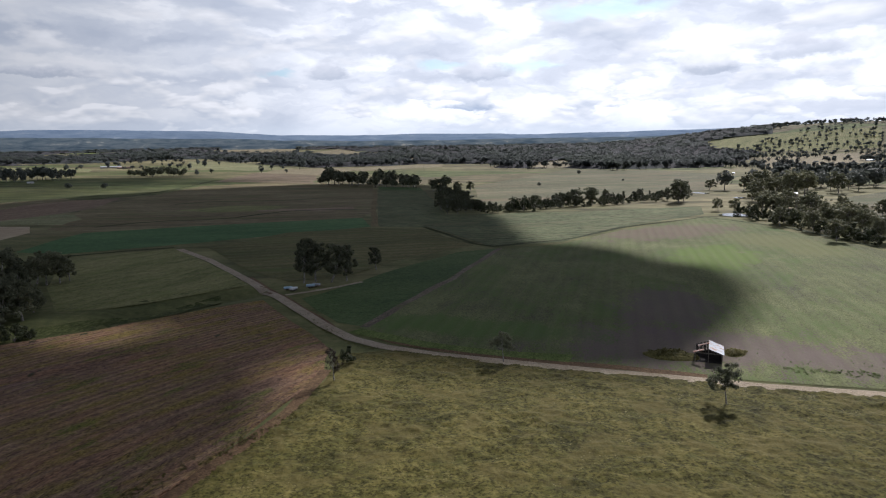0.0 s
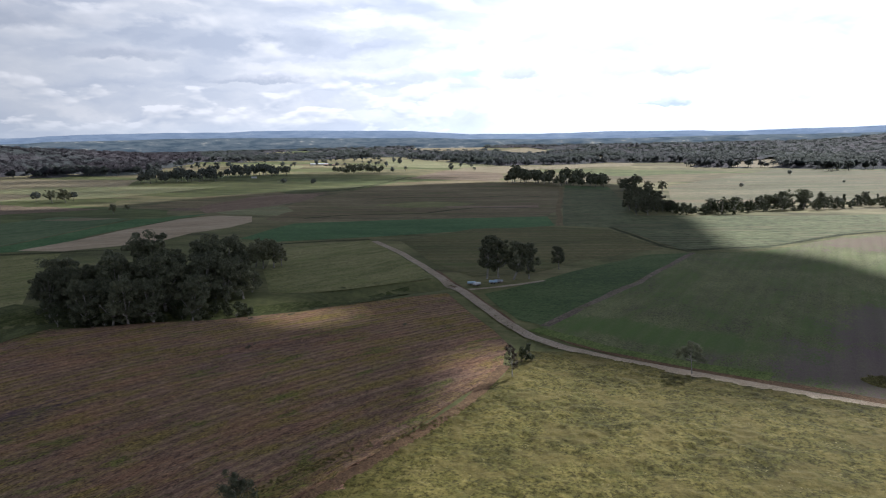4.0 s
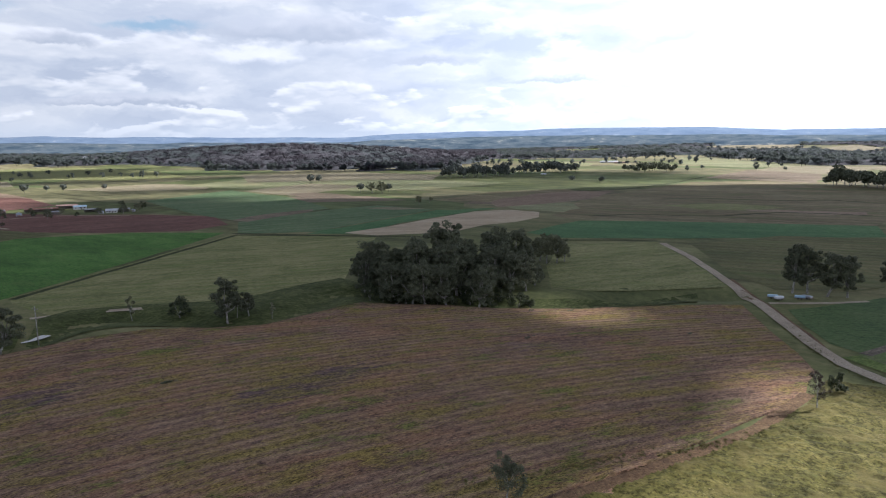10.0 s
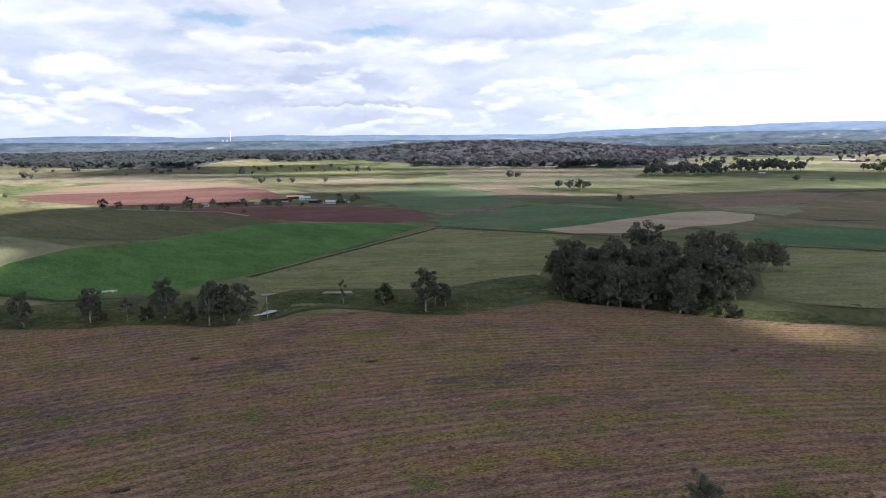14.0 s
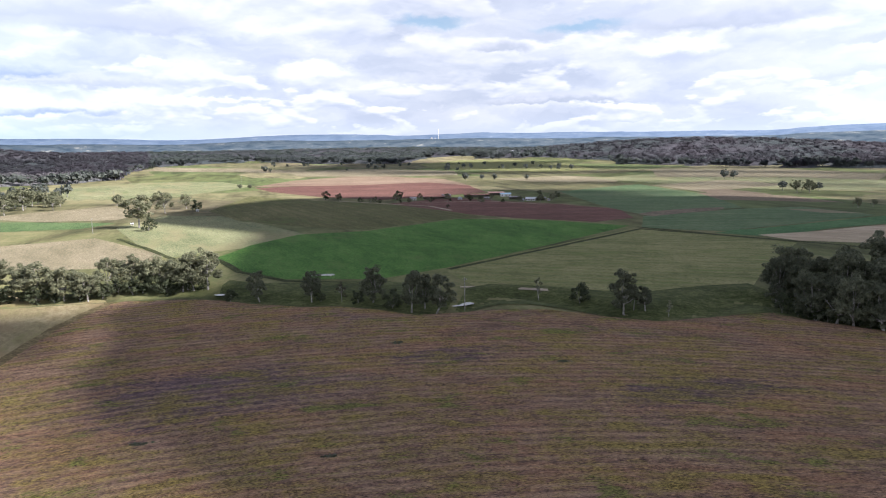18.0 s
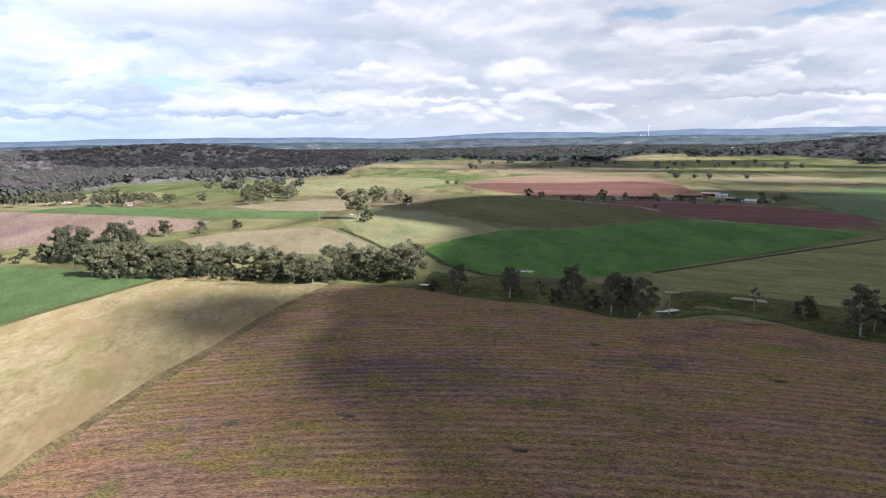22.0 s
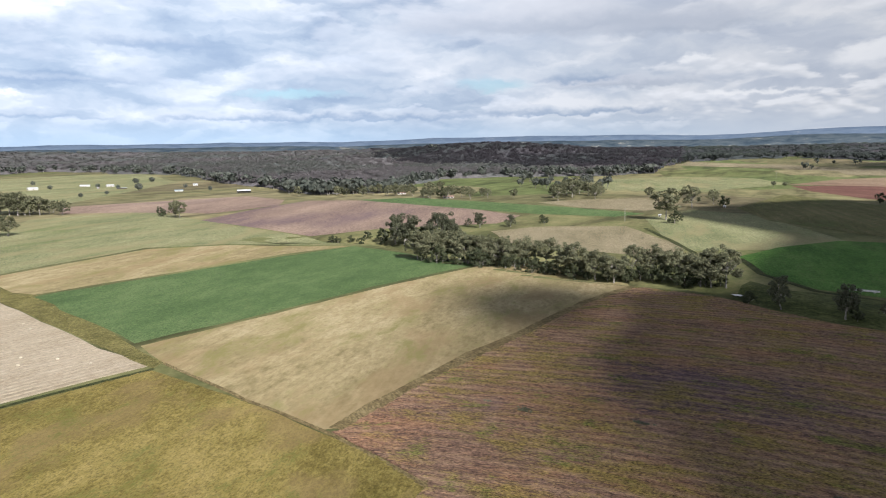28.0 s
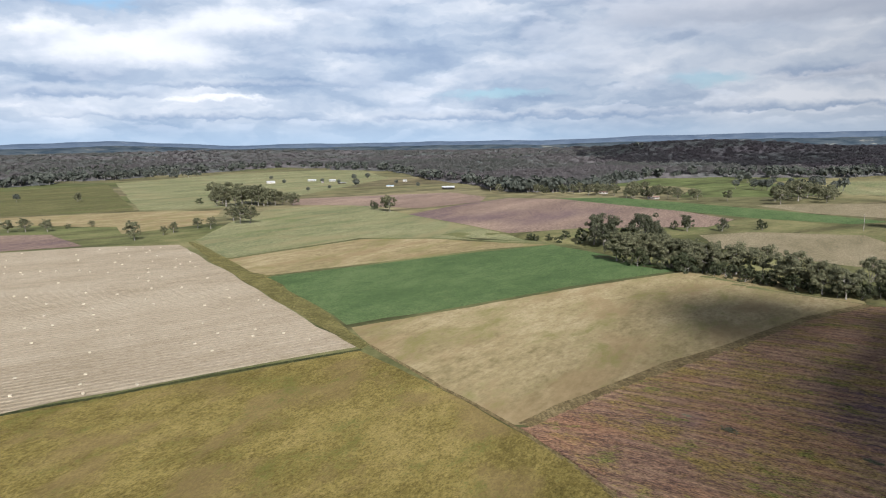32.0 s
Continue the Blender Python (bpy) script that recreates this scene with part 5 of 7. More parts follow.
grove('gum', 'gum tree along the house paddock',
      [(-572, -499, 11.4), (-609, -521, 10.2), (-620, -517, 9.5), (-623, -510, 14.8), (-611, -492, 11.2), (-603, -471, 10.9), (-584, -450, 10.9), (-582, -441, 9.4), (-630, -467, 17.2), (-588, -423, 12.7), (-613, -427, 11.6), (-635, -434, 12.0), (-602, -401, 12.3), (-612, -397, 14.2), (-634, -405, 12.0), (-639, -400, 11.2), (-614, -375, 14.1), (-591, -348, 10.5), (-592, -340, 11.0), (-640, -356, 15.7), (-590, -320, 13.8), (-622, -329, 13.6), (-615, -316, 12.7), (-634, -316, 10.9), (-599, -297, 12.3), (-638, -303, 9.8)])
grove('gum', 'tree of the house garden',
      [(-279, -599, 13.4), (-294, -619, 19.4), (-285, -592, 9.8), (-293, -590, 14.8), (-309, -611, 11.7), (-312, -609, 18.1), (-306, -583, 20.3), (-306, -571, 20.0), (-311, -568, 13.4), (-313, -565, 18.0), (-318, -560, 16.8), (-323, -563, 11.8), (-341, -580, 10.3), (-325, -540, 12.7)])
grove('gum', 'gum tree beyond the creek flat',
      [(-638, -223, 15.2), (-643, -220, 15.8), (-683, -227, 10.1), (-675, -221, 15.6), (-696, -221, 16.7), (-673, -212, 10.9), (-705, -217, 16.8), (-723, -217, 14.5), (-690, -202, 14.6), (-674, -191, 12.3), (-733, -203, 12.5), (-685, -187, 12.5)])
grove('gum', 'gum tree in the far pasture belt',
      [(-797, -324, 11.5), (-893, -358, 13.8), (-918, -358, 17.3), (-782, -297, 14.7), (-784, -289, 13.8), (-780, -282, 15.3), (-881, -312, 11.1), (-764, -262, 12.2), (-830, -273, 13.6), (-786, -255, 10.7), (-817, -259, 13.4), (-825, -248, 16.4), (-840, -245, 15.6), (-719, -202, 12.8), (-773, -213, 13.4), (-819, -216, 16.1)])
grove('dense', 'dark understorey tree of the creek grove',
      [(-183, 166, 11.1), (-175, 162, 9.1), (-173, 168, 14.6), (-170, 173, 14.5), (-166, 174, 15.1), (-162, 174, 12.7), (-157, 175, 14.5), (-151, 175, 9.4), (-143, 176, 9.0), (-148, 187, 8.4), (-141, 182, 11.1), (-144, 195, 9.5), (-137, 191, 13.7), (-136, 197, 14.4), (-127, 193, 13.2), (-130, 203, 8.8)])
grove('bush', 'dense shrub at the foot of the grove',
      [(-162, 150, 6.4), (-160, 154, 5.1), (-160, 158, 4.8), (-155, 157, 5.4), (-153, 158, 4.1), (-152, 163, 4.5), (-148, 164, 4.0), (-144, 164, 4.4), (-143, 167, 5.6), (-139, 167, 3.6), (-138, 173, 6.0), (-135, 171, 4.2), (-130, 173, 3.7), (-129, 174, 4.6), (-128, 178, 4.5), (-125, 180, 3.7), (-120, 178, 5.5), (-117, 180, 4.5)])
grove('gum', 'garden tree of the hill houses',
      [(-639, -871, 12.5), (-518, -883, 8.2), (-450, -710, 6.9), (-496, -731, 6.1), (-688, -899, 11.5), (-568, -1010, 8.4), (-614, -735, 7.6), (-574, -865, 7.8), (-570, -815, 7.6)])
grove('gum', 'tree among the farm sheds',
      [(-608, 93, 5.2), (-627, 119, 7.7), (-598, 127, 5.0), (-590, 145, 4.9), (-606, 166, 8.0), (-610, 190, 6.7), (-570, 188, 8.4), (-598, 208, 6.6), (-565, 224, 6.9), (-559, 241, 8.2), (-575, 261, 7.8)])
grove('bush', 'shrub among the farm sheds',
      [(-606, 121, 3.0), (-618, 132, 3.3), (-618, 154, 4.1), (-606, 169, 2.9), (-603, 188, 4.5), (-578, 193, 2.9), (-575, 211, 3.7)])


# ---- far woods ----


def woods(name, label, xy, heights, mat, seed, per=16):
    rng = np.random.default_rng(seed)
    n = len(xy)
    base = ground_z(xy[:, 0], xy[:, 1])
    which = np.repeat(np.arange(n), per)
    count = n * per
    v = rng.normal(size=(count, 3))
    v /= np.linalg.norm(v, axis=1)[:, None]
    h = heights[which]
    spread, middle, tall = (0.50, 0.66, 0.24) if per == 44 else (0.40, 0.60, 0.34) if per > 20 else (0.62, 0.62, 0.17)
    c = np.stack([xy[which, 0], xy[which, 1], base[which] + h * middle], 1) + v * np.stack([h * spread, h * spread, h * tall], 1) * (rng.random(count) ** 0.4)[:, None]
    face = v + 0.45 * rng.normal(size=(count, 3)) + (0, 0, 1.4 if per == 44 else 0.3 if per > 20 else 1.8)
    u = np.cross(face, rng.normal(size=(count, 3)))
    u /= np.linalg.norm(u, axis=1)[:, None]
    w = np.cross(face, u)
    w /= np.linalg.norm(w, axis=1)[:, None]
    s = (h * (0.10 if per > 60 else 0.13 if per == 44 else 0.18 if per > 20 else 0.22) * (0.6 + 0.8 * rng.random(count)))[:, None]
    quads = np.stack([c - u * s, c + w * s * 0.7, c + u * s, c - w * s * 0.7], 1).reshape(-1, 3)
    tx = np.stack([xy[:, 0], xy[:, 1], base], 1)
    g = np.stack([heights * 0.025, heights * 0, heights * 0], 1)
    up = np.stack([heights * 0, heights * 0, heights * 0.6], 1)
    trunks = np.stack([tx - g, tx + g, tx + g * 0.5 + up, tx - g * 0.5 + up], 1).reshape(-1, 3)
    trunks2 = np.stack([tx - g[:, [1, 0, 2]], tx + g[:, [1, 0, 2]], tx + up, tx - g[:, [1, 0, 2]] * 0.5 + up], 1).reshape(-1, 3)
    allv = np.concatenate([quads, trunks, trunks2]) if per > 20 else quads
    ob = link_quads(name, allv, [mat, M_bark])
    idx = np.zeros(len(allv) // 4, np.int32)
    idx[count:] = 1
    ob.data.polygons.foreach_set("material_index", idx)
    tagged(ob, label, "woodland", kind="stuff")


def lattice(x, y, seed):
    """Smooth value noise over the plan, 0 to 1."""
    def rnd(i, j):
        k = np.sin(i * 127.1 + j * 311.7 + seed * 74.7) * 43758.5453
        return k - np.floor(k)
    i, j = np.floor(x), np.floor(y)
    u, v = x - i, y - j
    u, v = u * u * (3 - 2 * u), v * v * (3 - 2 * v)
    return (rnd(i, j) * (1 - u) + rnd(i + 1, j) * u) * (1 - v) + (rnd(i, j + 1) * (1 - u) + rnd(i + 1, j + 1) * u) * v


for light, label in ((True, "grey-green gum trees in the far paddocks"), (False, "dark rounded trees and shrubs in the far groves")):
    spots = np.array(FAR_TREES[light])
    woods("woodland", label, spots[:, :2], spots[:, 2], L_far if light else L_dense, 61, 150)


# nearest edge of the closed forest: bearing (degrees, turning left) and distance
FOREST_EDGE = [(-36, 3600), (-28, 3200), (-25, 1900), (-23, 1430), (-17, 1350), (-8, 1430), (0, 1540), (7, 1600), (11, 1540), (16, 2000), (20, 2600), (24, 2500), (28, 2150), (33, 2150), (36, 2100), (41, 1450), (57, 1520), (62, 1780), (69, 2020), (76, 2200), (79, 1790), (85, 1880), (91, 2150), (95, 1850), (100, 1580), (101, 1210), (108, 1170), (119, 1030), (123, 780), (132, 810), (137, 1090), (141, 1480), (150, 1720), (162, 1320), (169, 1200), (190, 1150)]
CLEARINGS = []


def clearing(mat, label, poly):
    """A far paddock that the forest leaves open."""
    CLEARINGS.append(poly)
    field(mat, label, poly, 2.0)


clearing(M_past, "thin bright strip of far pasture", [(-1078, 1624), (-1002, 1673), (-845, 1605), (-753, 1417), (-882, 1431), (-935, 1407)])
clearing(M_past, "sunlit green paddock on the far rise", [(-833, 2187), (-611, 1979), (-385, 1596), (-246, 1388), (-327, 1459), (-415, 1420), (-607, 1571)])
clearing(M_pale2, "pale contour-ploughed strips on the rise", [(-373, 1312), (-360, 1495), (-266, 1538), (-177, 1456), (-218, 1197)])
clearing(M_rowbrown, "dark brown ploughed paddock below the rise", [(-355, 1029), (-373, 1312), (-228, 1199), (-188, 963)])
clearing(M_pale2, "long pale clearing deep in the woods", [(-1012, 2923), (-1241, 3983), (-965, 4083), (-640, 3007), (-804, 2846)])
clearing(M_pale2, "pale clearing on a far slope", [(-568, 2938), (-493, 3185), (-371, 2969), (-321, 2655), (-475, 2628)])
clearing(M_pale2, "pale stubble strip behind the dark grove", [(-220, 1496), (-115, 1639), (2, 1722), (2, 1536), (-101, 1438), (-164, 1345)])
clearing(M_pale2, "pale bay of pasture in the forest edge", [(188, 1418), (235, 1684), (356, 1917), (278, 1419)])
clearing(M_pale2, "pale open flat below the wooded hill", [(869, 1813), (976, 1796), (1220, 1843), (985, 1484), (706, 1256), (614, 1266)])
clearing(M_past2, "olive grass slope of the far hill", [(924, 2313), (1020, 2321), (1208, 2233), (1415, 2146), (1245, 1881), (1050, 1934), (905, 2052), (886, 2181)])
clearing(M_pale2, "small pale gap in the woods", [(-168, 2133), (-103, 2305), (-31, 2082), (-103, 1942)])
clearing(M_past2, "green paddock in front of the forest", [(-1706, 389), (-1895, 558), (-1817, 681), (-1495, 722), (-1179, 632), (-1153, 498), (-1415, 356)])
clearing(M_pale2, "pale yellow pasture behind the red field", [(-1392, 47), (-1486, 203), (-1280, 365), (-1108, 325), (-1116, 218), (-1193, 55)])
clearing(M_pale2, "dry orange patch of pasture", [(-743, 475), (-801, 625), (-679, 628), (-617, 456)])
clearing(M_rowbrown, "pinkish brown ploughed patch", [(-613, 446), (-540, 500), (-457, 482), (-523, 408)])
clearing(M_pale2, "pale meadow along the foot of the ridge", [(-1150, 727), (-1000, 924), (-805, 933), (-699, 785), (-811, 750), (-905, 589)])
clearing(M_pale2, "pale far strip before dark woods", [(-1532, -258), (-1692, -249), (-1608, -29), (-1313, 110), (-1252, 97), (-1413, -44)])
clearing(M_past, "yellow-green pasture below the wooded hill", [(-962, -284), (-1100, -178), (-1073, -70), (-947, -16), (-777, -95), (-749, -248)])
clearing(M_past, "bright green tongue of grass by the sliver", [(-345, 477), (-332, 528), (-299, 531), (-274, 494), (-263, 453), (-310, 457)])

field(M_green2, 'dark green crop strip beside the pale sliver', [(-329, 256), (-333, 315), (-346, 382), (-348, 437), (-330, 462), (-331, 424), (-323, 355), (-312, 280)], 0.8)
field(M_rowbrown, 'thin brown fallow streak in the dull crop', [(-435, 266), (-457, 307), (-460, 361), (-444, 350), (-429, 301), (-418, 267)], 1.5)
field(M_pale2, 'pale washed-out streak in the dull crop', [(-428, 390), (-418, 416), (-380, 418), (-397, 396)], 2.5)
field(M_rowbrown, 'dark brown bare patch at the crop edge', [(-649, 475), (-639, 505), (-576, 501), (-513, 476), (-521, 440), (-564, 433)], 2.5)
field(M_tan, 'tan bare slope above the sliver', [(-379, 513), (-402, 630), (-384, 689), (-343, 694), (-321, 624), (-318, 519), (-334, 464)], 2.5)
# gleam of sun on the shaded fallow, laid on as a lighter strip
field(M_past2, 'yellow-green strip painted as a gleam of sun on the brown fallow', [(-225, 558), (-191, 604), (-163, 596), (-138, 588), (-149, 548), (-190, 536)], 3.0)
field(M_tan, 'bare reddish strip in the brown fallow', [(-161, 553), (-133, 562), (-92, 570), (-77, 580), (-72, 547), (-104, 535), (-127, 544), (-150, 541)], 2.5)
for line in ([(-234, 438), (-219, 459), (-200, 474), (-175, 478), (-155, 493), (-142, 520), (-127, 542), (-98, 550), (-71, 549)],
             [(-254, 622), (-233, 650), (-206, 655), (-155, 661), (-123, 686), (-91, 678)],
             [(-389, 698), (-349, 739), (-347, 818), (-350, 906), (-365, 1067)],
             [(-365, 1067), (-291, 1056), (-199, 1002)]):
    tagged(sheet('verge', ribbon(line, 2.2), M_ditch, 0.8, 0.19), 'dark grassy contour bank across the fallow', 'field', kind='structure')


def forest_at(x, y):
    """How far a place lies inside the forest: above 0 it is wooded."""
    turn, d = np.degrees(np.arctan2(-x, y)), np.hypot(x, y)
    turn = np.where(turn < -90, turn + 360, turn)
    near = np.interp(turn, [a for a, b in FOREST_EDGE], [b for a, b in FOREST_EDGE])
    ragged = 1 + 0.10 * (lattice(x / 160, y / 160, 8) - 0.4) + 0.06 * (lattice(x / 50, y / 50, 9) - 0.5)
    broad = 0.55 * lattice(x / 520, y / 520, 3) + 0.3 * lattice(x / 190, y / 190, 4) + 0.15 * lattice(x / 60, y / 60, 5)
    # small openings grow commoner with distance
    deep = np.minimum((d / (near * ragged) - 1.0) * 4.0, (broad - np.where(turn < 36, 0.30, 0.22)) * 3.0)
    for poly in CLEARINGS:
        deep = np.where(inside(x, y, poly), -1.0, deep)
    return deep


def forest_leaves(name, dark, light, other):
    """Eucalypt foliage that shifts from stand to stand between two hues."""
    m, nt = material(name)
    r = node(nt, "ShaderNodeNewGeometry").outputs["Random Per Island"]
    at = node(nt, "ShaderNodeTexCoord").outputs["Object"]
    stand = ramp(nt, noise_of(nt, at, 1 / 260, 5, 0.6, 0.4), [(0.42, grey(0)), (0.60, grey(1))])
    crown = ramp(nt, noise_of(nt, at, 1 / 16, 3, 0.6), [(0.36, grey(0.88)), (0.64, grey(1.1))])
    col = mix(nt, stand, ramp(nt, r, [(0.1, dark), (0.9, light)]), other)
    finish(nt, mix(nt, 1.0, col, crown, "MULTIPLY"), 0.8, spec=0.05, trans=0.35)
    # a crown takes the light as a soft rounded mass, not leaf by leaf
    swell = node(nt, "ShaderNodeTexNoise", {"Vector": at, "Scale": 1 / 9, "Detail": 2}).outputs[1]
    swell = node(nt, "ShaderNodeVectorMath", {0: swell, 1: (1.1, 1.1, 0.5), 2: (-0.55, -0.55, 0.75)}, operation="MULTIPLY_ADD").outputs[0]
    swell = node(nt, "ShaderNodeVectorMath", {0: swell}, operation="NORMALIZE").outputs[0]
    for n in list(nt.nodes):
        if "Normal" in n.inputs and n.bl_idname.startswith("ShaderNodeBsdf"):
            nt.links.new(swell, n.inputs["Normal"])
    return m


# grey-blue cast puts distance haze into the leaves; the ridge's dark is cloud shade
F_green = forest_leaves("hazy_valley_leaves", (0.058, 0.070, 0.060), (0.090, 0.102, 0.088), (0.076, 0.084, 0.085))
F_ridge = forest_leaves("shaded_hazy_ridge_leaves", (0.050, 0.051, 0.057), (0.070, 0.069, 0.073), (0.066, 0.059, 0.067))
F_grey = forest_leaves("hazy_open_leaves", (0.108, 0.116, 0.106), (0.172, 0.174, 0.158), (0.164, 0.150, 0.152))


def canopy_material(name, one, other):
    m, nt = material(name)
    at = node(nt, "ShaderNodeTexCoord").outputs["Object"]
    stand = ramp(nt, noise_of(nt, at, 1 / 260, 5, 0.6, 0.4), [(0.42, one), (0.60, other)])
    finish(nt, mix(nt, 1.0, stand, ramp(nt, noise_of(nt, at, 1 / 12, 5, 0.65), [(0.35, grey(0.75)), (0.65, grey(1.25))]), "MULTIPLY"), 0.95, noise_of(nt, at, 1 / 7, 4, 0.7), 0.8, 2.5, spec=0.05)
    return m


# canopy colours: the dark one holds cloud shade, both hold distance haze
M_canopy = canopy_material("shade_tinted_canopy", (0.047, 0.053, 0.052), (0.061, 0.056, 0.061))
M_open = canopy_material("haze_tinted_canopy", (0.086, 0.092, 0.086), (0.116, 0.106, 0.106))


def ridge_side(x, y):
    """True where the forest takes the dark colour with cloud shade in it, false in the open pale forest behind the
    farms.
    """
    stray = 14 * (lattice(x / 120, y / 120, 7) - 0.5) + 8 * (lattice(x / 35, y / 35, 12) - 0.5)
    return np.degrees(np.arctan2(-x, y)) % 360 + stray < 99 + 26 * np.clip((np.hypot(x, y) - 1250) / 500, 0, 1)


def undergrowth():
    """The close canopy of the far forest: one uneven swelling sheet, out of which single crowns rise."""
    dist = 760 * 1.0072 ** np.arange(0, 250)
    turn = np.radians(np.arange(-44, 186, 0.22))
    d, a = np.meshgrid(dist, turn, indexing="ij")
    x, y = -np.sin(a) * d, np.cos(a) * d
    deep = forest_at(x, y)
    rise = (deep > 0.02).astype(float)
    for k in range(6):
        rise = sum(np.roll(rise, s, axis) for axis in (0, 1) for s in (-1, 0, 1)) / 6
    rise = np.minimum(rise, np.clip(deep * 5 + 0.5, 0, 1)) ** 1.5
    z = ground_z(x, y) - 1.5 + rise * (5.5 + 2.5 * lattice(x / 14, y / 14, 2) + 3.0 * lattice(x / 40, y / 40, 6)) * np.interp(d, [800, 4500], [1.0, 1.4])
    keep = rise > 0.03
    index = np.full(x.shape, -1)
    index[keep] = np.arange(keep.sum())
    q = np.stack([index[:-1, :-1], index[1:, :-1], index[1:, 1:], index[:-1, 1:]], -1).reshape(-1, 4)
    q = q[(q >= 0).all(1)][:, ::-1]
    me = bpy.data.meshes.new("undergrowth")
    me.vertices.add(int(keep.sum()))
    me.vertices.foreach_set("co", np.stack([x[keep], y[keep], z[keep]], 1).astype(np.float32).ravel())
    me.loops.add(q.size)
    me.loops.foreach_set("vertex_index", np.ascontiguousarray(q, np.int32).ravel())
    me.polygons.add(len(q))
    me.polygons.foreach_set("loop_start", np.arange(0, q.size, 4, dtype=np.int32))
    me.polygons.foreach_set("use_smooth", np.ones(len(q), bool))
    me.materials.append(M_canopy)
    me.materials.append(M_open)
    corner = q[:, 0]
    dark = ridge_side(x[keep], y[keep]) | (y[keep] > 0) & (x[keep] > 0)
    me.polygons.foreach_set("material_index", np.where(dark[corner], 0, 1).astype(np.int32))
    me.update(calc_edges=True)
    tagged(new("undergrowth", me), "close grey-green canopy of the far forest", "woodland", kind="stuff")


undergrowth()


def stand_of(seed, n, near, far, turn0, turn1):
    """Places strewn evenly in bearing and in the logarithm of distance."""
    rng = np.random.default_rng(seed)
    d = near * (far / near) ** rng.random(n)
    a = np.radians(turn0 + (turn1 - turn0) * rng.random(n))
    x, y = -np.sin(a) * d, np.cos(a) * d
    return x, y, d, rng


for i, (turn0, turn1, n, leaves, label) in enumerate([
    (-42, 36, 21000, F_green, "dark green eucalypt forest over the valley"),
    (36, 66, 9000, F_ridge, "dense forest on a long low ridge, cloud shade in its dark colour"),
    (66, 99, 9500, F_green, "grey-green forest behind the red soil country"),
    (99, 125, 9500, F_ridge, "forest on a rounded hill, cloud shade in its dark colour"),
    (99, 186, 20000, F_grey, "open grey-green eucalypt forest behind the farms, paled by painted haze"),
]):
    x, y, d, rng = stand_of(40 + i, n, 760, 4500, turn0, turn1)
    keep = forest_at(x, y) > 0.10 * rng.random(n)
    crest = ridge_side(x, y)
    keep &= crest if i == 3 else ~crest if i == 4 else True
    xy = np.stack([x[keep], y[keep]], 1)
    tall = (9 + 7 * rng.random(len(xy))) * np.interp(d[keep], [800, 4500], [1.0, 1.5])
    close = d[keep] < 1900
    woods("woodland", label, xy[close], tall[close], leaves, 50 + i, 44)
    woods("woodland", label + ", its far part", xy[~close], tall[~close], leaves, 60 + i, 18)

# the ragged front of the forest, and single trees strewn over the far paddocks
x, y, d, rng = stand_of(77, 60000, 740, 2600, -42, 186)
deep = forest_at(x, y)
turn = np.degrees(np.arctan2(-x, y)) % 360
for low, high, leaves, label in ((99, 186, L_far, "tall pale-trunked gum trees along the forest edge"), (0, 99, F_green, "grey-green gum trees along the forest edge"), (300, 361, F_green, "dark river gums along the forest edge")):
    rim = (deep > -0.02 - 0.07 * rng.random(len(deep)) ** 2) & (deep < 0.14) & (turn >= low) & (turn < high) & (rng.random(len(deep)) < 0.55)
    woods("woodland", label, np.stack([x[rim], y[rim]], 1), 10 + 10 * rng.random(int(rim.sum())), leaves, 78, 30)


def wooded(seed, n, near, far, turn0, turn1, cut, grain=260.0):
    """Scattered places in a stretch of the plan, thick or thin by a broad noise."""
    rng = np.random.default_rng(seed)
    d = np.sqrt(rng.random(n) * (far ** 2 - near ** 2) + near ** 2)
    a = np.radians(turn0 + (turn1 - turn0) * rng.random(n))
    xy = np.stack([-np.sin(a) * d, np.cos(a) * d], 1)
    dens = np.array([noise.fractal((x / grain, y / grain, seed * 1.7), 0.9, 2.1, 3) for x, y in xy])
    turn = np.degrees(a)
    rim = np.clip(np.minimum(np.minimum(turn - turn0, turn1 - turn) / 6.0, (d - near) / 350.0), 0, 1)
    return xy[dens + 0.25 * rng.random(n) - 1.2 * (1 - rim) > cut]


for i, (n, near, far, a, b, cut, per, label) in enumerate([
    (500, 1000, 1500, 152, 185, 0.05, 30, "scattered gum trees along the far paddocks"),
    (420, 1000, 2600, 8, 42, 0.10, 26, "scattered pasture trees along fence lines"),
    (120, 1050, 1750, 55, 102, 0.14, 26, "scattered trees on the far plain"),
    (900, 540, 1500, -48, -20, -0.08, 34, "scattered trees over the river flat"),
    (2400, 1500, 3200, -44, -18, -0.22, 26, "scattered dark trees over the grassy hill"),
]):
    xy = wooded(i + 3, n, near, far, a, b, cut)
    woods("woodland", label, xy, 8 + 8 * np.random.default_rng(i).random(len(xy)), F_green if b < 45 else L_far, i + 20, per)

# ---- unseen clouds added to shade the fields ----
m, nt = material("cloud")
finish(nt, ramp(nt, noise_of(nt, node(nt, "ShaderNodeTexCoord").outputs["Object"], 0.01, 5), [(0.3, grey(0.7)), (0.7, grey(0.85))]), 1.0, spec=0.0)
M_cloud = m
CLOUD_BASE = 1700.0


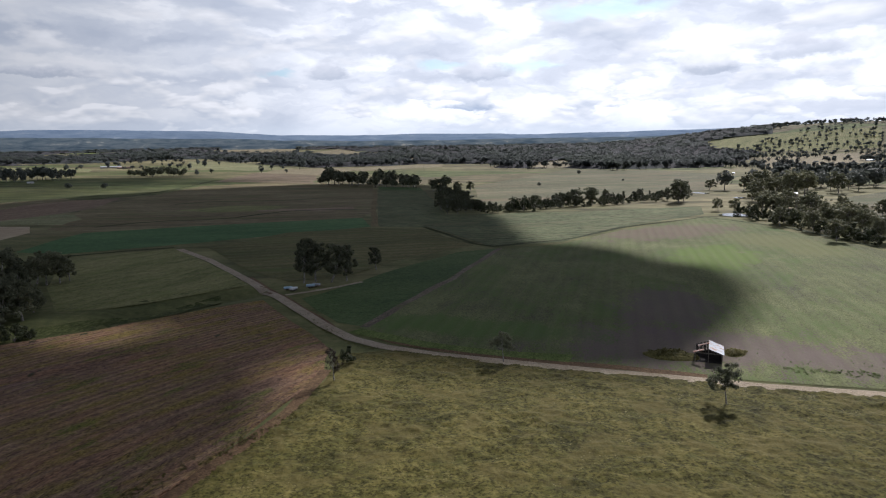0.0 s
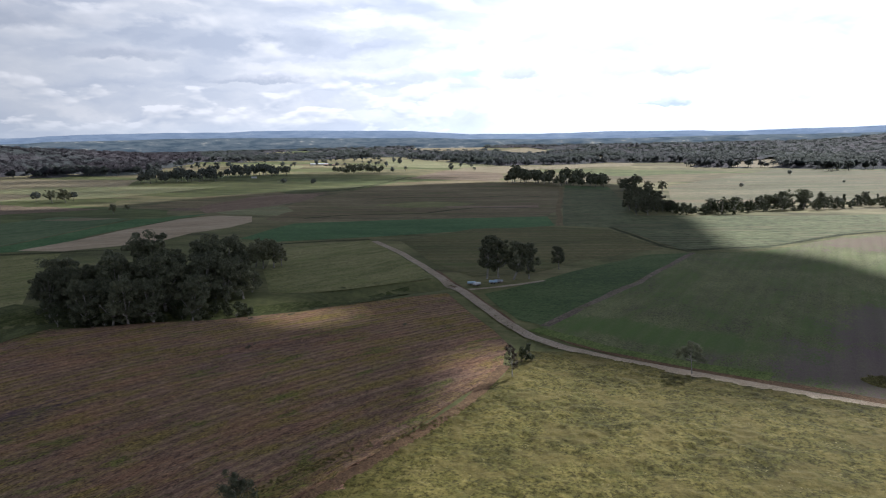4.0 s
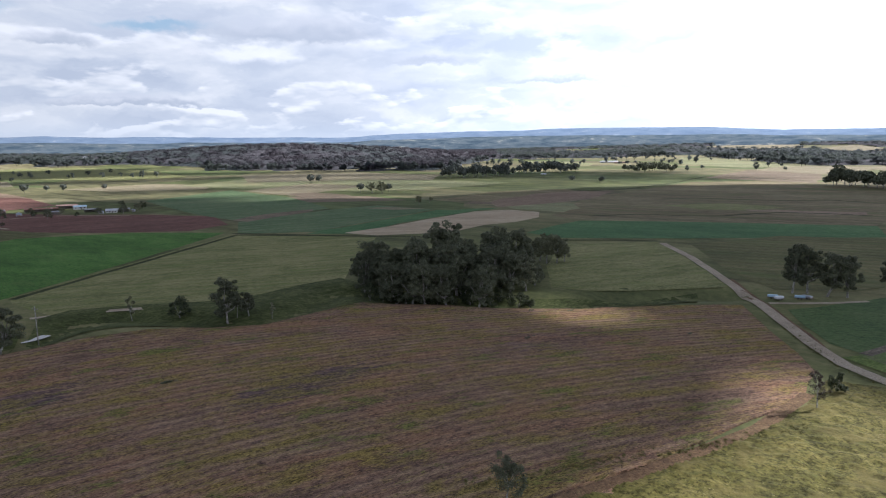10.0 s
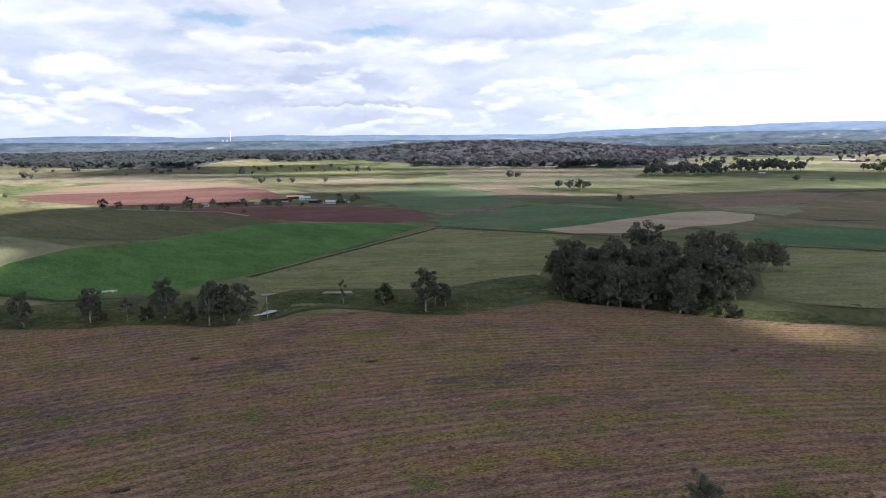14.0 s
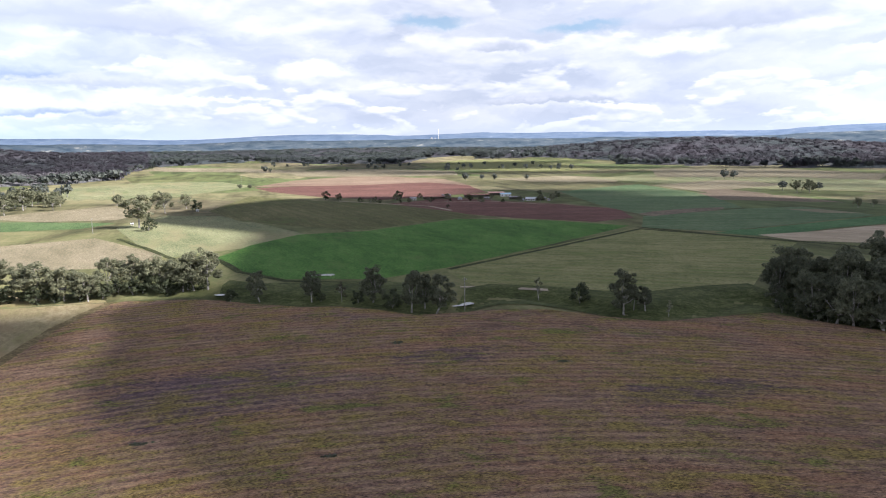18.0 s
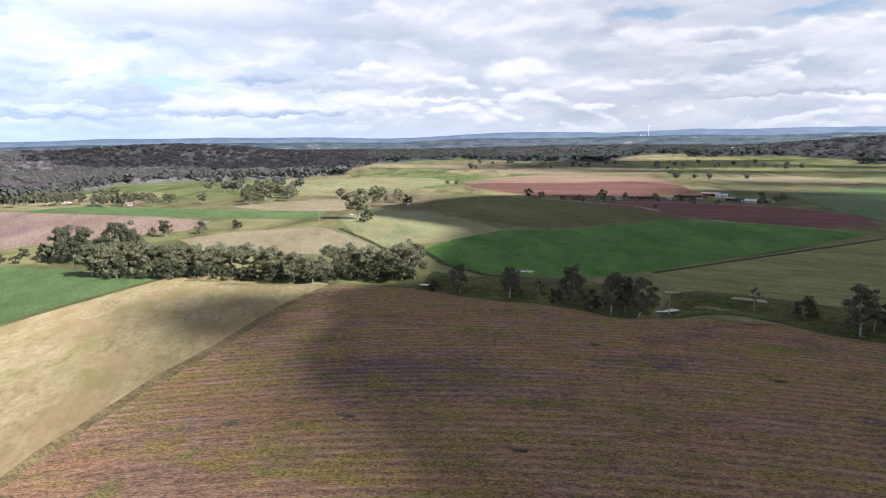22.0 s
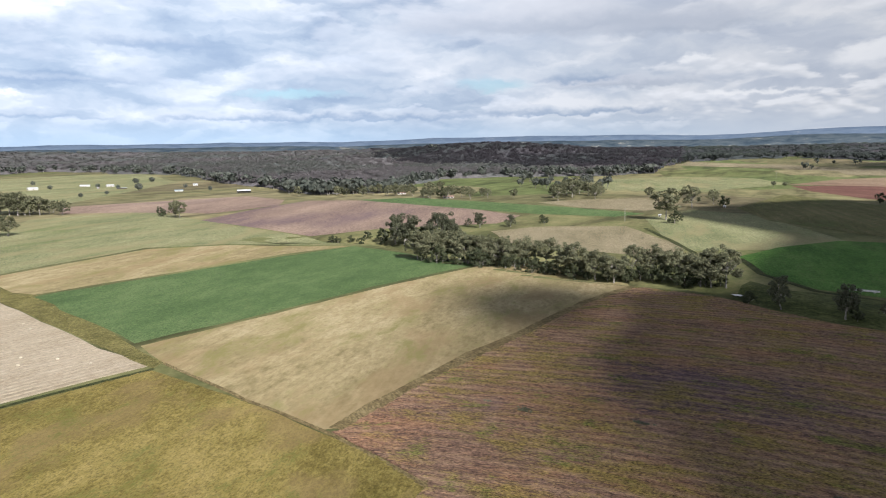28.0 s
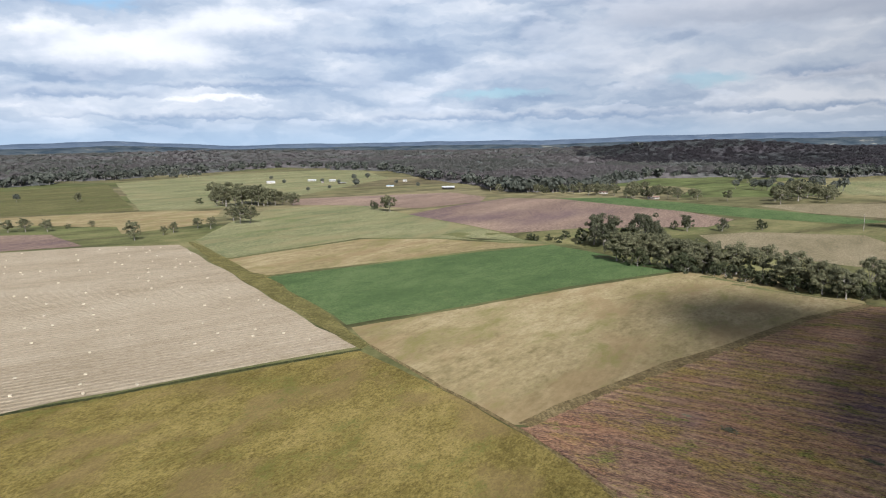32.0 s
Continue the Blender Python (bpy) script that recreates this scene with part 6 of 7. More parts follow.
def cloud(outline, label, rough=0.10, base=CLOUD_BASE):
    """A flat-based cloud shape, added out of view: the wanted shadow's outline, moved up along the sunlight."""
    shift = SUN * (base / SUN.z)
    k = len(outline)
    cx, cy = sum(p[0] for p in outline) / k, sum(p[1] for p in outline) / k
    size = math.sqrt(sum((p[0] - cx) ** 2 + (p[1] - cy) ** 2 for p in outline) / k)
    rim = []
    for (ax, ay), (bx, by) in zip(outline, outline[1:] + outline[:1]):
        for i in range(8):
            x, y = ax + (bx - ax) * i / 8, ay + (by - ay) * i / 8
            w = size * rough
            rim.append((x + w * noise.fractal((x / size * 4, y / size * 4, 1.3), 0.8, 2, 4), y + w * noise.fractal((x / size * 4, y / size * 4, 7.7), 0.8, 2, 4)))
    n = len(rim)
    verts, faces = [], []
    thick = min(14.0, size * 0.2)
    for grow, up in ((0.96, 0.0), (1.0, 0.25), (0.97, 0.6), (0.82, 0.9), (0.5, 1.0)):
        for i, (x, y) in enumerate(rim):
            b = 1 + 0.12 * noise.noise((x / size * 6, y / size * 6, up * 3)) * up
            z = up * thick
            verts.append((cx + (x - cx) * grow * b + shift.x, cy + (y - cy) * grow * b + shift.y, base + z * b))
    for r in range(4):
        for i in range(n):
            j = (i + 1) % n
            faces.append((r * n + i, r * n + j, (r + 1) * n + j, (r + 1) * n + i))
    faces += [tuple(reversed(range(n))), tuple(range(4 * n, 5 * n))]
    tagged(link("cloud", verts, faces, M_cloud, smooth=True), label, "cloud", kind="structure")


cloud([(-58, 2), (-86, -4), (-104, -17), (-120, -31), (-134, -44), (-150, -48), (-188, -50), (-224, -49), (-256, -16), (-330, -20), (-400, -4), (-446, -20), (-490, -50), (-520, -90), (-580, -76), (-640, -34), (-700, 20), (-700, 120), (-660, 200), (-600, 330), (-560, 440), (-480, 520), (-440, 640), (-410, 760), (-330, 850), (-200, 930), (-70, 960), (-10, 890), (22, 740), (36, 650), (46, 500), (48, 409), (52, 352), (77, 336), (90, 312), (98, 284), (117, 273), (117, 242), (103, 216), (88, 192), (76, 170), (62, 154), (42, 150), (18, 166), (-8, 186), (-40, 184), (-62, 194), (-90, 206), (-130, 190), (-158, 148), (-144, 138), (-112, 150), (-85, 170), (-62, 172), (-46, 166), (-33, 150), (-27, 128), (-31, 105), (-37, 88), (-40, 72), (-35, 50), (-30, 8)], "unseen cloud outlined to cast the broad field shadow", 0.012, 1100.0)
# unseen clouds added to dim the far country: corners as bearing (turning left) and distance
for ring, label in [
    ([(53, 660), (60, 640), (70, 690), (75, 760), (70, 830), (58, 800)], "unseen added veil dimming the red soil"),
    ([(62, 1500), (72, 1420), (88, 1450), (89, 1700), (80, 1900), (66, 1800)], "unseen added cloud dimming the far plain"),
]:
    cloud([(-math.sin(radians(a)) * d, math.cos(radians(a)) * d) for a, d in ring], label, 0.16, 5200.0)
# unseen bands added to dim the sun over the far paddocks: bearings, distance and depth of each
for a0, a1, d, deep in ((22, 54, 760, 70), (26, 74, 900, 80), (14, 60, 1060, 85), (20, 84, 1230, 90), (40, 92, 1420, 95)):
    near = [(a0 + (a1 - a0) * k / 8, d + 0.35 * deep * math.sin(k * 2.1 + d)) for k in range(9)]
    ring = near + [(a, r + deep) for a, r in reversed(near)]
    cloud([(-math.sin(radians(a)) * r, math.cos(radians(a)) * r) for a, r in ring], "unseen added band dimming the far paddocks", 0.05, 9000.0)
# unseen sheets: one softens the broad shadow's edge, one shades the pale field
cloud([(-47, -8), (-71, -17), (-90, -31), (-108, -45), (-123, -59), (-143, -63), (-187, -60), (-222, -55), (-222, -20), (-150, -8), (-100, 12), (-60, 22)], "unseen added sheet softening the broad shadow's edge", 0.05, 4500.0)
cloud([(-190, -104), (-214, -98), (-232, -72), (-214, -58), (-190, -66), (-168, -74), (-172, -90)], "unseen cloud outlined to cast a small field shadow", 0.35, 1700.0)

# ---- water ----
m, nt = material("creek_water")
finish(nt, (0.03, 0.035, 0.03), 0.06, noise_of(nt, node(nt, "ShaderNodeTexCoord").outputs["Object"], 1.5, 3), 0.08, 0.05, spec=0.6)
M_water = m


def pond(x, y, a, b, turn, z, label):
    c, s = math.cos(radians(turn)), math.sin(radians(turn))
    rim = []
    for i in range(28):
        t = 2 * math.pi * i / 28
        r = 1 + 0.35 * noise.noise((math.cos(t) * 1.6 + x, math.sin(t) * 1.6 + y, 2.2))
        u, v = a * r * math.cos(t), b * r * math.sin(t)
        rim.append((x + u * c - v * s, y + u * s + v * c, z))
    tagged(link("water", rim, [tuple(range(28))], M_water), label, "water", kind="structure")


pond(-214.2, 39.3, 2.8, 1.4, 55, -1.60, 'still pale pool in the creek bed')
pond(-205.8, 61.1, 4.2, 2.1, 108, -1.60, 'long shining pool in the creek bend')
pond(-246.2, -17.9, 2.5, 1.5, 74, -1.60, 'small pool at the end of the creek trees')
pond(-161.3, 163.2, 1.6, 1.3, 5, -1.60, 'small pool beside the dense grove')
pond(210.2, 469.4, 9.3, 12.1, -24, 0.45, 'bright farm pond reflecting the sky')
pond(273.1, 692.5, 5.8, 11.5, 18, 0.60, 'shining bend of the far creek')
pond(283.9, 626.4, 5.3, 8.5, -24, 0.60, 'bright water among the river trees')


# ---- buildings ----


def sheet_iron(name, base, rust, rusty, rough=0.45):
    m, nt = material(name)
    at = node(nt, "ShaderNodeTexCoord").outputs["Object"]
    n1 = noise_of(nt, at, 0.7, 6, 0.7, 0.5)
    ribs = node(nt, "ShaderNodeTexWave", {"Vector": at, "Scale": 1.2}, bands_direction="X").outputs[1]
    col = mix(nt, ramp(nt, n1, [(0.62 - 0.4 * rusty, grey(0)), (0.72 - 0.4 * rusty, grey(1))]), base, rust)
    finish(nt, col, rough, ribs, 0.4, 0.04, metallic=0.2)
    return m


R_zinc = sheet_iron("zinc_roof", (0.30, 0.32, 0.35), (0.26, 0.16, 0.11), 0.3, 0.6)
R_white = sheet_iron("white_roof", (0.52, 0.53, 0.54), (0.55, 0.50, 0.44), 0.05)
R_rust = sheet_iron("rusty_roof", (0.42, 0.34, 0.31), (0.24, 0.10, 0.06), 0.55, 0.7)
R_brown = sheet_iron("brown_roof", (0.34, 0.22, 0.18), (0.26, 0.16, 0.13), 0.3, 0.7)
R_blue = sheet_iron("blue_roof", (0.32, 0.45, 0.55), (0.30, 0.36, 0.40), 0.2)
m, nt = material("weathered_boards")
finish(nt, ramp(nt, noise_of(nt, node(nt, "ShaderNodeTexCoord").outputs["Object"], 2.2, 5, 0.7), [(0.35, (0.10, 0.085, 0.07)), (0.65, (0.22, 0.19, 0.16))]), 0.9)
M_board = m
m, nt = material("pale_wall")
finish(nt, ramp(nt, noise_of(nt, node(nt, "ShaderNodeTexCoord").outputs["Object"], 0.8, 5, 0.6), [(0.35, (0.34, 0.32, 0.29)), (0.65, (0.52, 0.50, 0.46))]), 0.8)
M_wall = m
m, nt = material("window_glass")
finish(nt, (0.02, 0.025, 0.03), 0.1, spec=0.6)
M_glass = m
# near-black puts inside shade into shed floors and end boards; wheels share it
m, nt = material("inside_shade_and_wheels")
finish(nt, ramp(nt, noise_of(nt, node(nt, "ShaderNodeTexCoord").outputs["Object"], 1.0, 3), [(0.3, (0.02, 0.018, 0.016)), (0.7, (0.06, 0.05, 0.045))]), 0.95)
M_dark = m


def block(name, lo, hi, mat, parent, label="", bevel=0.0):
    bm = bmesh.new()
    bmesh.ops.create_cube(bm, size=1)
    for v in bm.verts:
        v.co = Vector([lo[i] + (v.co[i] + 0.5) * (hi[i] - lo[i]) for i in range(3)])
    if bevel:
        bmesh.ops.bevel(bm, geom=bm.edges[:], offset=bevel, segments=1, affect="EDGES")
    me = bpy.data.meshes.new(name)
    bm.to_mesh(me)
    bm.free()
    me.materials.append(mat)
    ob = new(name, me)
    ob.parent = parent
    if label:
        tagged(ob, label)
    return ob


def slope(name, x0, x1, y0, y1, z0, z1, mat, parent, label="", thick=0.06):
    """A roof plane rising from (y0, z0) to (y1, z1), of sheet iron with a little thickness."""
    verts = [(x0, y0, z0), (x1, y0, z0), (x1, y1, z1), (x0, y1, z1)]
    verts += [(x, y, z + thick) for x, y, z in verts]
    ob = link(name, verts, [(3, 2, 1, 0), (4, 5, 6, 7), (0, 1, 5, 4), (1, 2, 6, 5), (2, 3, 7, 6), (3, 0, 4, 7)], mat, parent)
    if label:
        tagged(ob, label)
    return ob


def gable(name, y0, y1, z0, z1, x, mat, parent, thick=0.12):
    ym = (y0 + y1) / 2
    verts = [(x, y0, z0), (x, y1, z0), (x, ym, z1)]
    verts += [(px + thick, py, pz) for px, py, pz in verts]
    return link(name, verts, [(0, 2, 1), (3, 4, 5), (0, 1, 4, 3), (1, 2, 5, 4), (2, 0, 3, 5)], mat, parent)


def building(name, x, y, turn, long, wide, high, rise, wall, roof, label, category, front="walls", windows=0, group=""):
    """Gabled building; its ridge runs along local x. front: walls, or open on its south side with posts."""
    root = new(name)
    root.matrix_basis = pose(x, y, float(ground_z(x, y)) + 0.1, 0, 0, turn)
    a, b = long / 2, wide / 2
    block("wall", (-a, b - 0.12, -0.4), (a, b, high), wall, root)
    block("wall", (-a, -b + 0.12, -0.4), (-a + 0.12, b - 0.12, high), wall, root)
    block("wall", (a - 0.12, -b + 0.12, -0.4), (a, b - 0.12, high), wall, root)
    if front == "open":
        k = max(2, int(long / 4))
        for i in range(k + 1):
            px = -a + 0.1 + (long - 0.2) * i / k
            block("post", (px - 0.08, -b, -0.4), (px + 0.08, -b + 0.16, high), M_board, root)
        block("floor", (-a + 0.13, -b + 0.13, -0.3), (a - 0.13, b - 0.13, 0.03), M_dark, root)
    else:
        w = block("wall", (-a, -b, -0.4), (a, -b + 0.12, high), wall, root)
        for i in range(windows):
            px = -a + long * (i + 0.5) / windows
            pane = block("window", (px - 0.55, -b - 0.03, high * 0.40), (px + 0.55, -b + 0.02, high * 0.80), M_glass, root)
            block("sill", (px - 0.65, -b - 0.10, high * 0.37), (px + 0.65, -b - 0.031, high * 0.395), M_wall, pane)
        block("door", (-a + long * 0.5 - 0.45 + (0.9 if windows else 0), -b - 0.04, 0.0), (-a + long * 0.5 + 0.45 + (0.9 if windows else 0), -b + 0.01, min(2.05, high * 0.85)), M_board, root)
    gable("gable", -b, b, high + 0.002, high + rise - 0.05, -a, wall, root)
    gable("gable", -b, b, high + 0.002, high + rise - 0.05, a - 0.12, wall, root)
    o = 0.35
    drop = rise / b * o
    slope("roof_sheet", -a - o, a + o, -b - o, 0, high - drop + 0.02, high + rise, roof, root)
    slope("roof_sheet", -a - o, a + o, b + o, 0, high - drop + 0.02, high + rise, roof, root)
    return tagged(root, label, category, group)


building('farm_shed', -641, 165, 84, 27.4, 7.0, 2.2, 1.0, M_board, R_rust, 'long low farm shed with dull rusty roof, open front', 'shed', 'open', 0, 'farm sheds')
building('farm_shed', -650, 210, 80, 25.9, 7.0, 2.3, 1.0, M_board, R_rust, 'long open farm shed with brown iron roof', 'shed', 'open', 0, 'farm sheds')
building('farm_shed', -653, 178, 83, 8.2, 8.0, 2.6, 1.1, M_board, R_zinc, 'small zinc-roofed farm shed', 'shed', 'open', 0, 'farm sheds')
building('farm_shed', -667, 237, 76, 17.1, 8.0, 2.7, 1.1, M_board, R_brown, 'large machinery shed with brown roof', 'shed', 'open', 0, 'farm sheds')
building('farmhouse', -585, 243, 61, 8.7, 8.0, 2.0, 1.3, M_wall, R_white, 'white farmhouse with pale iron roof', 'house', 'walls', 4, '')
building('farm_shed', -588, 255, 61, 8.8, 8.0, 2.0, 1.0, M_board, R_zinc, 'open carport shed beside the farmhouse', 'shed', 'open', 0, 'farm sheds')
building('dairy', -648, 241, 74, 10.7, 8.0, 2.4, 1.1, M_wall, R_blue, 'dairy building with pale blue iron roof', 'dairy', 'walls', 3, '')
building('dairy_yard_roof', -609, 236, 73, 11.3, 8.0, 2.2, 0.7, M_board, R_zinc, 'low zinc-roofed milking yard', 'shed', 'open', 0, 'farm sheds')
building('cottage', -635, 139, 88, 5.6, 6.0, 1.9, 1.2, M_wall, R_zinc, 'small pale cottage among the trees', 'house', 'walls', 2, '')
building('farm_shed', -611, 208, 71, 6.7, 6.0, 2.0, 0.8, M_board, R_zinc, 'small zinc utility shed by the yards', 'shed', 'walls', 0, 'farm sheds')
building('farm_shed', -515, -918, 163, 12.0, 8.4, 2.6, 1.3, M_wall, R_white, 'big white steel shed on the rise', 'shed', 'walls', 0, 'hill sheds')
building('farmhouse', -591, -920, 139, 12.5, 6.3, 1.8, 1.2, M_wall, R_white, 'white house with bright roof on the rise', 'house', 'walls', 4, '')
building('farmhouse', -606, -884, 156, 9.7, 6.3, 2.2, 1.3, M_wall, R_white, 'two-tone white house among garden trees', 'house', 'walls', 3, '')
building('farm_shed', -580, -821, 150, 12.1, 4.2, 1.5, 0.6, M_board, R_zinc, 'low grey outbuilding beside the house', 'shed', 'open', 0, 'hill sheds')
building('caravan_shed', -579, -706, 141, 9.9, 3.5, 1.5, 0.5, M_wall, R_blue, 'low shed with blue roof', 'shed', 'walls', 0, 'hill sheds')
building('farm_shed', -595, -608, 140, 15.9, 7.7, 2.2, 1.4, M_wall, R_white, 'long white curved-roof shed', 'shed', 'open', 0, 'hill sheds')
building('cottage', -673, -784, 139, 6.2, 4.9, 2.1, 0.9, M_wall, R_white, 'small white cottage by a tall tree', 'house', 'walls', 2, '')
building('farmhouse', -638, -405, 130, 9.1, 5.6, 1.7, 1.0, M_wall, R_brown, 'farmhouse with brown roof and white walls', 'house', 'walls', 3, '')
building('farm_shed', -603, -325, 113, 10.7, 5.6, 1.6, 0.9, M_wall, R_brown, 'low house with faded pink-brown roof', 'house', 'walls', 3, '')
building('hut', -491, -91, 101, 1.5, 1.8, 1.2, 0.4, M_wall, R_white, 'tiny white pump hut under gum trees', 'hut', 'walls', 0, '')
building('hut', -584, -57, 96, 1.8, 1.8, 1.2, 0.4, M_wall, R_white, 'tiny white hut in the pasture', 'hut', 'walls', 0, '')
building('farmhouse', -820, 1642, 32, 47.4, 12.0, 2.9, 1.8, M_wall, R_white, 'white-roofed homestead on the far rise', 'house', 'walls', 4, '')
building('farm_shed', -768, 1601, 31, 30.5, 10.0, 2.9, 1.3, M_board, R_brown, 'dark shed beside the far homestead', 'shed', 'walls', 0, 'far sheds')
building('hut', -633, 1015, 32, 9.3, 5.0, 1.7, 0.8, M_wall, R_white, 'small white hut in the far pasture', 'hut', 'walls', 0, '')
building('farmhouse', 302, 554, -19, 6.5, 5.6, 2.0, 1.2, M_wall, R_white, 'white-roofed house among river trees', 'house', 'walls', 3, '')
building('farm_shed', 311, 553, -44, 5.3, 4.9, 2.2, 1.0, M_wall, R_zinc, 'grey shed among river trees', 'shed', 'walls', 0, 'river sheds')
building('farm_shed', 348, 647, -28, 3.0, 4.2, 2.2, 1.0, M_wall, R_white, 'small white shed among river trees', 'shed', 'walls', 0, 'river sheds')
building('farmhouse', 973, 1505, -33, 16.6, 7.0, 2.9, 1.6, M_wall, R_white, 'far white house beside a road', 'house', 'walls', 3, '')
building('hut', 478, 1084, -24, 3.7, 4.2, 1.7, 0.8, M_wall, R_white, 'far small white hut', 'hut', 'walls', 0, '')
building('factory', -2079, 820, 68, 50.0, 20.0, 5.8, 2.4, M_board, R_zinc, 'far pale factory among the trees', 'factory', 'walls', 0, '')


def water_tank(x, y, r, h):
    root = new("water_tank")
    root.matrix_basis = pose(x, y, float(ground_z(x, y)) + 0.05, 0, 0, 0)
    v, f = [], []
    tube(v, f, (0, 0, -0.3), (0, 0, h), r, r, 18)
    link("shell", v, f, R_zinc, root, True)
    v, f = [], []
    tube(v, f, (0, 0, h + 0.002), (0, 0, h + r * 0.28), r * 1.04, r * 0.12, 18)
    link("roof_cone", v, f, R_zinc, root)
    tagged(root, "round corrugated zinc water tank by the sheds", "water tank", "water tanks")


water_tank(-620, 183, 2.2, 2.4)
water_tank(-581, 233, 1.8, 2.2)
water_tank(-579, 259, 1.6, 2.0)
water_tank(-574, -864, 1.8, 2.2)


# the old shed beside the road, its gable end open to the road
shed = new("shed")
shed.matrix_basis = pose(62.6, 150.0, 0.12, 0, 0, 68) @ Matrix.Scale(0.84, 4)
for side in (-3.6, 3.48):
    for i in range(11):
        x = -4.2 + 0.78 * i
        if not (side > 0 and i in (2, 7)):
            block("board", (x, side, -0.3), (x + 0.74, side + 0.12, 2.55 - 0.1 * ((i * 7) % 3)), M_board, shed)
for x in (-4.2, -0.1, 4.0):
    for y in (-3.45, 0.0, 3.45):
        block("post", (x, y - 0.09, -0.3), (x + 0.18, y + 0.09, 2.7 if y else 3.9), M_board, shed)
block("floor", (-4.0, -3.4, -0.3), (4.2, 3.4, 0.02), M_dark, shed)
for i in range(10):
    y = -3.5 + 0.7 * i
    block("board", (4.2, y, -0.3), (4.3, y + 0.66, 2.6 + (1 - abs(y + 0.33) / 3.6) * 1.2), M_dark, shed)
block("beam", (-4.25, -3.6, 2.55), (-4.1, 3.6, 2.75), M_board, shed)
for i in range(5):
    x = -4.5 + 1.84 * i
    slope("roof_sheet", x, x + 1.82, -4.0, 0.0, 2.58 + 0.02 * (i % 2), 3.98, R_zinc, shed, "pale zinc roof sheet")
    if i in (0, 3):
        slope("roof_sheet", x + 0.2, x + 1.6, 4.0 - 1.1 * (i == 3), 1.2 * (i == 0), 2.60 + 0.3 * (i == 3), 3.97 - 0.4 * (i == 0), R_rust, shed, "loose rust-brown roof sheet")
for i in range(7):
    slope("rafter", -4.4 + 1.45 * i, -4.3 + 1.45 * i, 4.0, 0.02, 2.46, 3.86, M_board, shed, "", 0.10)
for i in range(4):
    k = (i + 0.5) / 4
    block("batten", (-4.5, 3.9 - 3.8 * k - 0.05, 2.66 + 1.36 * k - 0.05), (4.6, 3.9 - 3.8 * k + 0.05, 2.66 + 1.36 * k), M_board, shed)
tagged(shed, "old open-ended timber shed with zinc and rusty iron roof", "shed")

# ---- poles, trough, trailers ----


def power_pole(x, y, h):
    root = new("power_pole")
    z = float(ground_z(x, y))
    root.matrix_basis = pose(x, y, z - 0.3, 0, 0, 20)
    v, f = [], []
    tube(v, f, (0, 0, 0), (0, 0, h), 0.17, 0.11, 8)
    link("pole", v, f, M_bark, root, True)
    block("crossarm", (-1.1, -0.06, h - 0.7), (1.1, 0.06, h - 0.56), M_board, root)
    for px in (-1.0, 0.0, 1.0):
        v, f = [], []
        tube(v, f, (px, 0, h - 0.56 if px else h), (px, 0, h - 0.3 if px else h + 0.25), 0.06, 0.04, 6)
        link("insulator", v, f, M_wall, root)
    tagged(root, "weathered timber power pole with a short crossarm", "power pole", "power poles")


power_pole(-200.7, 60.6, 11.5)
power_pole(-445.4, -105.2, 10.0)
power_pole(-739.4, -151.6, 11.0)
power_pole(-36.9, 1355.5, 11.0)
power_pole(-1052.8, -36.9, 11.0)



def trailer(x, y, turn, cover, label):
    root = new("trailer")
    root.matrix_basis = pose(x, y, 0.1, 0, 0, turn) @ Matrix.Scale(0.8, 4)
    block("bed", (-2.2, -0.95, 0.55), (2.2, 0.95, 0.70), M_board, root)
    block("load", (-2.0, -0.85, 0.702), (1.9, 0.85, 1.5), cover, root, "", 0.12)
    block("drawbar", (2.2, -0.05, 0.52), (3.5, 0.05, 0.62), M_dark, root)
    for px in (-0.7, 0.5):
        for py in (-1.0, 1.0):
            v, f = [], []
            tube(v, f, (px, py - 0.1, 0.35), (px, py + 0.1, 0.35), 0.35, 0.35, 14)
            f.append(tuple(reversed(range(14))))
            link("wheel", v, f, M_dark, root)
    tagged(root, label, "trailer", "trailers by the tall trees")


trailer(-56.0, 232.5, 20, R_blue, 'farm trailer under a pale blue tarpaulin')
trailer(-53.8, 231.2, 60, R_white, 'farm trailer with white load')
trailer(-48.7, 236.3, 10, R_blue, 'farm trailer with grey-blue cover')
trailer(-47.0, 238.0, -20, R_zinc, 'small grey trailer under trees')


# ---- hay bales ----


def bale_mesh():
    bm = bmesh.new()
    bmesh.ops.create_cube(bm, size=1)
    bmesh.ops.subdivide_edges(bm, edges=bm.edges[:], cuts=2, use_grid_fill=True)
    for v in bm.verts:
        n = noise.noise_vector(v.co * 4)
        v.co = Vector((v.co.x * 0.66, v.co.y * 0.38, (v.co.z + 0.5) * 0.34)) + n * 0.04
    me = bpy.data.meshes.new("hay_bale")
    bm.to_mesh(me)
    bm.free()
    return me


m, nt = material("baled_hay")
finish(nt, ramp(nt, noise_of(nt, node(nt, "ShaderNodeTexCoord").outputs["Object"], 5.0, 4, 0.7), [(0.3, (0.38, 0.33, 0.24)), (0.7, (0.54, 0.48, 0.37))]), 0.95)
bale = bale_mesh()
bale.materials.append(m)
BALE_FIELD = OUTLINES["mown_hay"]
rng = np.random.default_rng(12)
lying = []
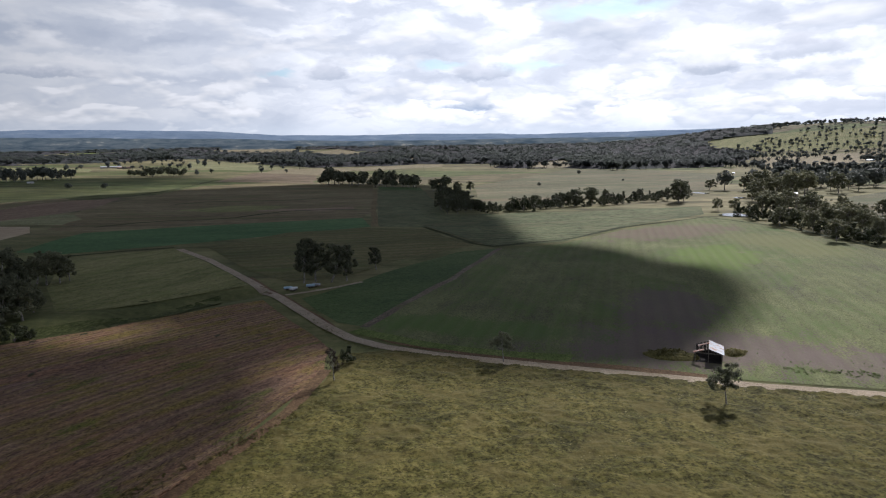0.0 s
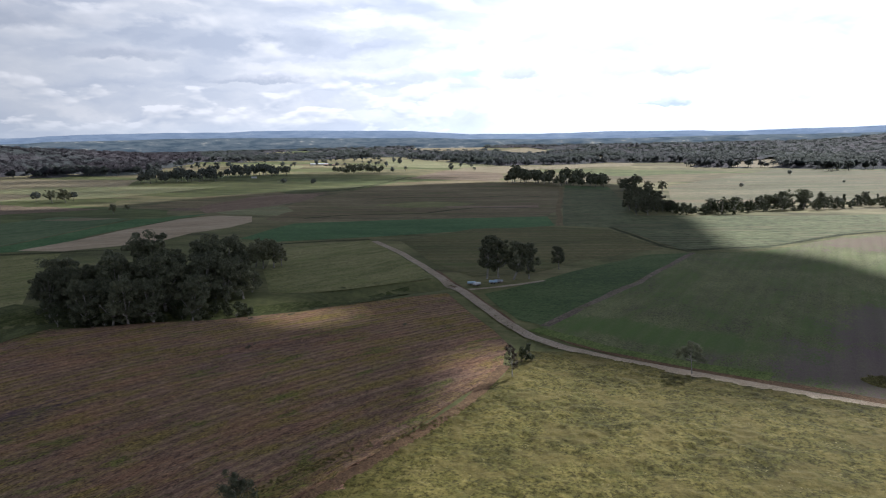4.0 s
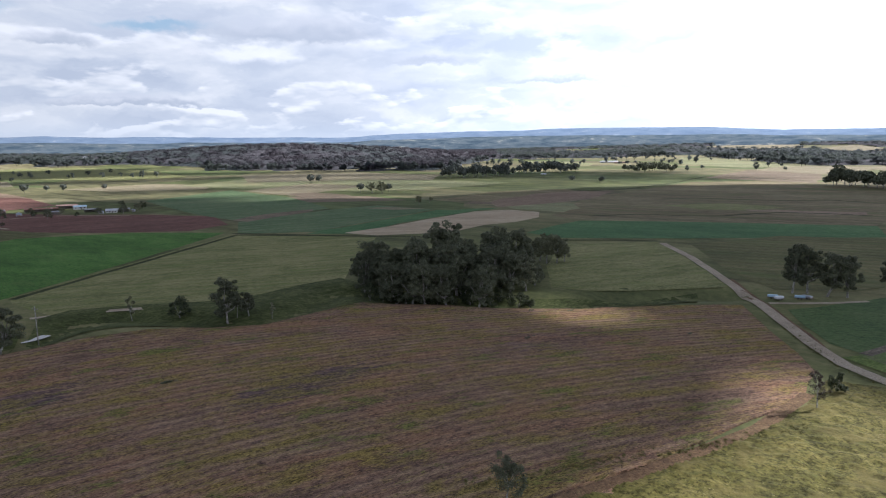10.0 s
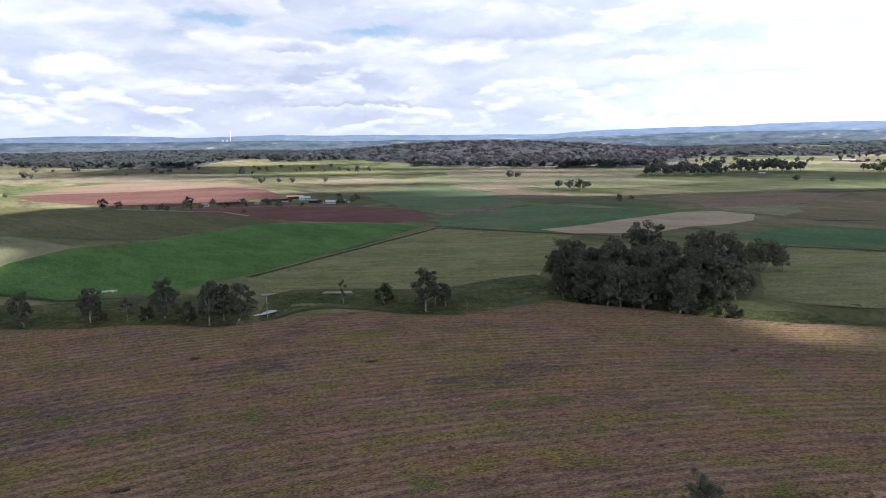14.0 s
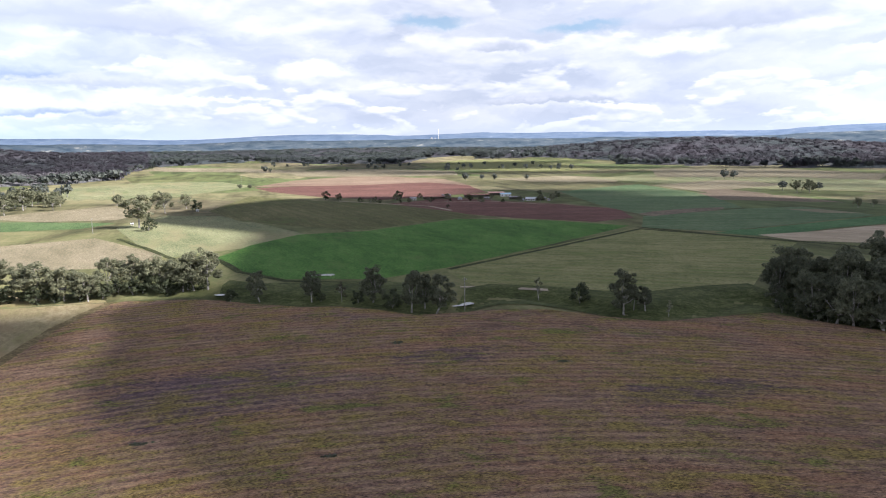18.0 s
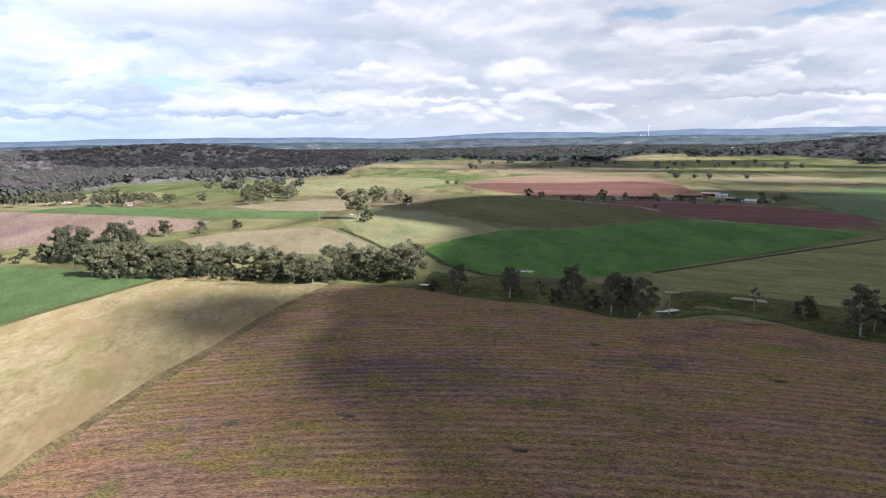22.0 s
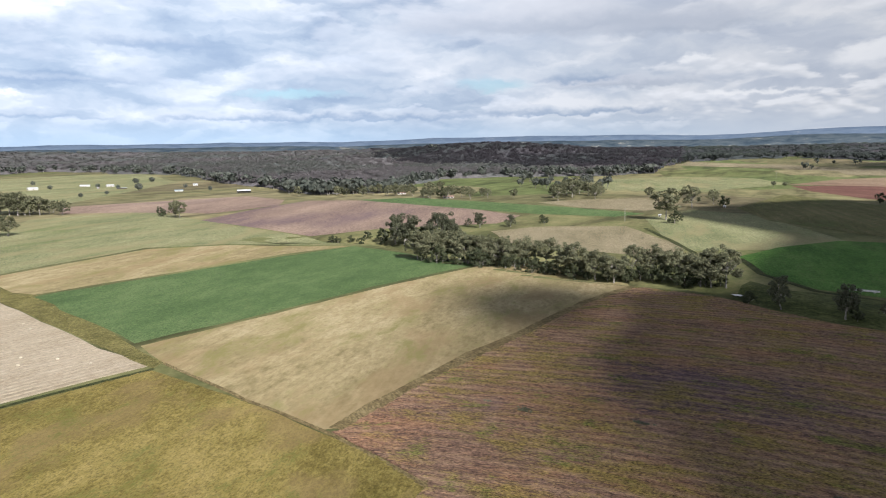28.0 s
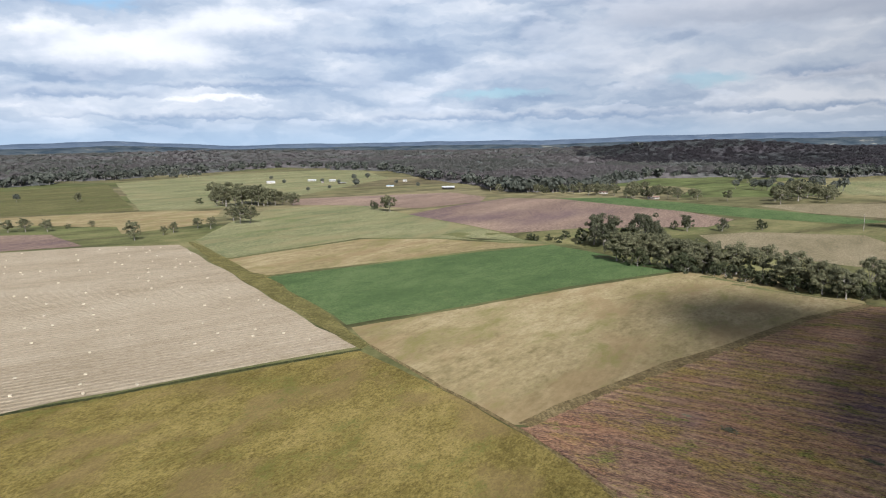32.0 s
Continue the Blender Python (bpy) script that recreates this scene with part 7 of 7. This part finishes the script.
while len(lying) < 130:
    # bales lie singly along the mown rows
    x, y = float(20 - 165 * rng.random()), float(-145 - 250 * rng.random() ** 1.35)
    if not inside(np.array([x]), np.array([y]), BALE_FIELD)[0] or any(math.hypot(x - a, y - b) < 5.5 for a, b in lying):
        continue
    lying.append((x, y))
    ob = new("hay_bale", bale)
    ob.matrix_basis = pose(x, y, float(ground_z(x, y)) + 0.2, 0, 0, 168 + 40 * rng.normal())
    tagged(ob, "small pale straw hay bale lying in the mown field", "hay bale", "hay bales")

# ---- grass tussocks and stubble ----


def d_at(x, y):
    return np.hypot(x, y)


def tufts(name, label, poly, count, size, flat, mat, seed, rows=None, clump=6.0, cut=-0.15, far=290.0, bend=0.0):
    """Grass tufts: a few bent blades each, thick or thin by a broad noise, strewn or set in rows."""
    rng = np.random.default_rng(seed)
    d = np.sqrt(rng.uniform(75.0 ** 2, far ** 2, count))
    t = rng.uniform(0, 2 * math.pi, count)
    x, y = np.cos(t) * d, np.sin(t) * d
    if rows:
        turn, period = rows
        c, s = math.cos(radians(turn)), math.sin(radians(turn))
        x = x - bend * y * y
        u, v = x * c + y * s, y * c - x * s
        v = (np.floor(v / period) + 0.5 + rng.normal(size=count) * 0.14) * period
        x, y = u * c - v * s, u * s + v * c
        x = x + bend * y * y
    keep = inside(x, y, poly)
    x, y = x[keep], y[keep]
    dens = np.array([noise.fractal((a / clump, b / clump, seed), 0.8, 2.1, 3) for a, b in zip(x, y)])
    keep = dens + 0.3 * rng.random(len(x)) > cut
    x, y = x[keep], y[keep]
    n, blades = len(x), 3
    base = np.stack([x, y, ground_z(x, y) + 0.08 + d_at(x, y) * 0.0002], 1)
    which = np.repeat(np.arange(n), blades)
    t = rng.uniform(0, 2 * math.pi, n * blades)
    s = (size * (0.5 + 0.9 * rng.random(n)))[which]
    out = np.stack([np.cos(t), np.sin(t), 0 * t], 1) * s[:, None]
    side = np.stack([-np.sin(t), np.cos(t), 0 * t], 1) * (s * 0.40)[:, None]
    up = np.stack([0 * t, 0 * t, s * flat * (0.3 + 0.7 * rng.random(n * blades))], 1)
    b = base[which] - out * 0.5
    quads = np.stack([b - side, b + side, b + out + up + side * 0.7, b + out + up - side * 0.7], 1).reshape(-1, 3)
    tagged(link_quads(name, quads, mat), label, "grass", kind="stuff")


G_olive = leaf_material("tussock_blades", (0.086, 0.076, 0.022), (0.175, 0.148, 0.052), 0.35)
G_straw = leaf_material("stubble_stalks", (0.09, 0.060, 0.040), (0.27, 0.180, 0.105), 0.3)
G_weed = leaf_material("weed_leaves", (0.056, 0.056, 0.012), (0.175, 0.150, 0.032), 0.35)


EDGE = [(-27, 145), (-30, 121), (-35, 105), (-40, 90), (-45, 77), (-49, 66)]


def off_edge(x, y):
    """Distance from the bare strip between the stubble and the rough grass."""
    near = np.full(np.shape(x), 1e9)
    for (ax, ay), (bx, by) in zip(EDGE, EDGE[1:]):
        k = np.clip(((x - ax) * (bx - ax) + (y - ay) * (by - ay)) / ((bx - ax) ** 2 + (by - ay) ** 2), 0, 1)
        near = np.minimum(near, np.hypot(x - ax - k * (bx - ax), y - ay - k * (by - ay)))
    return near


def thatch(name, label, poly, step, relief, mat, near=76.0, far=205.0):
    """A close sward with real relief, over the stretch of a field between two distances."""
    xs, ys = [p[0] for p in poly], [p[1] for p in poly]
    ax, ay = np.arange(max(min(xs), -far), min(max(xs), far), step), np.arange(max(min(ys), -far), min(max(ys), far), step)
    x, y = np.meshgrid(ax, ay, indexing="ij")
    x, y = x + (lattice(x * 3.1, y * 3.1, 1) - 0.5) * step * 0.8, y + (lattice(x * 3.1, y * 3.1, 2) - 0.5) * step * 0.8
    d = np.hypot(x, y)
    turn = np.degrees(np.arctan2(-x, y)) % 360
    ok = inside(x, y, poly) & (off_edge(x, y) > 1.0) & (d > near) & (d < far) & ((turn < 175) | (turn > 320))
    z = ground_z(x, y) + 0.08 + d * 0.0002 + relief(x, y)
    index = np.full(x.shape, -1)
    index[ok] = np.arange(ok.sum())
    q = np.stack([index[:-1, :-1], index[1:, :-1], index[1:, 1:], index[:-1, 1:]], -1).reshape(-1, 4)
    q = q[(q >= 0).all(1)]
    me = bpy.data.meshes.new(name)
    co = np.stack([x[ok], y[ok], z[ok]], 1)
    me.vertices.add(len(co))
    me.vertices.foreach_set("co", co.astype(np.float32).ravel())
    me.loops.add(q.size)
    me.loops.foreach_set("vertex_index", q.astype(np.int32).ravel())
    me.polygons.add(len(q))
    me.polygons.foreach_set("loop_start", np.arange(0, q.size, 4, dtype=np.int32))
    me.polygons.foreach_set("use_smooth", np.ones(len(q), bool))
    me.materials.append(mat)
    me.update(calc_edges=True)
    tagged(new(name, me), label, "grass", kind="stuff")


def tussocks(x, y):
    a = lattice(x / 1.2, y / 1.2, 3) * 0.35 + lattice(x / 2.8, y / 2.8, 4) * 0.45 + lattice(x / 7, y / 7, 5) * 0.3
    return 1.0 * np.clip(a - 0.34, 0, 1) * (0.5 + lattice(x / 14, y / 14, 6))


def short_sward(x, y):
    return 0.13 * np.clip(lattice(x / 0.8, y / 0.8, 7) * 0.6 + lattice(x / 2.4, y / 2.4, 8) * 0.5 - 0.35, 0, 1)


def stubble_rows(x, y):
    x = x - BEND * y * y
    c, s = math.cos(radians(89)), math.sin(radians(89))
    u, v = x * c + y * s, y * c - x * s
    wave = 0.5 + 0.5 * np.sin(2 * math.pi * (v + 0.25 * lattice(u / 6, v / 3, 9)) / 2.9)
    return 0.14 * wave * (0.35 + lattice(u / 2.2, v / 0.8, 10)) + 0.09 * lattice(u / 0.9, v / 0.6, 11)


thatch("grass", "rough olive tussock grass with dry seed heads", OUTLINES["rough_grass"], 0.42, tussocks, M_grass, far=190)
thatch("grass", "short olive grass sward with scattered tufts", OUTLINES["olive_grass"], 0.5, short_sward, M_olive, far=185)
thatch("stubble", "dry brown crop stubble standing in rows", OUTLINES["stubble_soil"], 0.48, stubble_rows, M_brown, far=250)
tufts("stubble", "broken straw stalks among the stubble rows", OUTLINES["stubble_soil"], 330000, 0.20, 0.25, G_straw, 7, rows=(89, 2.9), clump=9, cut=0.05, bend=BEND)
tufts("weeds", "low yellow-green regrowth among the stubble", OUTLINES["stubble_soil"], 200000, 0.24, 0.22, G_weed, 8, rows=(89, 1.45), clump=6, cut=0.12, bend=BEND)
tufts("grass", "loose seed heads over the rough grass", OUTLINES["rough_grass"], 120000, 0.26, 0.25, G_olive, 5, cut=-0.1, far=200)


def mound(x, y, a, b, h, turn, mat, label):
    """A heap of earth grown over with rank grass."""
    n, m = 26, 14
    verts, faces = [], []
    for i in range(m + 1):
        k = i / m
        for j in range(n):
            t = 2 * math.pi * j / n
            u, v = a * k * math.cos(t), b * k * math.sin(t)
            w = 1 + 0.22 * noise.noise((math.cos(t) * 1.4 + x, math.sin(t) * 1.4, 2.0))
            z = h * (1 - k * k) ** 0.8 + 0.55 * noise.fractal((u * 0.7, v * 0.7, x), 0.8, 2.1, 4) * (1 - k) ** 0.4 - 0.15 * (k > 0.95)
            verts.append((u * w, v * w, z))
    for i in range(m):
        for j in range(n):
            q = (j + 1) % n
            faces.append((i * n + j, (i + 1) * n + j, (i + 1) * n + q, i * n + q))
    ob = link("earth_mound", verts, faces, mat, smooth=True)
    ob.matrix_basis = pose(x, y, float(ground_z(x, y)) + 0.1, 0, 0, turn)
    rng = np.random.default_rng(5)
    c = np.stack([rng.normal(size=70) * a * 0.36, rng.normal(size=70) * b * 0.36, np.zeros(70)], 1)
    c[:, 2] = h * np.clip(1 - (c[:, 0] / a) ** 2 - (c[:, 1] / b) ** 2, 0, 1) ** 0.8
    link_quads("rank_grass", sprays(rng, c, np.full((70, 3), (0.7, 0.7, 0.45)), 2600, 0.20), G_mound, ob)
    tagged(ob, label, "earth mound")


G_mound = leaf_material("mound_grass", (0.115, 0.108, 0.038), (0.25, 0.215, 0.085), 0.5)
mound(54.5, 152.5, 6.6, 4.4, 1.0, -12, M_verge, "grassy earth mound beside the old shed")
mound(70.5, 153.5, 3.6, 2.6, 0.55, 30, M_verge, "low weedy earth mound behind the old shed")


def weed_row(label, ends, count, size, wide, mat, seed):
    """Leafy weeds dotted along a strip of bare ground."""
    rng = np.random.default_rng(seed)
    (ax, ay), (bx, by) = ends
    k = rng.random(count)
    x, y = ax + (bx - ax) * k + rng.normal(size=count) * wide, ay + (by - ay) * k + rng.normal(size=count) * wide
    c = np.stack([x, y, ground_z(x, y) + 0.25], 1)
    r = size * (0.5 + rng.random(count))
    tagged(link_quads("weeds", sprays(rng, c, np.stack([r, r, r * 0.6], 1), count * 24, size * 0.36), mat), label, "weeds", kind="stuff")


G_green = leaf_material("green_weeds", (0.105, 0.140, 0.055), (0.200, 0.235, 0.105), 0.5)
weed_row("dotted leafy weeds along the field edge", ((76, 142), (120, 130)), 150, 0.40, 1.3, G_green, 13)
weed_row("scattered weeds on the bare soil by the shed", ((68, 150), (118, 138)), 60, 0.22, 4.5, G_green, 14)
weed_row("dark rank weeds along the stubble edge", ((-22, 128), (-58, 72)), 170, 0.36, 0.9, G_mound, 16)
ROADSIDE = ribbon([(x + 1.0, y - 4.0) for x, y in ROAD[4:]], 1.4)
tufts("grass", "dark rank grass along the road edge", ROADSIDE, 160000, 0.45, 0.4, G_weed, 9, clump=5, cut=0.0, far=260)


# ---- dark weed clumps and old burnt heaps in the stubble ----


def heap(x, y, r, label):
    rng = np.random.default_rng(int(abs(x * 7 + y)))
    root = new("weed_clump")
    root.matrix_basis = pose(x, y, float(ground_z(x, y)) + 0.05, 0, 0, 80)
    c = np.stack([rng.normal(size=14) * r * 0.6, rng.normal(size=14) * r * 0.2, np.full(14, 0.18)], 1)
    link_quads("leaves", sprays(rng, c, np.full((14, 3), (r * 0.3, r * 0.22, 0.22)), 320, 0.16), L_dense, root)
    v, f = [], []
    for i in range(7):
        a = rng.normal(size=2) * r * 0.4
        tube(v, f, (a[0], a[1] * 0.4, 0.0), (a[0] + rng.normal() * 0.6, a[1] * 0.4 + rng.normal() * 0.3, 0.45), 0.05, 0.02, 5)
    link("stalks", v, f, M_board, root)
    tagged(root, label, "weeds", "weed clumps in the stubble")


heap(-163.3, 30.8, 1.6, 'dark clump of weeds and old stalks in the stubble')
heap(-136.6, 65.3, 1.8, 'dark clump of weeds and old stalks in the stubble')
heap(-112.7, -45.1, 1.3, 'dark clump of weeds and old stalks in the stubble')
heap(-116.6, -23.2, 0.9, 'dark clump of weeds and old stalks in the stubble')
heap(-113.8, -52.9, 0.7, 'dark clump of weeds and old stalks in the stubble')
heap(-103.2, 8.0, 0.9, 'dark clump of weeds and old stalks in the stubble')
heap(-93.8, 144.0, 1.5, 'dark clump of weeds and old stalks in the stubble')
heap(-103.1, 7.7, 0.8, 'dark clump of weeds and old stalks in the stubble')
heap(-117.1, -23.7, 0.8, 'dark clump of weeds and old stalks in the stubble')
heap(-113.7, -44.8, 1.1, 'dark clump of weeds and old stalks in the stubble')
heap(-100.0, 177.0, 1.0, 'dark clump of weeds and old stalks in the stubble')
heap(-110.0, 169.8, 1.0, 'dark clump of weeds and old stalks in the stubble')
heap(-61.7, 173.4, 1.0, 'dark clump of weeds and old stalks in the stubble')
heap(-163.0, 30.2, 1.6, 'dark clump of weeds and old stalks in the stubble')
heap(-117.0, -23.2, 1.2, 'dark clump of weeds and old stalks in the stubble')


# ---- far power station ----
plant = new("power_station")
plant.matrix_basis = pose(-4528, 1182, 124, 0, 0, 81)
v, f = [], []
tube(v, f, (0, 0, -30), (0, 0, 62), 2.2, 1.4, 14)
link("chimney", v, f, M_wall, plant, True)
for bx, bw, bh in ((-48, 12, 4), (-22, 10, 1)):
    block("boiler_house", (bx - bw / 2, -10, -30), (bx + bw / 2, 10, bh), M_wall, plant)
tagged(plant, "pale far power station with one tall chimney", "power station")

pipe = new("water_trough")
pipe.matrix_basis = pose(-262, 19, float(ground_z(-262, 19)) + 0.35, 0, 0, 82)
block("trough", (-5.5, -0.45, 0.0), (5.5, 0.45, 0.55), M_wall, pipe, "", 0.06)
block("water_surface", (-5.3, -0.35, 0.551), (5.3, 0.35, 0.56), M_glass, pipe)
for px in (-4.0, 0.0, 4.0):
    block("foot", (px - 0.3, -0.5, -0.5), (px + 0.3, 0.5, -0.002), M_wall, pipe)
tagged(pipe, "long white concrete cattle trough by the creek", "trough")
